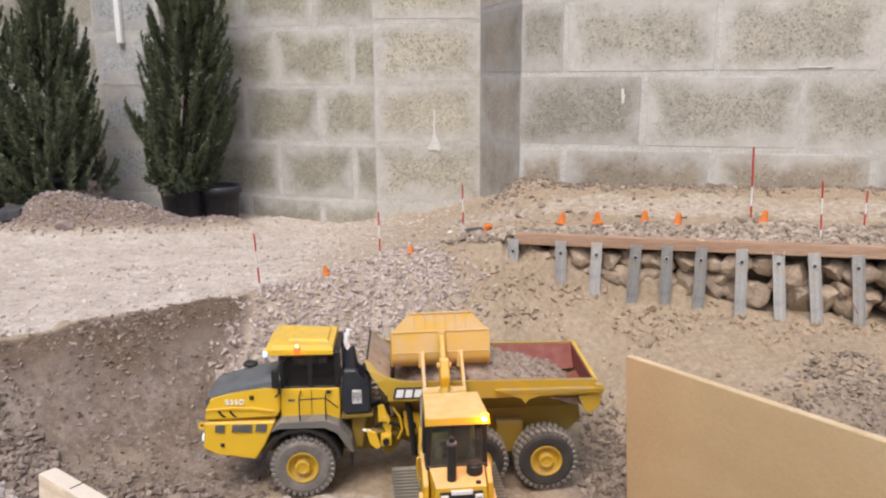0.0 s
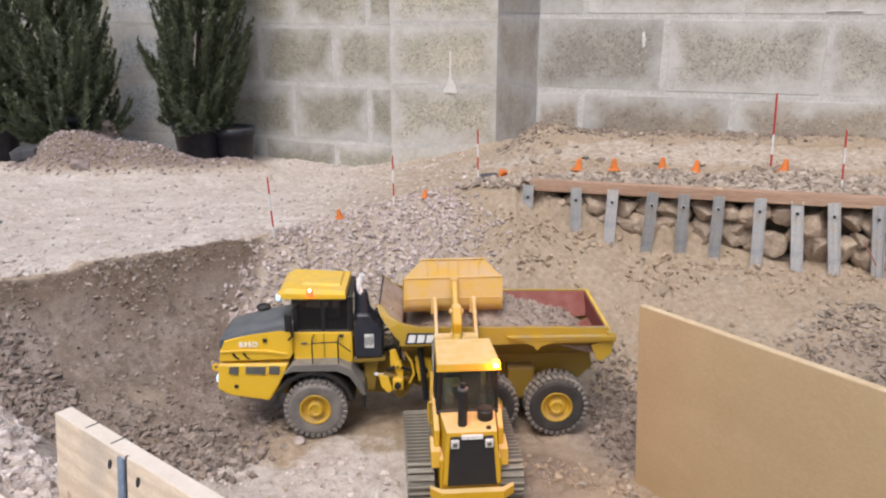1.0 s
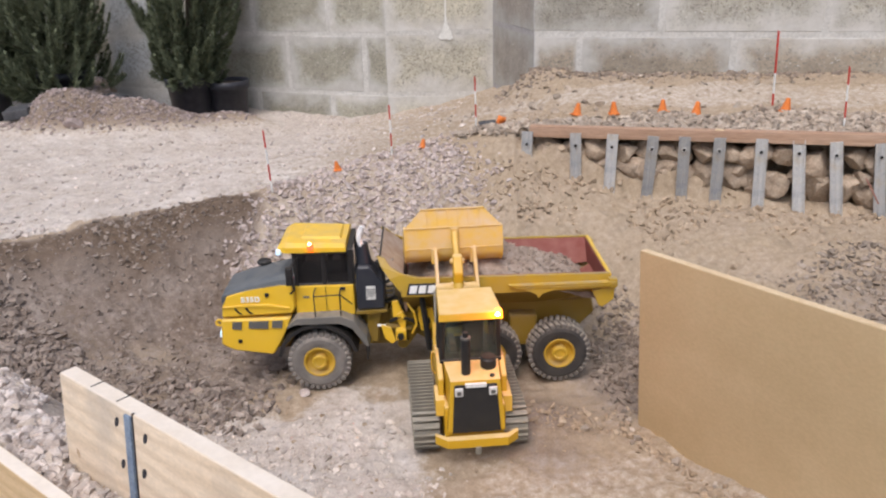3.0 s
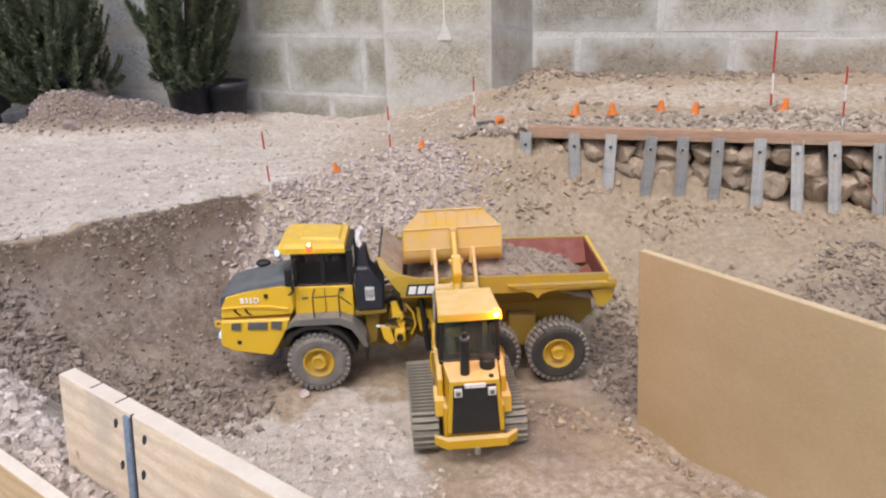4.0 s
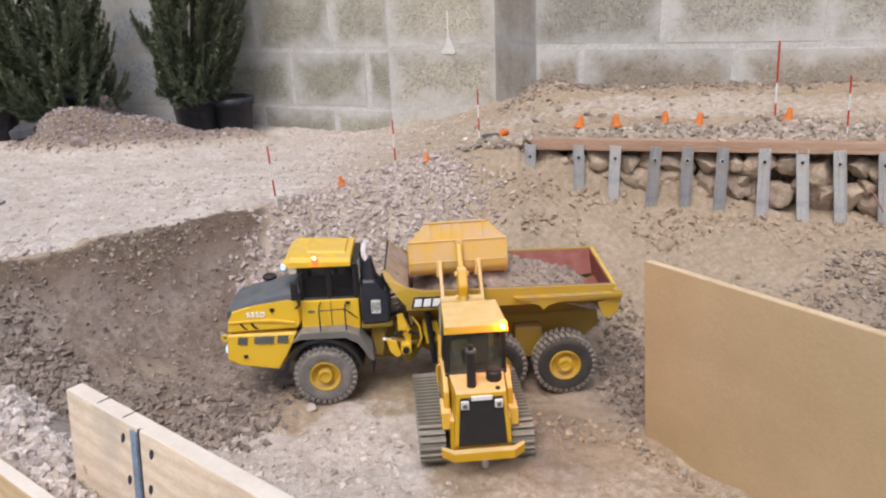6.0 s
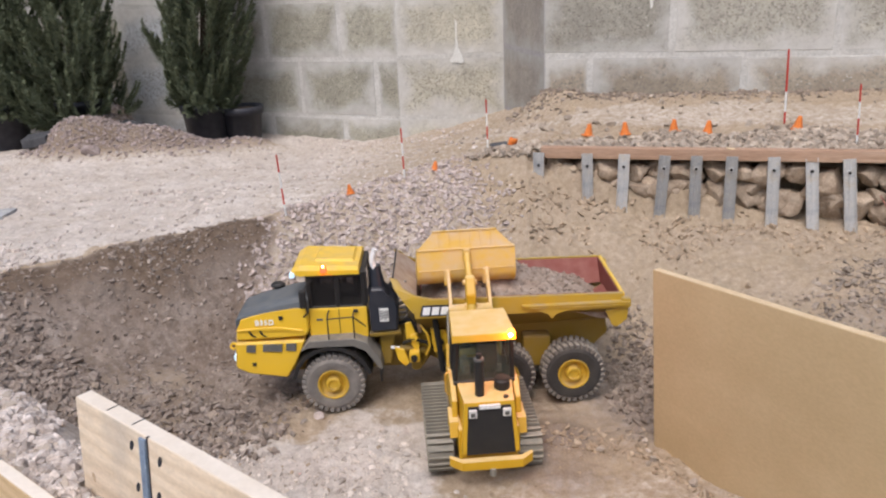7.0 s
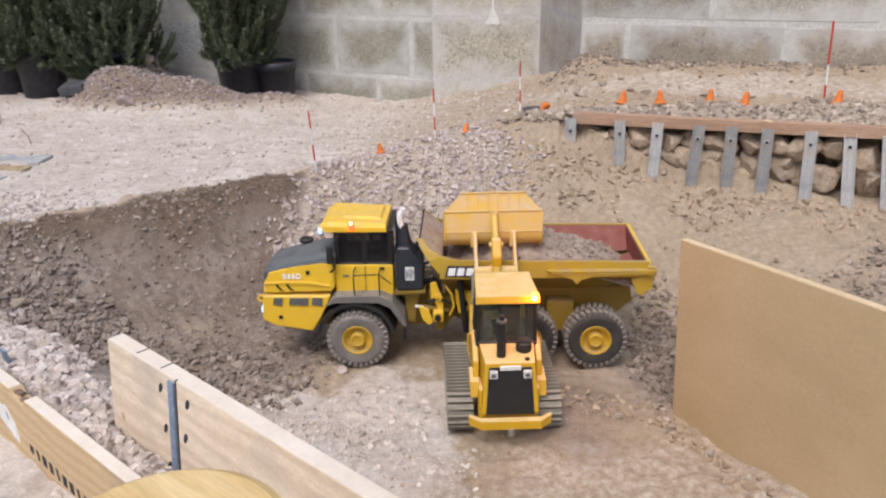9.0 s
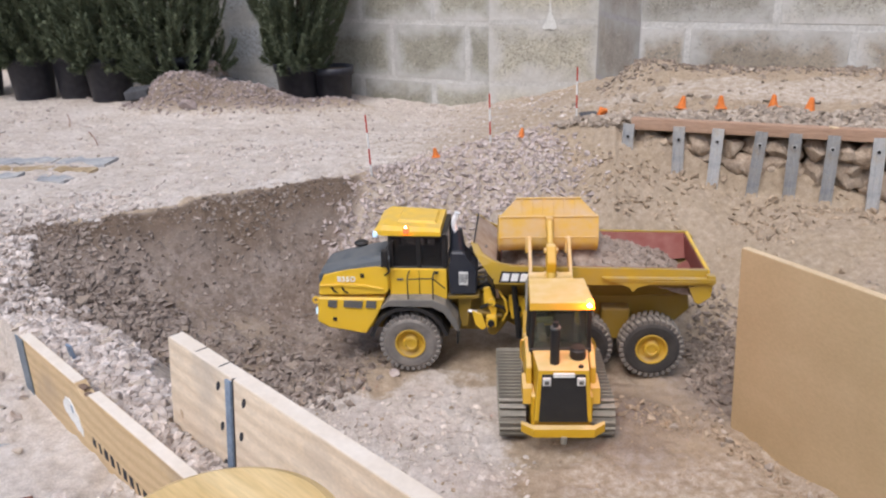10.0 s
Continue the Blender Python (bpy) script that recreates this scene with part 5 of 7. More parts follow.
# bed: shell of plates, each sloping inwards to the floor
bed = part("bed_floor", prism([(0.165, 0.134), (0.36, 0.134), (0.47, 0.146), (0.520, 0.170), (0.518, 0.176), (0.47, 0.152), (0.36, 0.140), (0.168, 0.140)], 0.052, 0.148), YELLOW_SHADED, truck)
for far in (False, True):
    def vv(v, far=far):
        return 0.2 - v if far else v
    band = loft([[(0.152, vv(0.000), 0.180), (0.152, vv(0.0), 0.196), (0.152, vv(0.006), 0.196), (0.152, vv(0.006), 0.180)],
                 [(0.178, vv(-0.001), 0.180), (0.178, vv(-0.001), 0.214), (0.178, vv(0.006), 0.214), (0.178, vv(0.006), 0.180)],
                 [(0.516, vv(-0.001), 0.184), (0.516, vv(-0.001), 0.212), (0.516, vv(0.006), 0.212), (0.516, vv(0.006), 0.184)]])
    part("bed_side", band, BED_YELLOW, truck, "yellow upper side plate of the bed")
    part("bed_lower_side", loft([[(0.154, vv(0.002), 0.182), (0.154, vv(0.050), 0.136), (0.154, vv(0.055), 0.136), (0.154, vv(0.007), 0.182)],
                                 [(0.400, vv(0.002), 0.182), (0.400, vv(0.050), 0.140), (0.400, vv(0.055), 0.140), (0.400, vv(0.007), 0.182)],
                                 [(0.516, vv(0.002), 0.186), (0.516, vv(0.030), 0.164), (0.516, vv(0.035), 0.164), (0.516, vv(0.007), 0.186)]]), YELLOW_SHADED, truck)
    part("front_wing", loft([[(0.112, vv(0.020), 0.250), (0.124, vv(0.020), 0.246), (0.124, vv(0.026), 0.246), (0.112, vv(0.026), 0.250)],
                             [(0.118, vv(0.010), 0.234), (0.134, vv(0.010), 0.232), (0.134, vv(0.016), 0.232), (0.118, vv(0.016), 0.234)],
                             [(0.132, vv(0.002), 0.214), (0.155, vv(0.002), 0.221), (0.155, vv(0.008), 0.221), (0.132, vv(0.008), 0.214)],
                             [(0.150, vv(-0.0005), 0.190), (0.186, vv(-0.0005), 0.2138), (0.186, vv(0.006), 0.2138), (0.150, vv(0.006), 0.190)]]), BED_YELLOW, truck, "yellow curved front wing of the bed")
    part("side_liner", loft([[(0.160, vv(0.0085), 0.213), (0.160, vv(0.062), 0.144), (0.160, vv(0.064), 0.144), (0.160, vv(0.0105), 0.213)],
                             [(0.510, vv(0.0085), 0.211), (0.510, vv(0.040), 0.172), (0.510, vv(0.042), 0.172), (0.510, vv(0.0105), 0.211)]]), RED_LINER, truck, "red-brown inner bed wall")
    rib = part("side_rib", prism([(0.338, 0.1985), (0.525, 0.200), (0.527, 0.190), (0.420, 0.189), (0.398, 0.182), (0.391, 0.172), (0.384, 0.183), (0.345, 0.1955)], vv(-0.009), vv(0.003), 0.0008), BED_YELLOW, truck, "yellow reinforcing ledge")
    for z_ in (0.1925, 0.1965):
        part("ledge_ridge", prism([(0.352, z_ + 0.0012), (0.528, z_ + 0.0022), (0.528, z_), (0.365, z_)], vv(-0.0105), vv(-0.0085)), BED_YELLOW, rib)
    part("tail_bracket", prism([(0.512, 0.206), (0.5275, 0.204), (0.5285, 0.190), (0.524, 0.186), (0.514, 0.188)], vv(-0.0085), vv(0.004), 0.0012), BED_YELLOW, truck, "yellow tail bracket of the bed")
    part("tail_gusset", prism([(0.486, 0.180), (0.526, 0.188), (0.524, 0.162), (0.506, 0.148), (0.498, 0.152)], vv(-0.001), vv(0.006), 0.0008), BED_YELLOW, truck)
part("floor_liner", prism([(0.162, 0.1405), (0.36, 0.1405), (0.47, 0.1525), (0.514, 0.176), (0.513, 0.178), (0.47, 0.1545), (0.36, 0.1425), (0.163, 0.1425)], 0.062, 0.138), RED_LINER, truck, "red-brown bed floor")
part("front_wall", loft([[(0.116, 0.024, 0.249), (0.120, 0.024, 0.247), (0.120, 0.176, 0.247), (0.116, 0.176, 0.249)], [(0.150, 0.004, 0.213), (0.156, 0.004, 0.213), (0.156, 0.196, 0.213), (0.150, 0.196, 0.213)], [(0.156, 0.036, 0.136), (0.161, 0.036, 0.136), (0.161, 0.164, 0.136), (0.156, 0.164, 0.136)]]), FRONT_WALL, truck, "dusty inner front wall of the bed")
part("canopy_edge", tube([(0.117, 0.022, 0.2505), (0.117, 0.178, 0.2505)], 0.0013), BLACK, truck, "dark rubber edge strip")
part("tailgate", loft([[(0.512, 0.0, 0.212), (0.518, 0.0, 0.212), (0.518, 0.2, 0.212), (0.512, 0.2, 0.212)], [(0.514, 0.004, 0.190), (0.520, 0.004, 0.190), (0.520, 0.196, 0.190), (0.514, 0.196, 0.190)], [(0.512, 0.038, 0.166), (0.518, 0.038, 0.166), (0.518, 0.162, 0.166), (0.512, 0.162, 0.166)]]), YELLOW, truck)
part("tailgate_liner", loft([[(0.509, 0.009, 0.211), (0.511, 0.009, 0.211), (0.511, 0.191, 0.211), (0.509, 0.191, 0.211)], [(0.509, 0.042, 0.172), (0.511, 0.042, 0.172), (0.511, 0.158, 0.172), (0.509, 0.158, 0.172)]]), RED_LINER, truck)
decal = part("side_sign", prism([(0.161, 0.184), (0.229, 0.184), (0.233, 0.2045), (0.166, 0.2045)], -0.0022, 0.0), INK, truck, "black sign panel")
for k in range(4):
    u = 0.1655 + k * 0.0158
    part("sign_shape", prism([(u, 0.1872), (u + 0.0125, 0.1872), (u + 0.0152, 0.2013), (u + 0.0030, 0.2013)], -0.0034, -0.0020), LETTER_WHITE, decal, "slanted white bar")


# the heap of soil in the bed
def heap(name, label, x0, x1, y0, y1, fn, mat, m, category, nx_=70, ny_=40):
    vs, fs = [], []
    for j in range(ny_ + 1):
        for i in range(nx_ + 1):
            x, y = x0 + (x1 - x0) * i / nx_, y0 + (y1 - y0) * j / ny_
            vs.append((x, y, fn(x, y)))
    for j in range(ny_):
        for i in range(nx_):
            a = j * (nx_ + 1) + i
            fs.append((a, a + 1, a + nx_ + 2, a + nx_ + 1))
    ob = raw(name, vs, fs, mat, smooth=True)
    ob.matrix_world = m
    return tagged(ob, label, category, kind="stuff")


def load_z(x, y):
    e = min(1.0, max(0.0, min(x - 0.165, 0.512 - x) / 0.05), max(0.0, min(y - 0.010, 0.19 - y) / 0.03))
    h = 0.197 + 0.060 * math.exp(-(((x - 0.285) / 0.085) ** 2 + ((y - 0.105) / 0.060) ** 2)) - 0.024 * max(0.0, (x - 0.40) / 0.11)
    n_ = 0.004 * float(wobble(x, y, 40, 21)) + 0.002 * float(wobble(x, y, 130, 22))
    return h * 1.0 + n_ - 0.020 * (1 - e)


TM = pose(-0.241, 1.228, 0.004, 0, 0, 4.1)
load = heap("soil_load", "heap of tan soil and small stones filling the truck bed", 0.163, 0.508, 0.012, 0.188, load_z, LOAD_SOIL, TM, "soil heap")


def on_load(rng, n):
    return np.stack([rng.uniform(0.19, 0.48, n), rng.uniform(0.025, 0.175, n)], -1)


load_stones = scatter("load_stones", "small stones lying on the soil load", LOAD_SOIL, 1300, on_load, 0.003, 0.009, 31, height=lambda x, y: np.array([load_z(a, b) for a, b in zip(x, y)]), category="stones")
load_stones.matrix_world = TM


# ---- tracked loader ----
loader = thing("track_loader", "yellow tracked loader model tipping its raised bucket", "track loader", m=pose(0.0318, 1.045, 0.002, 0, 0, 7.5))


def track_path(n, b0=0.030, b1=0.176, r=0.031, zc=0.033):
    """Points and turns round a track's loop."""
    straight, half = b1 - b0, math.pi * r
    total = 2 * straight + 2 * half
    for k in range(n):
        s = total * k / n
        if s < straight:
            yield b0 + s, zc + r, 0.0
        elif s < straight + half:
            a = (s - straight) / r
            yield b1 + r * math.sin(a), zc + r * math.cos(a), -a
        elif s < 2 * straight + half:
            yield b1 - (s - straight - half), zc - r, math.pi
        else:
            a = (s - 2 * straight - half) / r
            yield b0 - r * math.sin(a), zc - r * math.cos(a), -math.pi - a


shoe_bm = box(-0.0205, 0.0205, -0.0044, 0.0044, -0.0014, 0.0008, 0.0003, seg=1)
shoe_bm = box(-0.0205, 0.0205, -0.0044, -0.0022, 0.0, 0.0048, 0.0003, shoe_bm, 1)
shoe_me = bpy.data.meshes.new("track_shoe")
shoe_bm.to_mesh(shoe_me)
shoe_bm.free()
shoe_me.materials.append(STEEL)
for s in (-1, 1):
    a0 = s * 0.070
    tr = part("track", prism([(0.030, 0.012), (0.176, 0.012), (0.192, 0.033), (0.176, 0.056), (0.030, 0.056), (0.012, 0.033)], a0 - 0.012, a0 + 0.012, 0.002, axis="x"), LOADER_YELLOW, loader, "steel crawler track on a yellow frame")
    for b in (0.033, 0.173):
        part("sprocket", lathe([(0.0, -0.016), (0.010, -0.016), (0.012, -0.013), (0.026, -0.012), (0.026, 0.012), (0.012, 0.013), (0.010, 0.016), (0.0, 0.016)], 20, m=pose(a0, b, 0.033, 0, 90, 0)), STEEL, tr)
    for b in (0.06, 0.085, 0.11, 0.135):
        part("roller", rod((a0 - 0.013, b, 0.014), (a0 + 0.013, b, 0.014), 0.009, None, 14), STEEL, tr)
    for b, z, a in track_path(46):
        ob = new("track_shoe", shoe_me)
        ob.parent = tr
        ob.matrix_basis = Matrix.Translation((a0, b, z)) @ Matrix.Rotation(a, 4, "X")
hull = part("hull", box(-0.048, 0.048, -0.005, 0.185, 0.030, 0.085, 0.004), LOADER_YELLOW, loader)
hood2 = part("engine_hood", loft([[(-0.044, -0.022, 0.052), (0.044, -0.022, 0.052), (0.038, -0.012, 0.134), (-0.038, -0.012, 0.134)],
                                  [(-0.046, 0.056, 0.052), (0.046, 0.056, 0.052), (0.044, 0.056, 0.138), (-0.044, 0.056, 0.138)]]), LOADER_YELLOW, loader)
part("grille", loft([[(-0.0375, -0.0251, 0.0515), (0.0375, -0.0251, 0.0515), (0.0325, -0.0152, 0.128), (-0.0325, -0.0152, 0.128)],
                     [(-0.0375, -0.020, 0.0515), (0.0375, -0.020, 0.0515), (0.0325, -0.011, 0.128), (-0.0325, -0.011, 0.128)]]), BLACK, hood2, "black radiator grille")
for s in (-1, 1):
    fr = part("work_lamp", box(s * 0.026 - 0.0062, s * 0.026 + 0.0062, -0.0205, -0.014, 0.112, 0.1245, 0.001), LENS, hood2, "square rear work lamp")
    part("lamp_frame", box(s * 0.026 - 0.0035, s * 0.026 + 0.0035, -0.0215, -0.0195, 0.1145, 0.121, 0.0005), GREY_PAINT, fr)
part("label_strip", box(-0.016, 0.016, -0.0195, -0.014, 0.126, 0.1315), WHITE, hood2, "white label strip")
part("bumper", loft([[(-0.064, -0.018, 0.0355), (-0.064, -0.026, 0.0355), (-0.064, -0.026, 0.0495), (-0.064, -0.018, 0.0495)],
                     [(-0.046, -0.030, 0.0355), (-0.046, -0.042, 0.0355), (-0.046, -0.042, 0.0495), (-0.046, -0.030, 0.0495)],
                     [(0.046, -0.030, 0.0355), (0.046, -0.042, 0.0355), (0.046, -0.042, 0.0495), (0.046, -0.030, 0.0495)],
                     [(0.064, -0.018, 0.0355), (0.064, -0.026, 0.0355), (0.064, -0.026, 0.0495), (0.064, -0.018, 0.0495)]]), LOADER_YELLOW, loader)
part("tow_hook", rod((0, -0.040, 0.0365), (0, -0.040, 0.024), 0.0052, None, 12), STEEL, loader, "pale steel tow hook")
part("exhaust_tube", rod((-0.012, 0.010, 0.132), (-0.012, 0.010, 0.196), 0.0072, None, 18), BLACK, hood2, "black upright exhaust tube")
part("stack_cap", rod((-0.012, 0.010, 0.194), (-0.012, 0.010, 0.1975), 0.0080, None, 18), GREY_PAINT, hood2)
part("stack_tip", rod((-0.012, 0.010, 0.197), (-0.012, 0.010, 0.205), 0.0045, None, 14), BLACK, hood2)
pre = part("precleaner", lathe([(0.0, 0.0), (0.0105, 0.0), (0.0125, 0.004), (0.0125, 0.016), (0.010, 0.019), (0.0, 0.0195)], 22, m=pose(0.025, 0.026, 0.134)), BLACK, hood2, "black air precleaner bowl")
part("bowl_cap", rod((0.025, 0.026, 0.1525), (0.025, 0.026, 0.1545), 0.0105, None, 22), BLACK, pre)
part("filler_cap", rod((0.027, -0.002, 0.134), (0.027, -0.002, 0.137), 0.004, None, 12), BLACK, hood2)
for s in (-1, 1):
    part("side_tank", loft([[(s * 0.046, 0.004, 0.066), (s * 0.060, 0.004, 0.066), (s * 0.060, 0.010, 0.090), (s * 0.046, 0.010, 0.090)], [(s * 0.046, 0.050, 0.066), (s * 0.060, 0.050, 0.066), (s * 0.060, 0.048, 0.096), (s * 0.046, 0.048, 0.096)]]), LOADER_YELLOW, loader)
    part("side_panel", prism([(0.020, 0.080), (0.135, 0.080), (0.140, 0.120), (0.095, 0.140), (0.050, 0.137), (0.026, 0.118)], s * 0.0455, s * 0.0545, 0.0015, axis="x"), LOADER_YELLOW, loader)
part("grab_rail", tube([(-0.056, 0.060, 0.110), (-0.061, 0.060, 0.118), (-0.061, 0.063, 0.146), (-0.052, 0.065, 0.150)], 0.0012), LOADER_YELLOW, loader)
part("grab_rail", tube([(0.054, 0.060, 0.112), (0.057, 0.060, 0.118), (0.057, 0.063, 0.136), (0.050, 0.065, 0.139)], 0.0011), LOADER_YELLOW, loader)
posts_bm = None
for a, b in ((-0.046, 0.050), (0.046, 0.050), (-0.047, 0.090), (0.047, 0.090), (-0.045, 0.128), (0.045, 0.128)):
    posts_bm = rod((a, b + 0.004, 0.130), (a * 0.93, b - (0.008 if b < 0.06 else 0), 0.213), 0.0038, posts_bm, 8)
posts_bm = box(-0.049, 0.049, 0.046, 0.132, 0.134, 0.140, 0.001, posts_bm, 1)
cabin = part("cabin_frame", posts_bm, BLACK, loader, "black cab frame with glass all round")
part("window_pane", loft([[(-0.042, 0.050, 0.141), (0.042, 0.050, 0.141), (0.042, 0.0515, 0.141), (-0.042, 0.0515, 0.141)], [(-0.039, 0.043, 0.211), (0.039, 0.043, 0.211), (0.039, 0.0445, 0.211), (-0.039, 0.0445, 0.211)]]), CLEAR_GLASS, cabin, "clear rear window")
for s in (-1, 1):
    part("window_pane", loft([[(s * 0.0460, 0.056, 0.141), (s * 0.0460, 0.128, 0.141), (s * 0.0445, 0.128, 0.141), (s * 0.0445, 0.056, 0.141)], [(s * 0.0430, 0.048, 0.211), (s * 0.0430, 0.126, 0.211), (s * 0.0415, 0.126, 0.211), (s * 0.0415, 0.048, 0.211)]]), CLEAR_GLASS, cabin, "clear side window")
part("operator_seat", box(-0.020, 0.020, 0.072, 0.100, 0.132, 0.148, 0.004), BLACK, cabin)
part("seat_back", box(-0.010, 0.024, 0.066, 0.073, 0.145, 0.196, 0.004), BLACK, cabin)
part("window_pane", loft([[(-0.041, 0.131, 0.141), (0.041, 0.131, 0.141), (0.041, 0.1325, 0.141), (-0.041, 0.1325, 0.141)], [(-0.039, 0.128, 0.211), (0.039, 0.128, 0.211), (0.039, 0.1295, 0.211), (-0.039, 0.1295, 0.211)]]), CLEAR_GLASS, cabin, "clear windscreen")
for s in (-1, 1):
    part("console", box(s * 0.026 - 0.006, s * 0.026 + 0.006, 0.070, 0.110, 0.130, 0.156, 0.003), GREY_PAINT, cabin)
roof2 = part("cabin_roof", loft([[(-0.050, 0.035, 0.2125), (0.050, 0.035, 0.2125), (0.049, 0.037, 0.2235), (-0.049, 0.037, 0.2235)], [(-0.046, 0.135, 0.2115), (0.046, 0.135, 0.2115), (0.045, 0.133, 0.2240), (-0.045, 0.133, 0.2240)]]), LOADER_YELLOW, loader, "dusty pale yellow cab roof")
bea = part("beacon", lathe([(0.0055, 0.0), (0.0055, 0.006), (0.0045, 0.010), (0.0, 0.011)], 14, m=pose(0.043, 0.040, 0.2165)), LAMP_ORANGE, roof2, "lit orange warning beacon")
part("bulb", lathe([(0.0, -0.004), (0.004, 0.0), (0.0, 0.004)], 12, m=pose(0.041, 0.0338, 0.2205)), LAMP_CORE, bea)

# lift arms, link and bucket
for s in (-1, 1):
    arm = part("lift_arm", prism([(0.128, 0.120), (0.150, 0.120), (0.190, 0.180), (0.240, 0.248), (0.240, 0.261), (0.230, 0.264), (0.180, 0.210), (0.140, 0.175), (0.124, 0.150)], 0.002 + s * 0.034 - 0.0026, 0.002 + s * 0.034 + 0.0026, 0.001, axis="x"), ARM_PAINT, loader, "pale yellow lift arm plate")
    part("pin", rod((0.002 + s * 0.034 - 0.006, 0.235, 0.254), (0.002 + s * 0.034 + 0.006, 0.235, 0.254), 0.006, None, 12), LOADER_YELLOW, arm)
    part("lift_cylinder", rod((0.002 + s * 0.043, 0.135, 0.085), (0.002 + s * 0.041, 0.165, 0.150), 0.0065, None, 12), LOADER_YELLOW, arm)
    part("cylinder_rod", rod((0.002 + s * 0.041, 0.163, 0.146), (0.002 + s * 0.040, 0.185, 0.200), 0.0028, None, 10), STEEL, arm)
part("front_tower", prism([(0.126, 0.080), (0.160, 0.080), (0.158, 0.135), (0.145, 0.150), (0.130, 0.142)], -0.030, 0.030, 0.002, axis="x"), LOADER_YELLOW, loader)
part("cross_tube", rod((-0.036, 0.182, 0.205), (0.036, 0.182, 0.205), 0.009, None, 16), ARM_PAINT, loader)
lever = part("tilt_lever", prism([(0.172, 0.200), (0.190, 0.200), (0.204, 0.245), (0.196, 0.262), (0.184, 0.262), (0.170, 0.235)], -0.006, 0.010, 0.002, axis="x"), LOADER_YELLOW, loader)
for b_, z_ in ((0.180, 0.212), (0.192, 0.250)):
    part("lever_pin", rod((-0.010, b_, z_), (0.014, b_, z_), 0.0048, None, 14), ARM_PAINT, lever)
part("tilt_cylinder", rod((0.002, 0.150, 0.165), (0.002, 0.176, 0.215), 0.008, None, 14), LOADER_YELLOW, lever)
part("cylinder_rod", rod((0.002, 0.172, 0.210), (0.002, 0.180, 0.228), 0.0035, None, 10), CHROME_GLINT, lever)
part("tilt_link", rod((0.002, 0.192, 0.250), (0.002, 0.229, 0.289), 0.0052, None, 12), LOADER_YELLOW, lever)
knots = [Vector(q) for q in ((0.322, 0.243), (0.285, 0.2445), (0.256, 0.248), (0.2395, 0.2555), (0.2305, 0.267), (0.2285, 0.281))]
back = []
for k in range(len(knots) - 1):  # a smooth roll through the knots
    p0, p1, p2, p3 = knots[max(k - 1, 0)], knots[k], knots[k + 1], knots[min(k + 2, len(knots) - 1)]
    for f in (0.0, 0.2, 0.4, 0.6, 0.8):
        q = 0.5 * ((2 * p1) + (p2 - p0) * f + (2 * p0 - 5 * p1 + 4 * p2 - p3) * f * f + (3 * p1 - p0 - 3 * p2 + p3) * f ** 3)
        back.append((q.x, q.y))
back += [(0.2285, 0.281), (0.2325, 0.299), (0.2370, 0.317)]  # the flat upper back
inner_ = []
for k, (y, z) in enumerate(back):
    (ya, za), (yb, zb) = back[max(k - 1, 0)], back[min(k + 1, len(back) - 1)]
    ln = math.hypot(yb - ya, zb - za)
    inner_.append((y + 0.003 * (zb - za) / ln, z - 0.003 * (yb - ya) / ln))
bucket = part("bucket", prism(back + inner_[::-1], -0.083, 0.083, 0.0, axis="x"), BUCKET_PAINT, loader, "dusty yellow bucket tipped forward", smooth=False, m=pose(0.001, 0, -0.021))
for s in (-1, 1):
    part("bucket_side", prism([(y - 0.0012 if z > 0.25 else y, z - 0.001) for y, z in back] + [(0.2480, 0.3175), (0.300, 0.285), (0.324, 0.252)], s * 0.0845 - 0.0018, s * 0.0845 + 0.0018, 0.0, axis="x"), BUCKET_PAINT, bucket)
    part("hinge_lug", prism([(0.223, 0.255), (0.240, 0.250), (0.240, 0.280), (0.226, 0.282)], s * 0.034 - 0.006, s * 0.034 + 0.006, 0.001, axis="x"), BUCKET_PAINT, bucket)
part("link_lug", prism([(0.2240, 0.296), (0.2340, 0.292), (0.2380, 0.316), (0.2280, 0.318)], -0.005, 0.007, 0.001, axis="x"), BUCKET_PAINT, bucket)
part("back_ridge", box(-0.083, 0.083, -0.0012, 0.001, -0.0012, 0.0012, 0.0004, seg=1), BUCKET_PAINT, bucket, "welded ridge along the bucket's back", m=pose(0, 0.2290, 0.2815))
part("top_ridge", box(-0.086, 0.086, -0.0018, 0.0025, -0.0018, 0.0014, 0.0006, seg=1), BUCKET_PAINT, bucket, m=pose(0, 0.2370, 0.3168))
part("spill_guard", loft([[(-0.084, 0.2375, 0.3175), (0.084, 0.2375, 0.3175), (0.084, 0.2400, 0.3170), (-0.084, 0.2400, 0.3170)], [(-0.055, 0.2500, 0.3460), (0.055, 0.2500, 0.3460), (0.055, 0.2525, 0.3455), (-0.055, 0.2525, 0.3455)]]), BUCKET_PAINT, bucket, "trapezoid spill guard with welded stiffeners")
part("guard_edge", box(-0.056, 0.056, -0.0028, 0.0026, -0.0012, 0.0014, 0.0005, seg=1), BUCKET_PAINT, bucket, m=pose(0, 0.2505, 0.3462))
for k in range(6):
    a = -0.0455 + k * 0.0182
    part("stiffener", prism([(0.2362, 0.3185), (0.2382, 0.3185), (0.2500, 0.3452), (0.2462, 0.3452)], a - 0.0013, a + 0.0013, 0.0, axis="x"), BUCKET_PAINT, bucket)
part("cutting_edge", prism([(0.318, 0.2425), (0.340, 0.240), (0.340, 0.2425), (0.318, 0.247)], -0.086, 0.086, 0.0, axis="x"), STEEL, bucket, "worn steel cutting edge")
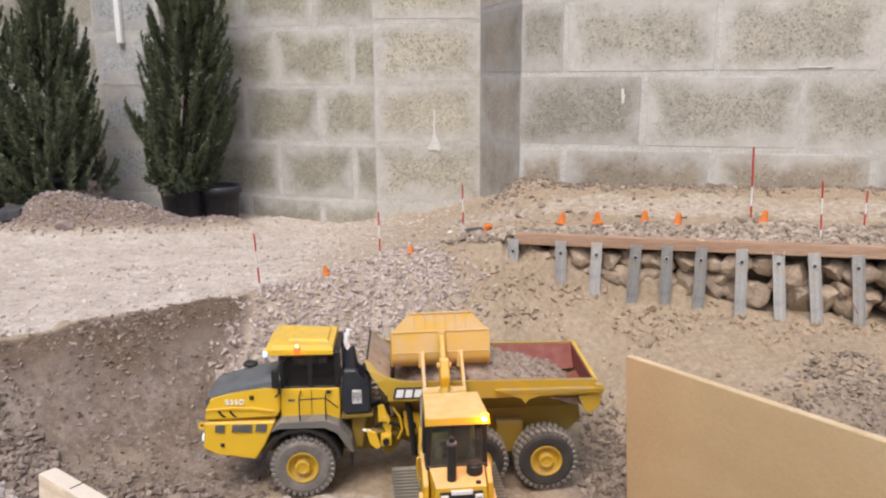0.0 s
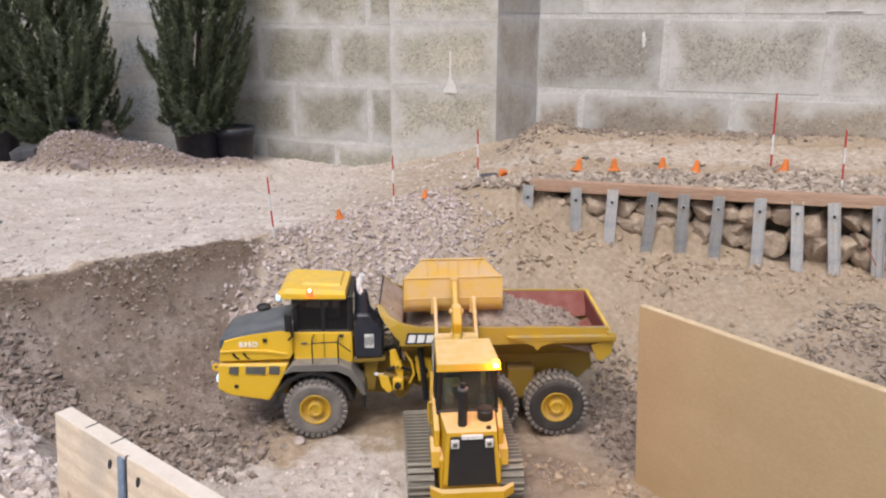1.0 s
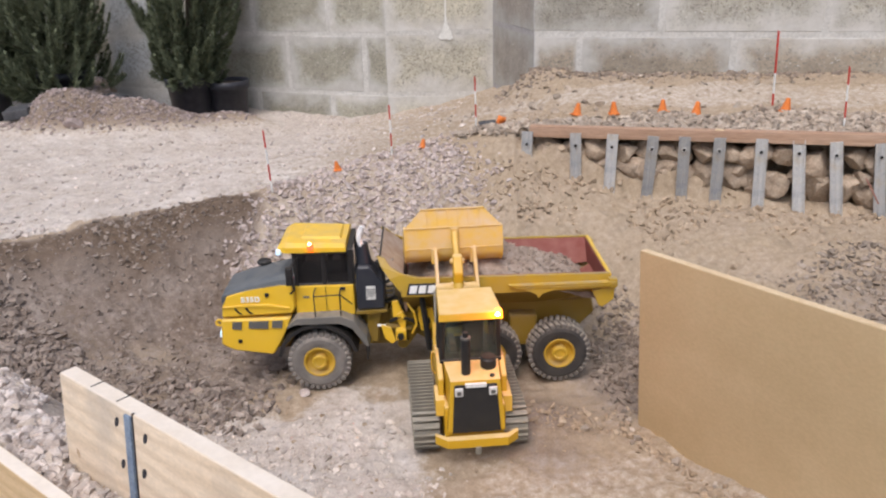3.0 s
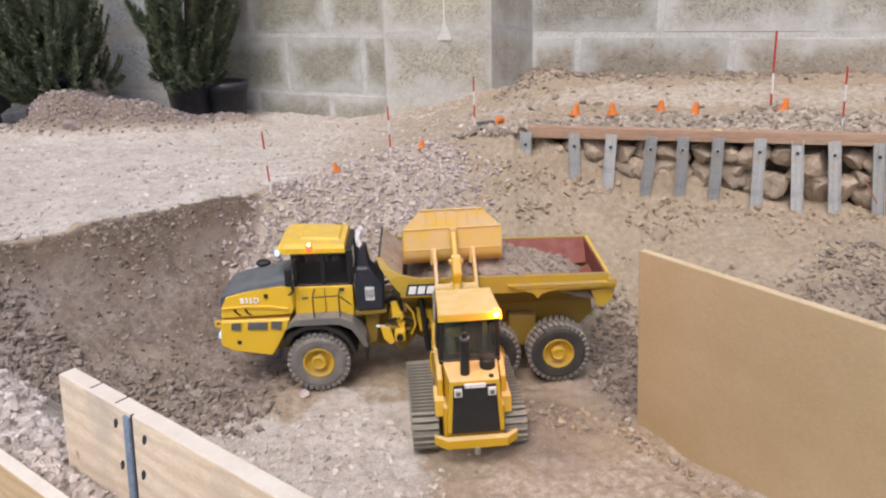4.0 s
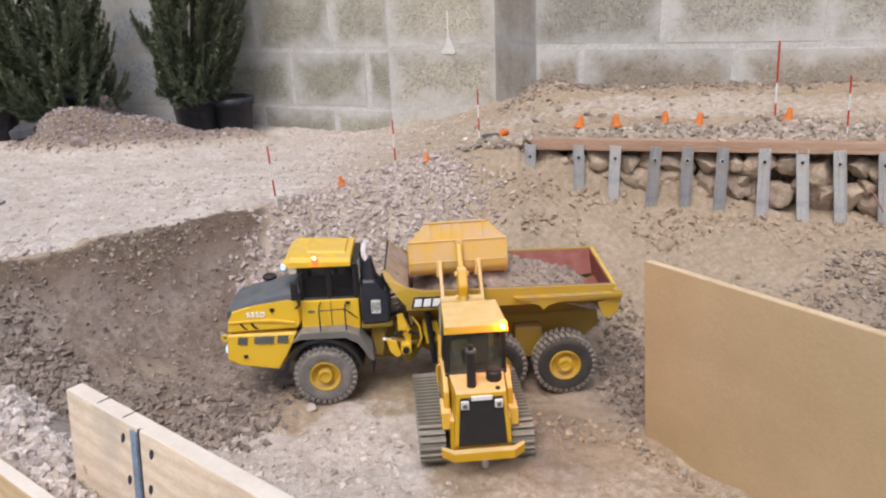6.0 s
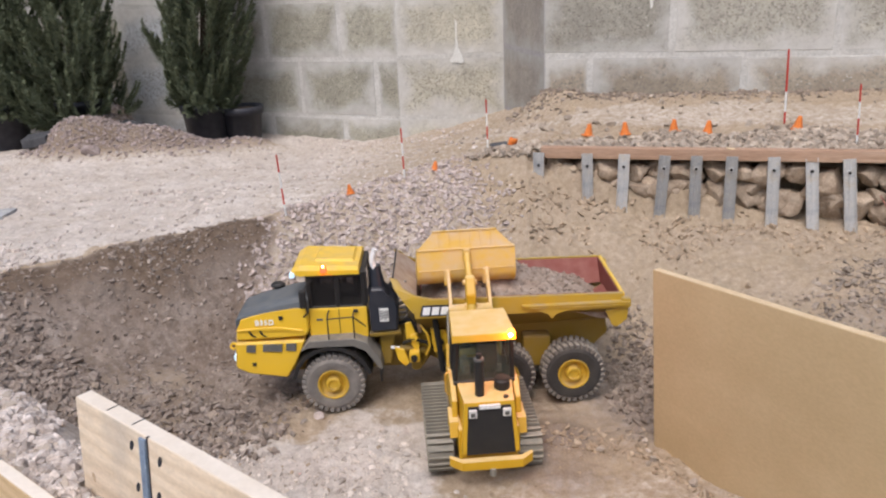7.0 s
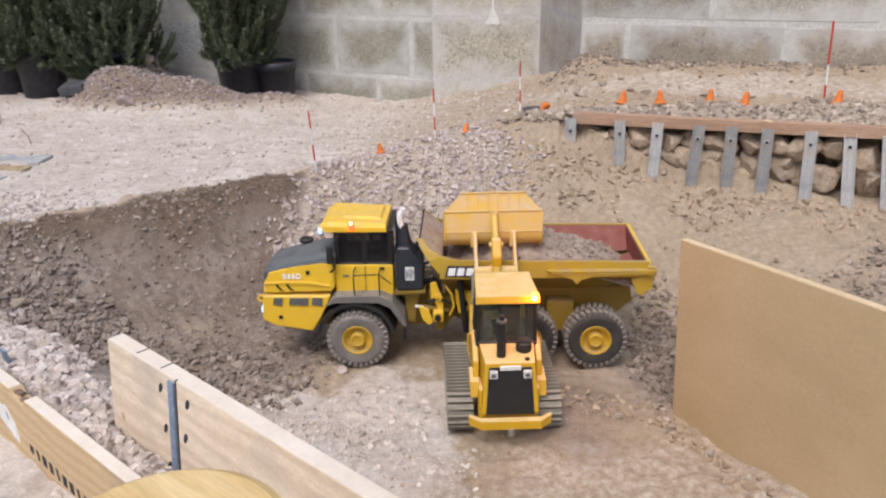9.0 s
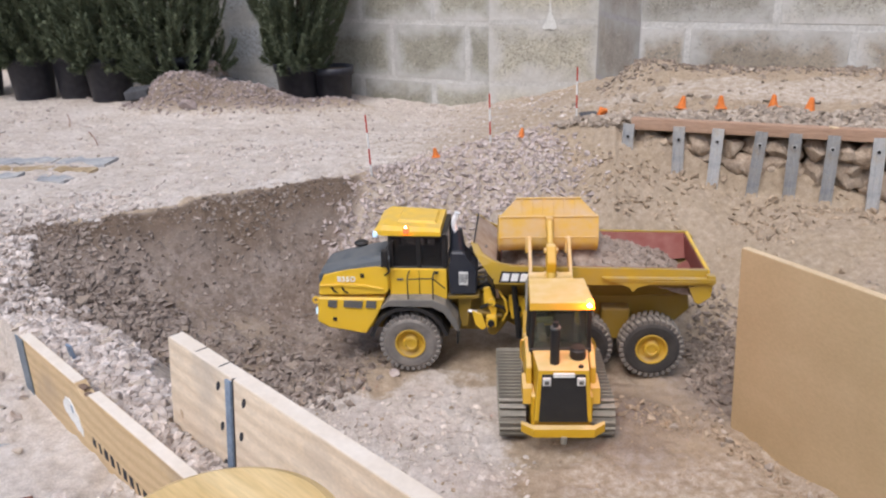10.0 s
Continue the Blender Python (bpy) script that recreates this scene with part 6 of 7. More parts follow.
for ob in loader.children:  # the body sits a little to the right of the tracks
    if ob.name.split(".")[0] not in ("track", "bucket", "lift_arm", "tilt_lever", "cross_tube"):
        ob.location.x += 0.006


# ---- retaining wall of posts and rail ----
rail_dir = Vector((RAIL_B[0] - RAIL_A[0], RAIL_B[1] - RAIL_A[1], 0)).normalized()
rail_ang = math.degrees(math.atan2(rail_dir.y, rail_dir.x))
retaining = thing("retaining_wall", "low retaining wall of grey steel posts under a stained timber rail", "retaining wall")
rail = part("rail", box(0.022, 1.27, 0.006, 0.030, 0.318, 0.345, 0.002), RAIL_WOOD, retaining, "brown stained timber rail", m=pose(RAIL_A[0], RAIL_A[1], -0.001, 0, -0.4, rail_ang))
tilts = random.Random(4)
for x, low, splay in ((0.163, 0.25, -2), (0.277, 0.20, 1), (0.360, 0.19, -1), (0.446, 0.15, -1), (0.522, 0.16, 0), (0.597, 0.15, 0), (0.687, 0.15, 1), (0.754, 0.15, 8), (0.829, 0.14, 9), (0.926, 0.11, 6), (0.995, 0.10, 5), (1.075, 0.10, 4), (1.16, 0.10, 4), (1.24, 0.10, 4)):
    h = 0.332 - low
    prof = [(q * 0.90, -w_) for q, w_ in ((-0.0145, -0.004), (-0.0145, 0.003), (-0.0125, 0.003), (-0.0125, -0.002), (-0.004, -0.002), (-0.003, -0.0005), (0.003, -0.0005), (0.004, -0.002), (0.0125, -0.002), (0.0125, 0.003), (0.0145, 0.003), (0.0145, -0.004))]
    b = bmesh.new()
    lo_ring = [b.verts.new((p[0], p[1], 0)) for p in prof]
    hi_ring = [b.verts.new((p[0], p[1], h)) for p in prof]
    for k in range(len(prof)):
        k2 = (k + 1) % len(prof)
        b.faces.new((lo_ring[k], lo_ring[k2], hi_ring[k2], hi_ring[k]))
    b.faces.new(hi_ring)
    b.faces.new(lo_ring[::-1])
    y = float(rail_y(x))
    tip, sway = tilts.uniform(-2, 1), tilts.uniform(-1.5, 2.5) - splay
    po = part("post", b, GALV, retaining, "galvanised steel channel post", m=pose(x + 0.004 + h * math.tan(math.radians(splay)), y - 0.004, low, tip, sway, rail_ang))
    part("bolt", rod((0, -0.0035, h - 0.030), (0, 0.0030, h - 0.030), 0.0035, None, 10), BLACK, po)
    part("bolt_washer", rod((0, -0.0010, h - 0.030), (0, 0.0026, h - 0.030), 0.0055, None, 12), GALV, po)


def boulder_mesh(name, a, b_, c, seed, mat, m):
    """One small broken stone of half-sizes a, b_, c."""
    rng = random.Random(seed)
    b = bmesh.new()
    bmesh.ops.create_icosphere(b, subdivisions=3, radius=1.0)
    cuts = [(Vector((rng.gauss(0, 1), rng.gauss(0, 1), rng.gauss(0, 1))).normalized(), rng.uniform(0.5, 0.8)) for _ in range(10)]
    for v in b.verts:
        p = v.co.copy()
        for d, k in cuts:
            t = p.dot(d) - k
            if t > 0:
                p -= d * t * 0.95
        p *= 1.2 + 0.08 * noise.noise(p * 4 + Vector((seed, 0, 0)))
        v.co = (p.x * a, p.y * b_, p.z * c)
    return part(name, b, mat, m=m)


def boulder(x, y, z, s, seed, sq=(1, 0.8, 0.8)):
    """A rounded field stone."""
    b = bmesh.new()
    bmesh.ops.create_icosphere(b, subdivisions=4, radius=1.0)
    rng = random.Random(seed)
    cuts = [(Vector((rng.gauss(0, 1), rng.gauss(0, 1), rng.gauss(0, 1))).normalized(), rng.uniform(0.42, 0.80)) for _ in range(9)]
    for v in b.verts:
        p = v.co.copy()
        for d, k in cuts:
            t = p.dot(d) - k
            if t > 0:
                p -= d * t * 0.94
        p *= 1.28
        p *= 1 + 0.09 * noise.noise(p * 2.5 + Vector((seed, 0, 0))) + 0.05 * noise.noise(p * 6 + Vector((0, seed, 0))) + 0.02 * noise.noise(p * 17 + Vector((0, 0, seed)))
        v.co = (p.x * s * sq[0], p.y * s * sq[1], p.z * s * sq[2])
    ob = part("boulder", b, BOULDER, smooth=True, m=pose(x, y, z, rng.uniform(-15, 15), rng.uniform(-15, 15), rng.uniform(0, 360) if sq[0] == sq[1] else rail_ang))
    return tagged(ob, "tan field stone packed behind the steel posts", "boulder", "stones behind the posts")


bx = 0.215
rb = random.Random(12)
k = 0
while bx < 1.30:
    s = rb.uniform(0.030, 0.047)
    zb = float(np.interp(bx, [0.2, 0.3, 0.45, 0.95, 1.4], [0.262, 0.235, 0.195, 0.170, 0.15]))
    q = rb.uniform(0.65, 0.9)
    z = 0.313 - s * q * rb.uniform(0.95, 1.2)
    boulder(bx, float(rail_y(bx)) + 0.010 + s * 1.02, z, s, 100 + k, (1.0, 0.8, q))
    room = z - s * q - zb
    if room > 0.010:
        s2 = min(0.042, max(0.024, room * rb.uniform(0.7, 0.95)))
        boulder(bx + rb.uniform(-0.02, 0.02), float(rail_y(bx)) + 0.012 + s2 * 1.02, zb + 0.018 + s2 * 0.5, s2, 300 + k, (1.1, 0.85, rb.uniform(0.8, 1.0)))
    if room > 0.05:
        s3 = 0.02
        boulder(bx + rb.uniform(0.02, 0.04), float(rail_y(bx)) + 0.012 + s3 * 0.9, zb + room * 0.75, s3, 500 + k, (1.1, 0.85, rb.uniform(0.8, 1.0)))
    bx += s * rb.uniform(1.6, 1.85)
    k += 1


# ---- ranging poles and cones ----
def ranging_pole(x, y, z, h, lean=(0, 0), bands="wrwr", r=0.0019):
    """A pole of equal bands from its foot up: w white, r red."""
    ob = thing("ranging_pole", "thin red and white banded marker pole stuck in the ground", "marker pole", "poles along the road", m=pose(x, y, z - 0.01, lean[0], lean[1], 0))
    step_ = (h + 0.01) / len(bands)
    for k, c in enumerate(bands):
        part("band", rod((0, 0, k * step_), (0, 0, (k + 1) * step_), r, None, 10), RED if c == "r" else WHITE, ob, "red band" if c == "r" else "white band")
    part("tip", rod((0, 0, h + 0.01), (0, 0, h + 0.013), r * 0.9, None, 8, r * 0.3), RED, ob)
    return ob


def gz(x, y):
    return float(surface_z(np.array([x]), np.array([y]))[0])


for x, y, h, lean, bands, r in ((-0.420, 1.690, 0.140, (0, -3), "wrwr", 0.0019), (-0.166, 1.885, 0.122, (0, -1), "wrwr", 0.0019), (0.041, 2.090, 0.130, (0, -1), "wrwr", 0.0020), (0.785, 2.000, 0.190, (0, -2), "rwrr", 0.0025), (0.885, 1.815, 0.140, (0, -3), "wrwr", 0.0021), (1.01, 1.87, 0.10, (0, 0), "wrwr", 0.0020)):
    ranging_pole(x, y, gz(x, y), h, lean, bands, r)


def cone(x, y, s, lean, lift=0.0):
    ob = thing("traffic_cone", "tiny orange traffic cone standing among stones", "traffic cone", "cones along the crest", m=pose(x, y, gz(x, y) - 0.002 + lift, *lean))
    part("cone_body", lathe([(0.0, 0.001), (0.0115 * s, 0.002), (0.0085 * s, 0.012 * s), (0.0042 * s, 0.030 * s), (0.0030 * s, 0.0305 * s), (0.0, 0.030 * s)], 20), ORANGE, ob)
    part("cone_base", box(-0.013 * s, 0.013 * s, -0.013 * s, 0.013 * s, 0, 0.0028 * s, 0.0008), ORANGE, ob)
    return ob


for x, y, s, lean, lift in ((-0.288, 1.800, 0.78, (4, -8, 5), 0.0), (-0.094, 1.925, 0.82, (-8, 14, 30), 0.0), (0.108, 2.10, 0.95, (62, 25, 10), 0.006), (0.303, 2.05, 1.10, (0, 8, 20), 0.002), (0.398, 2.045, 1.10, (0, -3, 0), 0.002), (0.520, 2.035, 1.10, (0, 0, 40), 0.007), (0.592, 1.985, 1.20, (0, 6, 10), 0.005), (0.800, 1.955, 1.22, (0, 8, 0), 0.005)):
    cone(x, y, s * 0.95, lean, lift)


# ---- boards ----
def board(name, label, a, b, z0, z1, thick, face, edge, category="board", z1b=None, lean=0.0, cut=0.0):
    """A standing board from plan point a to b; its near face lies on the line."""
    a, b = Vector((*a, 0)), Vector((*b, 0))
    run = (b - a).length
    m = Matrix.Translation(a) @ Matrix.Rotation(math.atan2(b.y - a.y, b.x - a.x), 4, "Z")
    z1b = z1 if z1b is None else z1b
    ob = thing(name, label, category, m=m)
    bm = loft([[(cut, lean, z0), (cut, thick + lean, z0), (0, thick, z1 - 0.0005), (0, 0, z1 - 0.0005)], [(run, lean, z0), (run, thick + lean, z0), (run, thick, z1b - 0.0005), (run, 0, z1b - 0.0005)]])
    part("panel", bm, face, ob)
    e0, e1 = 0.0006, thick - 0.0006
    t = loft([[(0.0008, e0, z1 - 0.001), (0.0008, e1, z1 - 0.001), (0.0008, e1 - 0.0006, z1 + 0.0006), (0.0008, e0 + 0.0006, z1 + 0.0006)], [(run - 0.0008, e0, z1b - 0.001), (run - 0.0008, e1, z1b - 0.001), (run - 0.0008, e1 - 0.0006, z1b + 0.0006), (run - 0.0008, e0 + 0.0006, z1b + 0.0006)]])
    part("sawn_edge", t, edge, ob, "pale sawn top edge")
    return ob, run


ply, _ = board("plywood_board", "upright plain plywood sheet standing on edge in the pit", (0.294, 1.128), (0.680, 0.458), -0.06, 0.309, 0.013, PLY, PLY_EDGE, z1b=0.375, lean=0.024)

plank, plank_len = board("plank", "upright pine plank with a blue-grey metal strip and screw holes", (-0.434, 0.757), (0.10, 0.371), 0.02, 0.305, 0.020, PINE, PINE_END, lean=-0.034, cut=0.019)
def on_plank(s_, z_, out=0.0):
    return pose(s_, -0.034 * (0.305 - z_) / 0.285 - out, z_, -6.8, -2.8, 0)


part("metal_strip", box(-0.0055, 0.0055, -0.003, 0.001, -0.165, 0.0, 0.001), BLUE_STEEL, plank, "blue-grey metal joining strip", m=on_plank(0.1415, 0.302))
part("joint_gap", box(-0.001, 0.001, -0.0008, 0.0206, -0.18, 0.0), INK, plank, "dark gap between two planks", m=on_plank(0.149, 0.306))
for s_, z_ in ((0.118, 0.286), (0.1715, 0.286), (0.1265, 0.240), (0.1665, 0.244), (0.133, 0.196), (0.174, 0.196)):
    part("screw_hole", lathe([(0.0, 0.0), (0.0045, 0.0), (0.005, 0.0006), (0.0, 0.0012)], 12, m=pose(0, 0.0002, 0, 90, 0, 0)), INK, plank, "dark screw hole", m=on_plank(s_, z_) @ Matrix.Rotation(math.radians(24), 4, "Y") @ Matrix.Diagonal((0.72, 1, 1.35, 1)))
KNOT = material("brown_knot", ((0.42, 0.29, 0.18), (0.56, 0.43, 0.30)), scale=120, rough=0.8, bump=0.1, dist=0.0004)
for s_, z_, w_, h_, a_ in ((0.030, 0.215, 0.004, 0.006, -20), (0.080, 0.190, 0.003, 0.007, 35), (0.225, 0.205, 0.006, 0.004, 10), (0.330, 0.235, 0.008, 0.004, 0), (0.290, 0.165, 0.005, 0.004, 0)):
    part("knot", lathe([(0.0, 0.0), (0.9, 0.0), (1.0, 0.0003), (0.0, 0.0005)], 14, m=pose(0, 0.0002, 0, 90, 0, 0) @ Matrix.Diagonal((w_, h_, 1, 1))), KNOT, plank, "small brown knot", m=on_plank(s_, z_) @ Matrix.Rotation(math.radians(a_), 4, "Y"))
for s_ in (0.060, 0.112):
    part("scratch", box(s_, s_ + 0.0016, 0.004, 0.0195, 0.3052, 0.3060), INK, plank)

SPLINTER = material("brown_splinter", ((0.13, 0.085, 0.06), (0.24, 0.165, 0.125)), scale=90, rough=0.95, bump=0.4, dist=0.001)
low_board = thing("low_board", "low timber board with a chipped edge and dark stencilled bars", "board", m=Matrix.Translation((-0.735, 0.870, 0)) @ Matrix.Rotation(math.atan2(-0.359, 0.507), 4, "Z"))
low_len = math.hypot(0.507, 0.359)
part("panel", prism([(0, 0.10), (low_len, 0.10), (low_len, 0.2294), (0.238, 0.2294), (0.234, 0.2225), (0.222, 0.2190), (0.210, 0.2215), (0.200, 0.2260), (0.196, 0.2294), (0, 0.2294)], 0.0, 0.016), LOW_PINE, low_board)
for s0, s1 in ((0.0008, 0.195), (0.239, low_len - 0.0008)):
    part("sawn_edge", loft([[(s_, 0.0006, 0.229), (s_, 0.0154, 0.229), (s_, 0.0148, 0.2306), (s_, 0.0012, 0.2306)] for s_ in (s0, s1)]), PINE_END, low_board, "pale sawn top edge")
for s0, s1, z_ in ((0.198, 0.214, 0.2245), (0.216, 0.234, 0.2200)):
    part("splinter", loft([[(s0, 0.003, z_), (s0 + 0.002, 0.013, z_ + 0.001), (s0 + 0.003, 0.010, z_ + 0.0035), (s0 + 0.001, 0.004, z_ + 0.003)], [(s1, 0.005, z_), (s1 - 0.003, 0.0150, z_ - 0.001), (s1 - 0.002, 0.011, z_ + 0.0025), (s1 - 0.001, 0.006, z_ + 0.002)]]), SPLINTER, low_board, "brown bark left in the chipped edge")
part("paint_blot", prism([(0.139, 0.176), (0.142, 0.184), (0.148, 0.187), (0.153, 0.194), (0.160, 0.193), (0.166, 0.197), (0.176, 0.190), (0.181, 0.182), (0.189, 0.178), (0.192, 0.166), (0.196, 0.158), (0.193, 0.149), (0.185, 0.153), (0.178, 0.152), (0.170, 0.159), (0.159, 0.160), (0.150, 0.166), (0.143, 0.167)], -0.0010, 0.0003), WHITE, low_board, "white paint blot with a drip")
part("blot_hole", prism([(0.168, 0.186), (0.172, 0.190), (0.175, 0.183), (0.174, 0.176), (0.170, 0.178)], -0.0014, -0.0006), BLUE_STEEL, low_board, "bare spot within the paint blot")
for k_, (w_, h_, tilt_) in enumerate(((0.0088, 0.0062, 14), (0.0050, 0.0075, -4), (0.010, 0.0075, 10), (0.0085, 0.0080, 4), (0.0042, 0.0085, -6), (0.0090, 0.0080, 6), (0.0095, 0.0078, 2), (0.0045, 0.0080, -8), (0.0085, 0.0080, 8))):
    part("stencil_stroke", box(-w_ / 2, w_ / 2, -0.0006, 0.0004, -h_, h_), INK, low_board, "dark stroke of worn stencilling", m=pose(0.229 + 0.0172 * k_, 0, 0.1565 - 0.0012 * k_, 0, tilt_, 0))
part("end_strip", box(-0.012, 0.016, -0.0026, -0.0002, 0.10, 0.2295, 0.0006, seg=1), DULL_STEEL, low_board, "blue-grey metal end strip")

wood_round = tagged(part("wooden_post", lathe([(0.0, 0.0), (0.076, 0.0), (0.079, 0.01), (0.079, 0.402), (0.077, 0.408), (0.070, 0.412), (0.0, 0.414)], 64, m=pose(0, 0, 0)), OAK, m=pose(-0.156, 0.316, 0.0, 0, 0, -35), smooth=False), "round varnished wooden post with a domed top", "post")


# ---- potted conifers ----
def nursery_pot(x, y, z, r, h, seed):
    ob = thing("plant_pot", "black plastic nursery pot holding a conifer", "plant pot", "pots along the wall", m=pose(x, y, z))
    part("pot_wall", lathe([(0.0, 0.0), (r * 0.80, 0.0), (r * 0.82, 0.004), (r * 0.965, h * 0.80), (r * 1.04, h * 0.805), (r * 1.06, h), (r * 1.01, h), (r * 0.95, h * 0.82), (r * 0.78, 0.01), (0.0, 0.01)], 36), POT, ob, smooth=True)
    part("compost", lathe([(r * 0.97, h * 0.90), (r * 0.6, h * 0.93), (0.0, h * 0.95)], 24), COMPOST, ob)
    return ob


def conifer(x, y, z, h, r, seed, lean=0.0, low=0.0, branches=380, stray=None):
    """An upright conifer: a trunk with many rising limbs, each a plume of short needles."""
    rng = np.random.default_rng(seed)
    ob = thing("conifer", "dark green dense upright conifer in a black pot", "conifer tree", "conifers along the wall", m=pose(x, y, z, 0, lean, 0))
    bm = rod((0, 0, 0), (0, 0, h * 0.9), 0.014, None, 10, 0.004)
    V, F = [], []
    for k in range(branches):
        t = (k + rng.random()) / branches  # height of the plume's tip within the crown
        a = k * 2.39996 + rng.normal(0, 0.25)
        env = r * np.interp(t, [0, 0.08, 0.22, 0.45, 0.72, 0.9, 1.0], [0.70, 0.86, 1.0, 0.97, 0.70, 0.36, 0.06])
        env *= 1 + 0.13 * math.sin(3 * a + seed * 1.7 + 6 * t) + rng.normal(0, 0.07)
        deep = rng.random() < 0.35
        if deep:
            env *= rng.uniform(0.35, 0.75)
        tip = np.array([env * math.cos(a), env * math.sin(a), low + (h - low) * t + rng.normal(0, 0.015)])
        if stray and k % 48 == 5:  # one limb that sticks out
            tip = np.array([stray[0], 0.0, stray[1]]) + rng.normal(0, 0.022, 3)
        L = rng.uniform(0.13, 0.22) * (1.0 if t > 0.1 else 0.7)
        root = np.array([tip[0] * 0.38, tip[1] * 0.38, max(low * 0.5, tip[2] - L)])
        mid = (root + tip) / 2 + np.array([tip[0] * 0.16, tip[1] * 0.16, -0.25 * L * rng.random()])
        if k % 12 == 0 and root[2] > 0:
            bm = rod(tuple(root * (0.1, 0.1, 1)), tuple(mid), 0.0035, bm, 5, 0.0015)
        n = 130
        u = rng.random(n) ** 0.75
        p0 = ((1 - u) ** 2)[:, None] * root + (2 * u * (1 - u))[:, None] * mid + (u ** 2)[:, None] * tip
        d = (2 * (1 - u))[:, None] * (mid - root) + (2 * u)[:, None] * (tip - mid)
        d /= np.linalg.norm(d, axis=1)[:, None]
        side = np.cross(d, rng.normal(size=(n, 3)))
        side /= np.linalg.norm(side, axis=1)[:, None]
        spread = 0.030 * (1.15 - u) + 0.006
        ll = (spread * rng.uniform(0.6, 1.25, n))[:, None]
        e = p0 + d * ll * 0.95 + side * ll * 0.75
        w = np.cross(side, d) * 0.0030
        base = len(V) * 4 * n
        V.append(np.stack([p0 - w, p0 + w, e + w * 0.35, e - w * 0.35], 1).reshape(-1, 3))
        F.append(np.arange(4 * n).reshape(-1, 4) + base)
    part("trunk", bm, BARK, ob)
    raw("crown", np.concatenate(V).tolist(), np.concatenate(F).tolist(), NEEDLES, ob, "feathery dark green needle crown")
    return ob


POTS = ((-1.085, 3.09, 0.090, 0.175, 1.08, 0.168, 0), (-0.955, 3.14, 0.085, 0.165, 0.0, 0.0, 0), (-1.605, 3.10, 0.095, 0.175, 0.80, 0.225, 1), (-1.93, 3.11, 0.10, 0.205, 0.93, 0.20, 2), (-2.14, 3.20, 0.100, 0.215, 0.95, 0.21, 3), (-2.34, 3.17, 0.100, 0.21, 0.92, 0.20, 4), (-2.62, 3.20, 0.095, 0.18, 0.95, 0.22, 5))
for x, y, r, h, th, tr_, sd in POTS:
    z = gz(x, y) - 0.012
    nursery_pot(x, y, z, r, h, sd)
    if th:
        conifer(x, y, z + h * 0.92, th, tr_, 40 + sd, lean=(7, 2, 1, 0, -2, 1)[sd], low=(0.0, -0.15, -0.03, 0.0, -0.02, 0.0)[sd], stray=(-0.205, 0.27) if sd == 0 else None)


# ---- loose pieces on the road ----
slab_a = tagged(part("slab", box(-0.045, 0.045, -0.05, 0.05, 0, 0.035, 0.004), DARK_SLAB, m=pose(-1.655, 2.86, gz(-1.655, 2.86) - 0.004, 4, -6, 12)), "dark grey slab lying against the gravel heap", "slab")
slab_b = tagged(part("slab", box(-0.05, 0.05, -0.03, 0.03, 0, 0.03, 0.004), DARK_SLAB, m=pose(-1.375, 3.03, gz(-1.375, 3.03) - 0.002, 0, 8, -10)), "dark grey slab half buried in the gravel heap", "slab")
def slate_strip(x, y, w, d, a, mat, label, seed):
    """A thin split slab with an uneven outline, bedded in the dust."""
    rng = random.Random(seed)
    ring = []
    for k in range(10):
        ring.append((-w / 2 + w * k / 9, -d / 2 + rng.uniform(-0.2, 0.2) * d))
    for k in range(10):
        ring.append((w / 2 - w * k / 9 + rng.uniform(-0.004, 0.004), d / 2 + rng.uniform(-0.2, 0.2) * d))
    bm = bmesh.new()
    low = [bm.verts.new((px, py, 0)) for px, py in ring]
    top = [bm.verts.new((px, py, 0.018 + rng.uniform(-0.002, 0.002))) for px, py in ring]
    for k in range(20):
        bm.faces.new((low[k], low[(k + 1) % 20], top[(k + 1) % 20], top[k]))
    bm.faces.new(low[::-1])
    bm.faces.new(top)
    bmesh.ops.triangulate(bm, faces=bm.faces)
    return tagged(part("slate_strip", bm, mat, m=pose(x, y, gz(x, y) - 0.0145, 2, -2, a)), label, "slate", "slate strips")


for k, (x, y, w, d, a) in enumerate(((-1.52, 1.955, 0.21, 0.055, 3), (-1.315, 1.945, 0.17, 0.06, -4), (-1.47, 1.765, 0.15, 0.05, 6), (-1.305, 1.765, 0.13, 0.045, -5), (-1.62, 1.82, 0.06, 0.10, 15), (-1.66, 1.95, 0.12, 0.06, 8))):
    slate_strip(x, y, w, d, a, SLATE, "blue-grey slate strip lying flat in the road dust", 70 + k)
for k, (x, y, w, d, a) in enumerate(((-1.47, 1.868, 0.20, 0.045, 2), (-1.30, 1.862, 0.13, 0.04, -6))):
    slate_strip(x, y, w, d, a, OCHRE, "ochre-brown stone strip between grey slates", 90 + k)
for p in (((-1.79, 2.62), (-1.75, 2.52), 0.05), ((-1.50, 2.30), (-1.44, 2.20), 0.045), ((-1.85, 2.33), (-1.83, 2.25), 0.05)):
    (xa, ya), (xb, yb_), hh = p
    tagged(part("twig", tube([(xa - 0.03, ya, gz(xa, ya) + hh * 0.6), ((xa + xb) / 2 - 0.012, (ya + yb_) / 2 + 0.004, gz(xa, ya) + hh * 0.35), (xb, yb_, gz(xb, yb_))], 0.0015, None, 6), TWIG), "thin dry reddish twig stuck in the dust", "twig", "twigs on the road")
wire = tagged(part("wire_stub", tube([(0.903, 1.712, 0.254), (0.920, 1.706, 0.224), (0.934, 1.702, 0.198)], 0.0017, None, 6), RUSTY), "thin rusty red wire hanging before the stones", "wire")

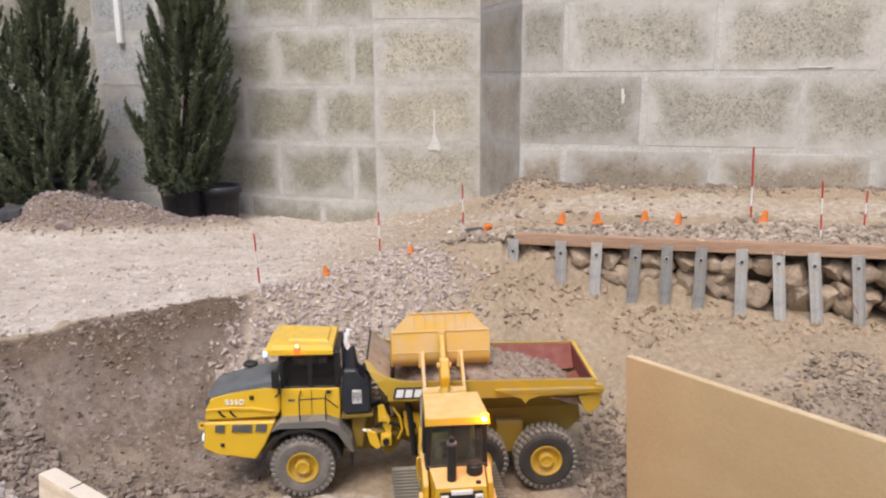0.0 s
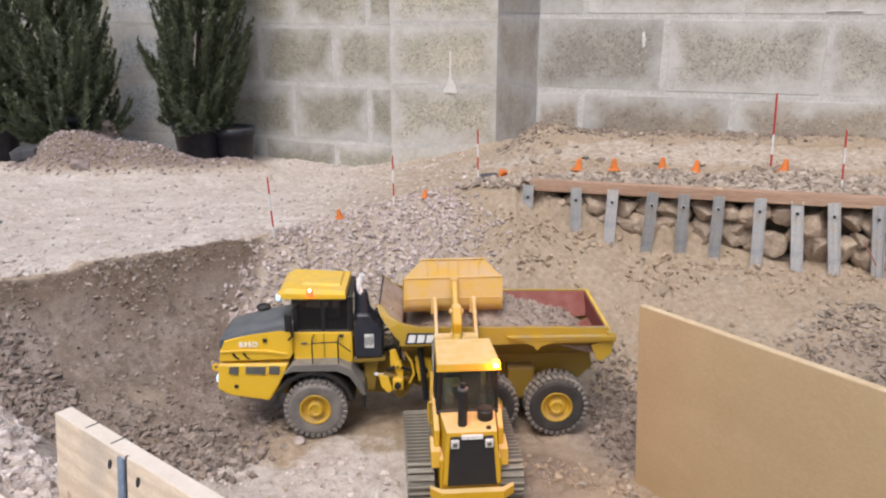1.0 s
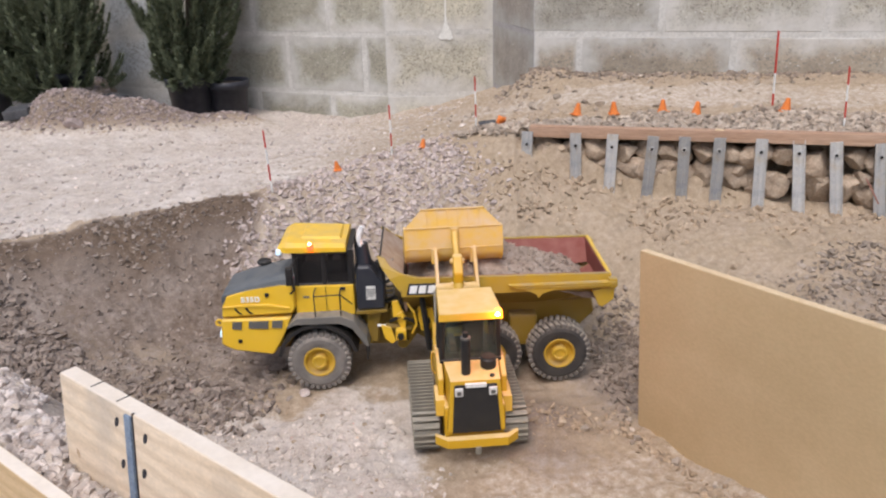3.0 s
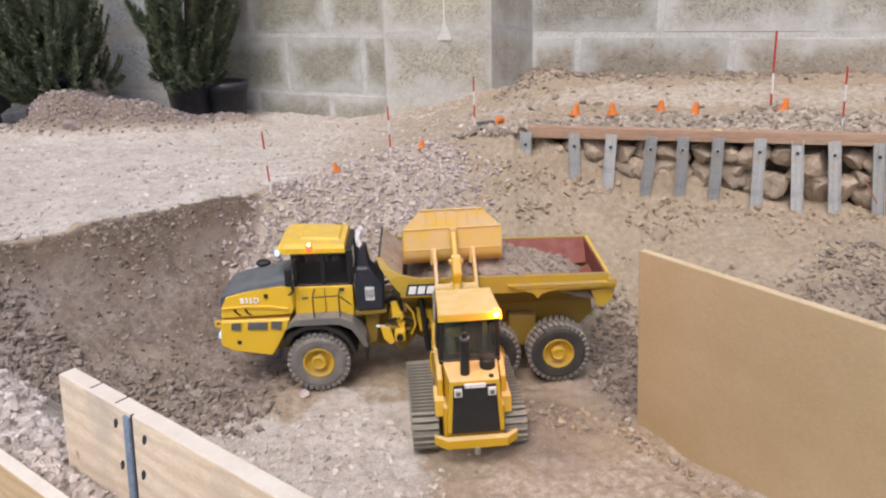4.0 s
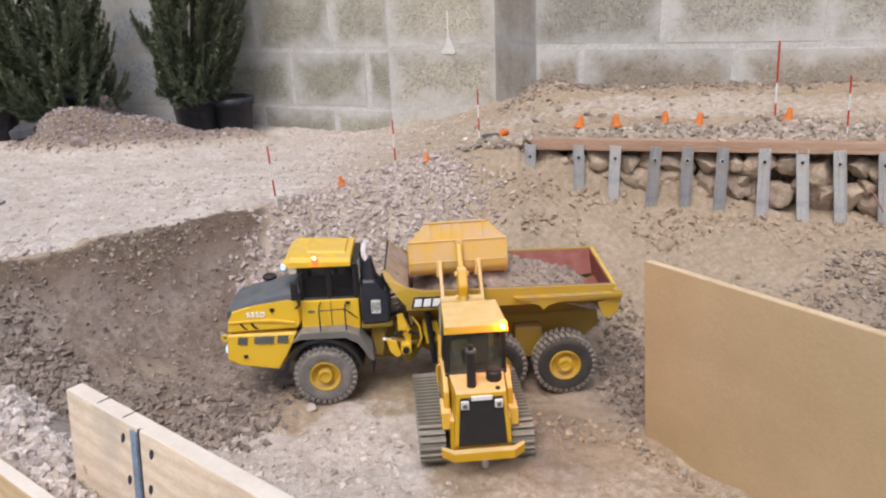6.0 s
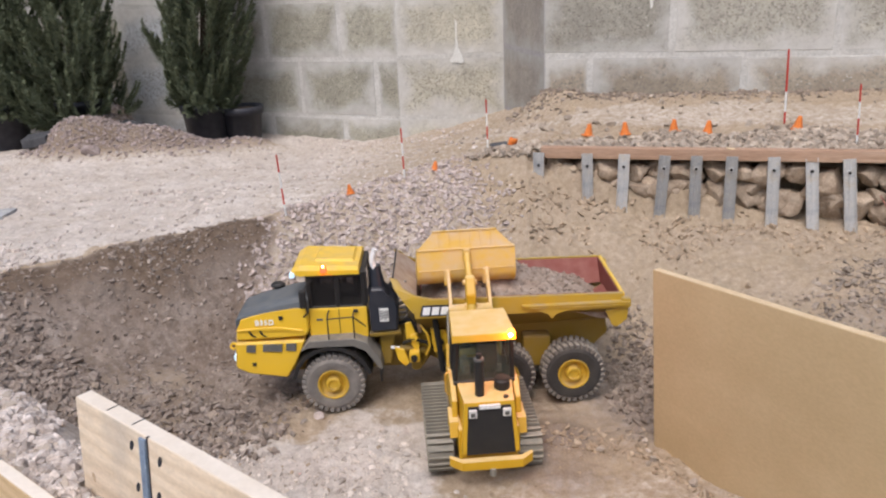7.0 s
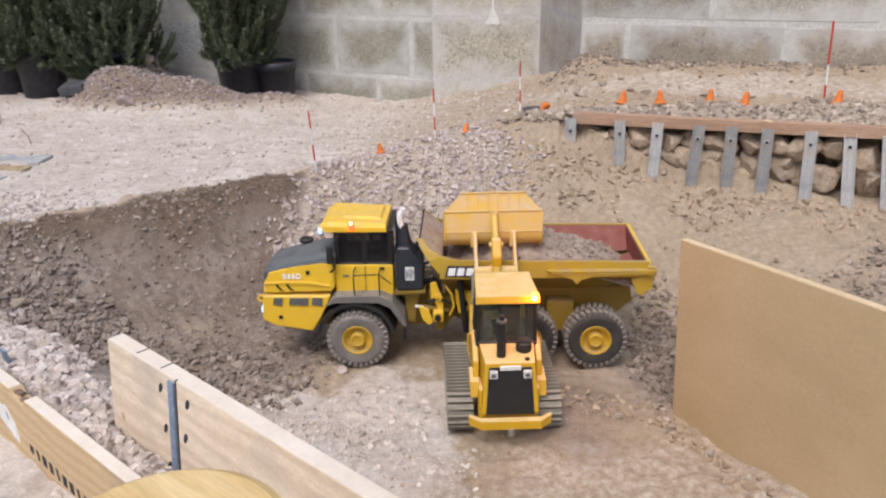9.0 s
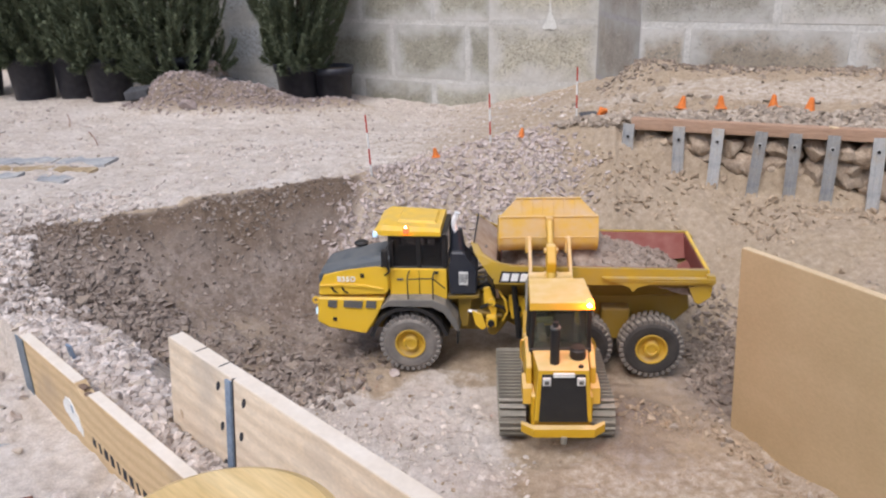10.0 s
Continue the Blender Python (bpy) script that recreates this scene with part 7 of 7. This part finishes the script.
tagged(boulder_mesh("flat_stone", 0.026, 0.017, 0.009, 811, DARK_SLAB, pose(0.074, 2.092, gz(0.074, 2.092) + 0.005, 0, 0, 8)), "flat dark stone beside a fallen cone", "stone")
tagged(boulder_mesh("pink_stone", 0.042, 0.022, 0.026, 812, ROCK_HEAP, pose(-1.405, 2.755, gz(-1.405, 2.755) + 0.006, 40, 0, -8)), "pale pinkish stone lying on the gravel heap", "stone")
tagged(boulder_mesh("wheel_stone", 0.012, 0.009, 0.006, 813, ROCK_BANK, pose(-0.270, 1.222, gz(-0.270, 1.222) + 0.003, 0, 0, 20)), "pinkish stone lying beside the front tyre", "stone")
tagged(part("wedge", box(-0.009, 0.009, -0.006, 0.006, 0, 0.003, 0.0008), PLY_EDGE, m=pose(0.600, float(rail_y(0.600)) + 0.012, 0.3462, 0, 6, rail_ang + 12)), "pale offcut of wood lying on the rail", "offcut")
tagged(part("lead_offcut", box(-0.006, 0.006, -0.002, 0.002, -0.03, 0.022, 0.001), BLUE_STEEL, m=pose(-0.640, 0.850, 0.212, 8, 0, -30)), "blue-grey metal offcut stuck in the pale rubble", "offcut")
tagged(part("plastic_strip", tube([(-1.135, 1.172, gz(-1.135, 1.172) + 0.004), (-1.085, 1.150, gz(-1.085, 1.150) + 0.010), (-1.055, 1.128, gz(-1.055, 1.128) + 0.005)], 0.0032, None, 6), WHITE), "bent white plastic strip lying in the dust", "plastic strip")
tagged(part("flat_strip", box(-0.05, 0.05, -0.006, 0.006, 0, 0.003, 0.0008), SLATE, m=pose(-0.735, 0.735, gz(-0.735, 0.735) + 0.0005, 0, 0, 18)), "grey metal strip half buried in the sand", "strip")
tagged(part("dark_chip", box(-0.012, 0.012, -0.003, 0.003, 0, 0.004, 0.001), TWIG, m=pose(-0.585, 0.640, gz(-0.585, 0.640) - 0.0005, 0, 0, 28)), "dark chip of bark lying on the sand", "bark chip")
part("torn_edge", prism([(0.452, 0.3455), (0.456, 0.3490), (0.470, 0.3512), (0.486, 0.3525), (0.496, 0.3520), (0.488, 0.3490), (0.470, 0.3465)], -0.0009, 0.0085, 0.0004), WHITE, ply, "torn pale chip in the top edge")

# ---- rubble over the land ----
scatter("bank_rubble", "pinkish grey broken stone on the earth bank", ROCK_BANK, 5600, among(-0.55, 0.25, 1.45, 2.12, w_bank), 0.003, 0.022, 51, power=2.8, sink=0.58)
scatter("crest_rubble", "grey-tan broken stone along the crest behind the rail", ROCK_CREST, 9000, among(-0.05, 1.3, 1.62, 2.45, w_crest), 0.006, 0.034, 52, power=2.2, sink=0.3)
scatter("slope_clods", "tan clods and stones on the slope under the posts", ROCK_TAN, 900, among(0.0, 1.25, 1.35, 1.92, w_slope), 0.004, 0.022, 53, sink=0.4)
scatter("right_rubble", "grey broken stone behind the plywood", ROCK_GREY, 6000, among(0.4, 1.3, 0.6, 1.65, w_right), 0.004, 0.023, 54, power=2.3, sink=0.36)
scatter("wheel_side_rubble", "grey-brown broken stone between the truck and the plywood", ROCK_MID, 4200, among(0.2, 0.75, 0.75, 1.65, w_wheel_side), 0.004, 0.022, 68, power=2.4, sink=0.35)
scatter("dark_clods", "dark damp clods over the haul ramp", ROCK_DARK, 11000, among(-1.6, -0.2, 1.0, 1.75, w_dark), 0.003, 0.0155, 55, power=3.4, sink=0.5)
scatter("dark_rubble_edge", "dark broken stone along the ramp's edge", ROCK_DARK, 4200, among(-1.2, -0.13, 0.95, 1.35, w_edge), 0.005, 0.024, 56, power=2.2)
scatter("left_rubble", "pale broken stone held behind the boards", ROCK_PALE, 9500, among(-1.4, -0.1, 0.4, 1.3, w_left), 0.004, 0.023, 57, power=2.2, sink=0.33, shapes=ROUNDED)
scatter("bank_clods", "brown clods along the outer side of the pale rubble", ROCK_DARK, 2600, among(-1.4, -0.3, 0.7, 1.35, w_clods), 0.004, 0.022, 70, power=2.2, sink=0.25)
scatter("floor_stones", "loose stones on the pit floor", ROCK_TAN, 1800, among(-0.45, 0.6, 0.45, 1.26, w_floor), 0.003, 0.012, 58, power=4, sink=0.5)
scatter("road_gravel", "fine pale gravel on the road", ROCK_PALE, 9000, among(-2.3, 0.25, 1.1, 3.2, w_road), 0.003, 0.018, 59, power=4, sink=0.5)
scatter("heap_gravel", "pinkish gravel heaped before the trees", ROCK_HEAP, 6500, among(-1.9, -0.8, 2.5, 3.3, w_mound), 0.004, 0.026, 60, power=4.5, sink=0.6)
scatter("board_foot_stones", "stones along the foot of the plywood", ROCK_TAN, 900, among(0.05, 0.72, 0.45, 1.25, w_ply), 0.003, 0.021, 61, power=2.4, sink=0.35)
scatter("foot_clods", "tan clods and earth spilled round the foot of the posts", ROCK_TAN, 750, among(0.15, 1.35, 1.5, 1.96, w_foot), 0.006, 0.024, 62, power=2.2, sink=0.35)
scatter("sand_stones", "pale stones on the sand before the low board", ROCK_PALE, 700, among(-1.3, -0.2, 0.4, 1.2, w_sand), 0.005, 0.026, 63, power=2.0)
scatter("floor_crumbs", "pale crumbs of soil trodden over the pit floor", ROCK_CRUMB, 2800, among(-0.5, 0.25, 0.45, 1.24, w_crumbs), 0.003, 0.018, 64, power=3.0, sink=0.55)
scatter("verge_stones", "pale loose stones along the road's edge above the ramp", ROCK_PALE, 2600, among(-1.9, -0.6, 0.9, 2.0, w_verge), 0.004, 0.024, 65, power=3.0, sink=0.4)
scatter("upper_grit", "fine brown grit on the earth behind the crest", ROCK_TAN, 7000, among(0.0, 1.4, 1.6, 2.6, w_upper), 0.002, 0.010, 66, power=4.0, sink=0.4)
scatter("slope_grit", "fine tan grit on the slope under the posts", ROCK_TAN, 2200, among(-0.05, 1.3, 1.33, 1.95, w_grit), 0.002, 0.008, 67, power=4.0, sink=0.4)
scatter("wall_foot_rubble", "brownish stones and clods fallen along the foot of the wall", ROCK_MID, 1500, among(0.05, 1.5, 2.1, 2.6, w_wall_foot), 0.004, 0.024, 69, power=3.0, sink=0.45)


# ---- the larger stones, each on its own ----
STONES = []
for v, f in rock_shapes(24, 77, (11, 16)):
    me = bpy.data.meshes.new("stone")
    me.from_pydata(v.tolist(), [], f.tolist())
    me.materials.append(ROCK_LOOSE)
    STONES.append(me)


def loose_stones(n, where, lo, hi, seed, tone):
    """Single stones bedded in the ground, sharing a few shapes."""
    rng = np.random.default_rng(seed)
    for x, y in where(rng, n):
        k = tone * len(STONES) // 2 + rng.integers(len(STONES) // 2)
        r = lo + (hi - lo) * rng.random() ** 1.8
        ob = new("stone", STONES[k])
        ob.parent = ground
        ob.matrix_basis = pose(x, y, gz(x, y) + r * 0.32, rng.normal(0, 20), rng.normal(0, 20), rng.uniform(0, 360)) @ Matrix.Diagonal((r, r, r, 1))


for me in STONES[len(STONES) // 2:]:
    me.materials[0] = ROCK_LOOSE_PALE
loose_stones(70, among(0.1, 1.2, 1.62, 2.3, w_crest), 0.010, 0.018, 81, 0)
loose_stones(60, among(-1.1, -0.2, 0.95, 1.35, w_edge), 0.007, 0.013, 82, 0)
loose_stones(30, among(0.2, 0.62, 0.5, 1.25, w_ply), 0.006, 0.012, 83, 1)
loose_stones(85, among(-1.3, -0.15, 0.45, 1.2, w_left), 0.008, 0.014, 84, 1)
loose_stones(35, among(-1.2, -0.5, 0.5, 1.1, w_sand), 0.007, 0.013, 85, 1)
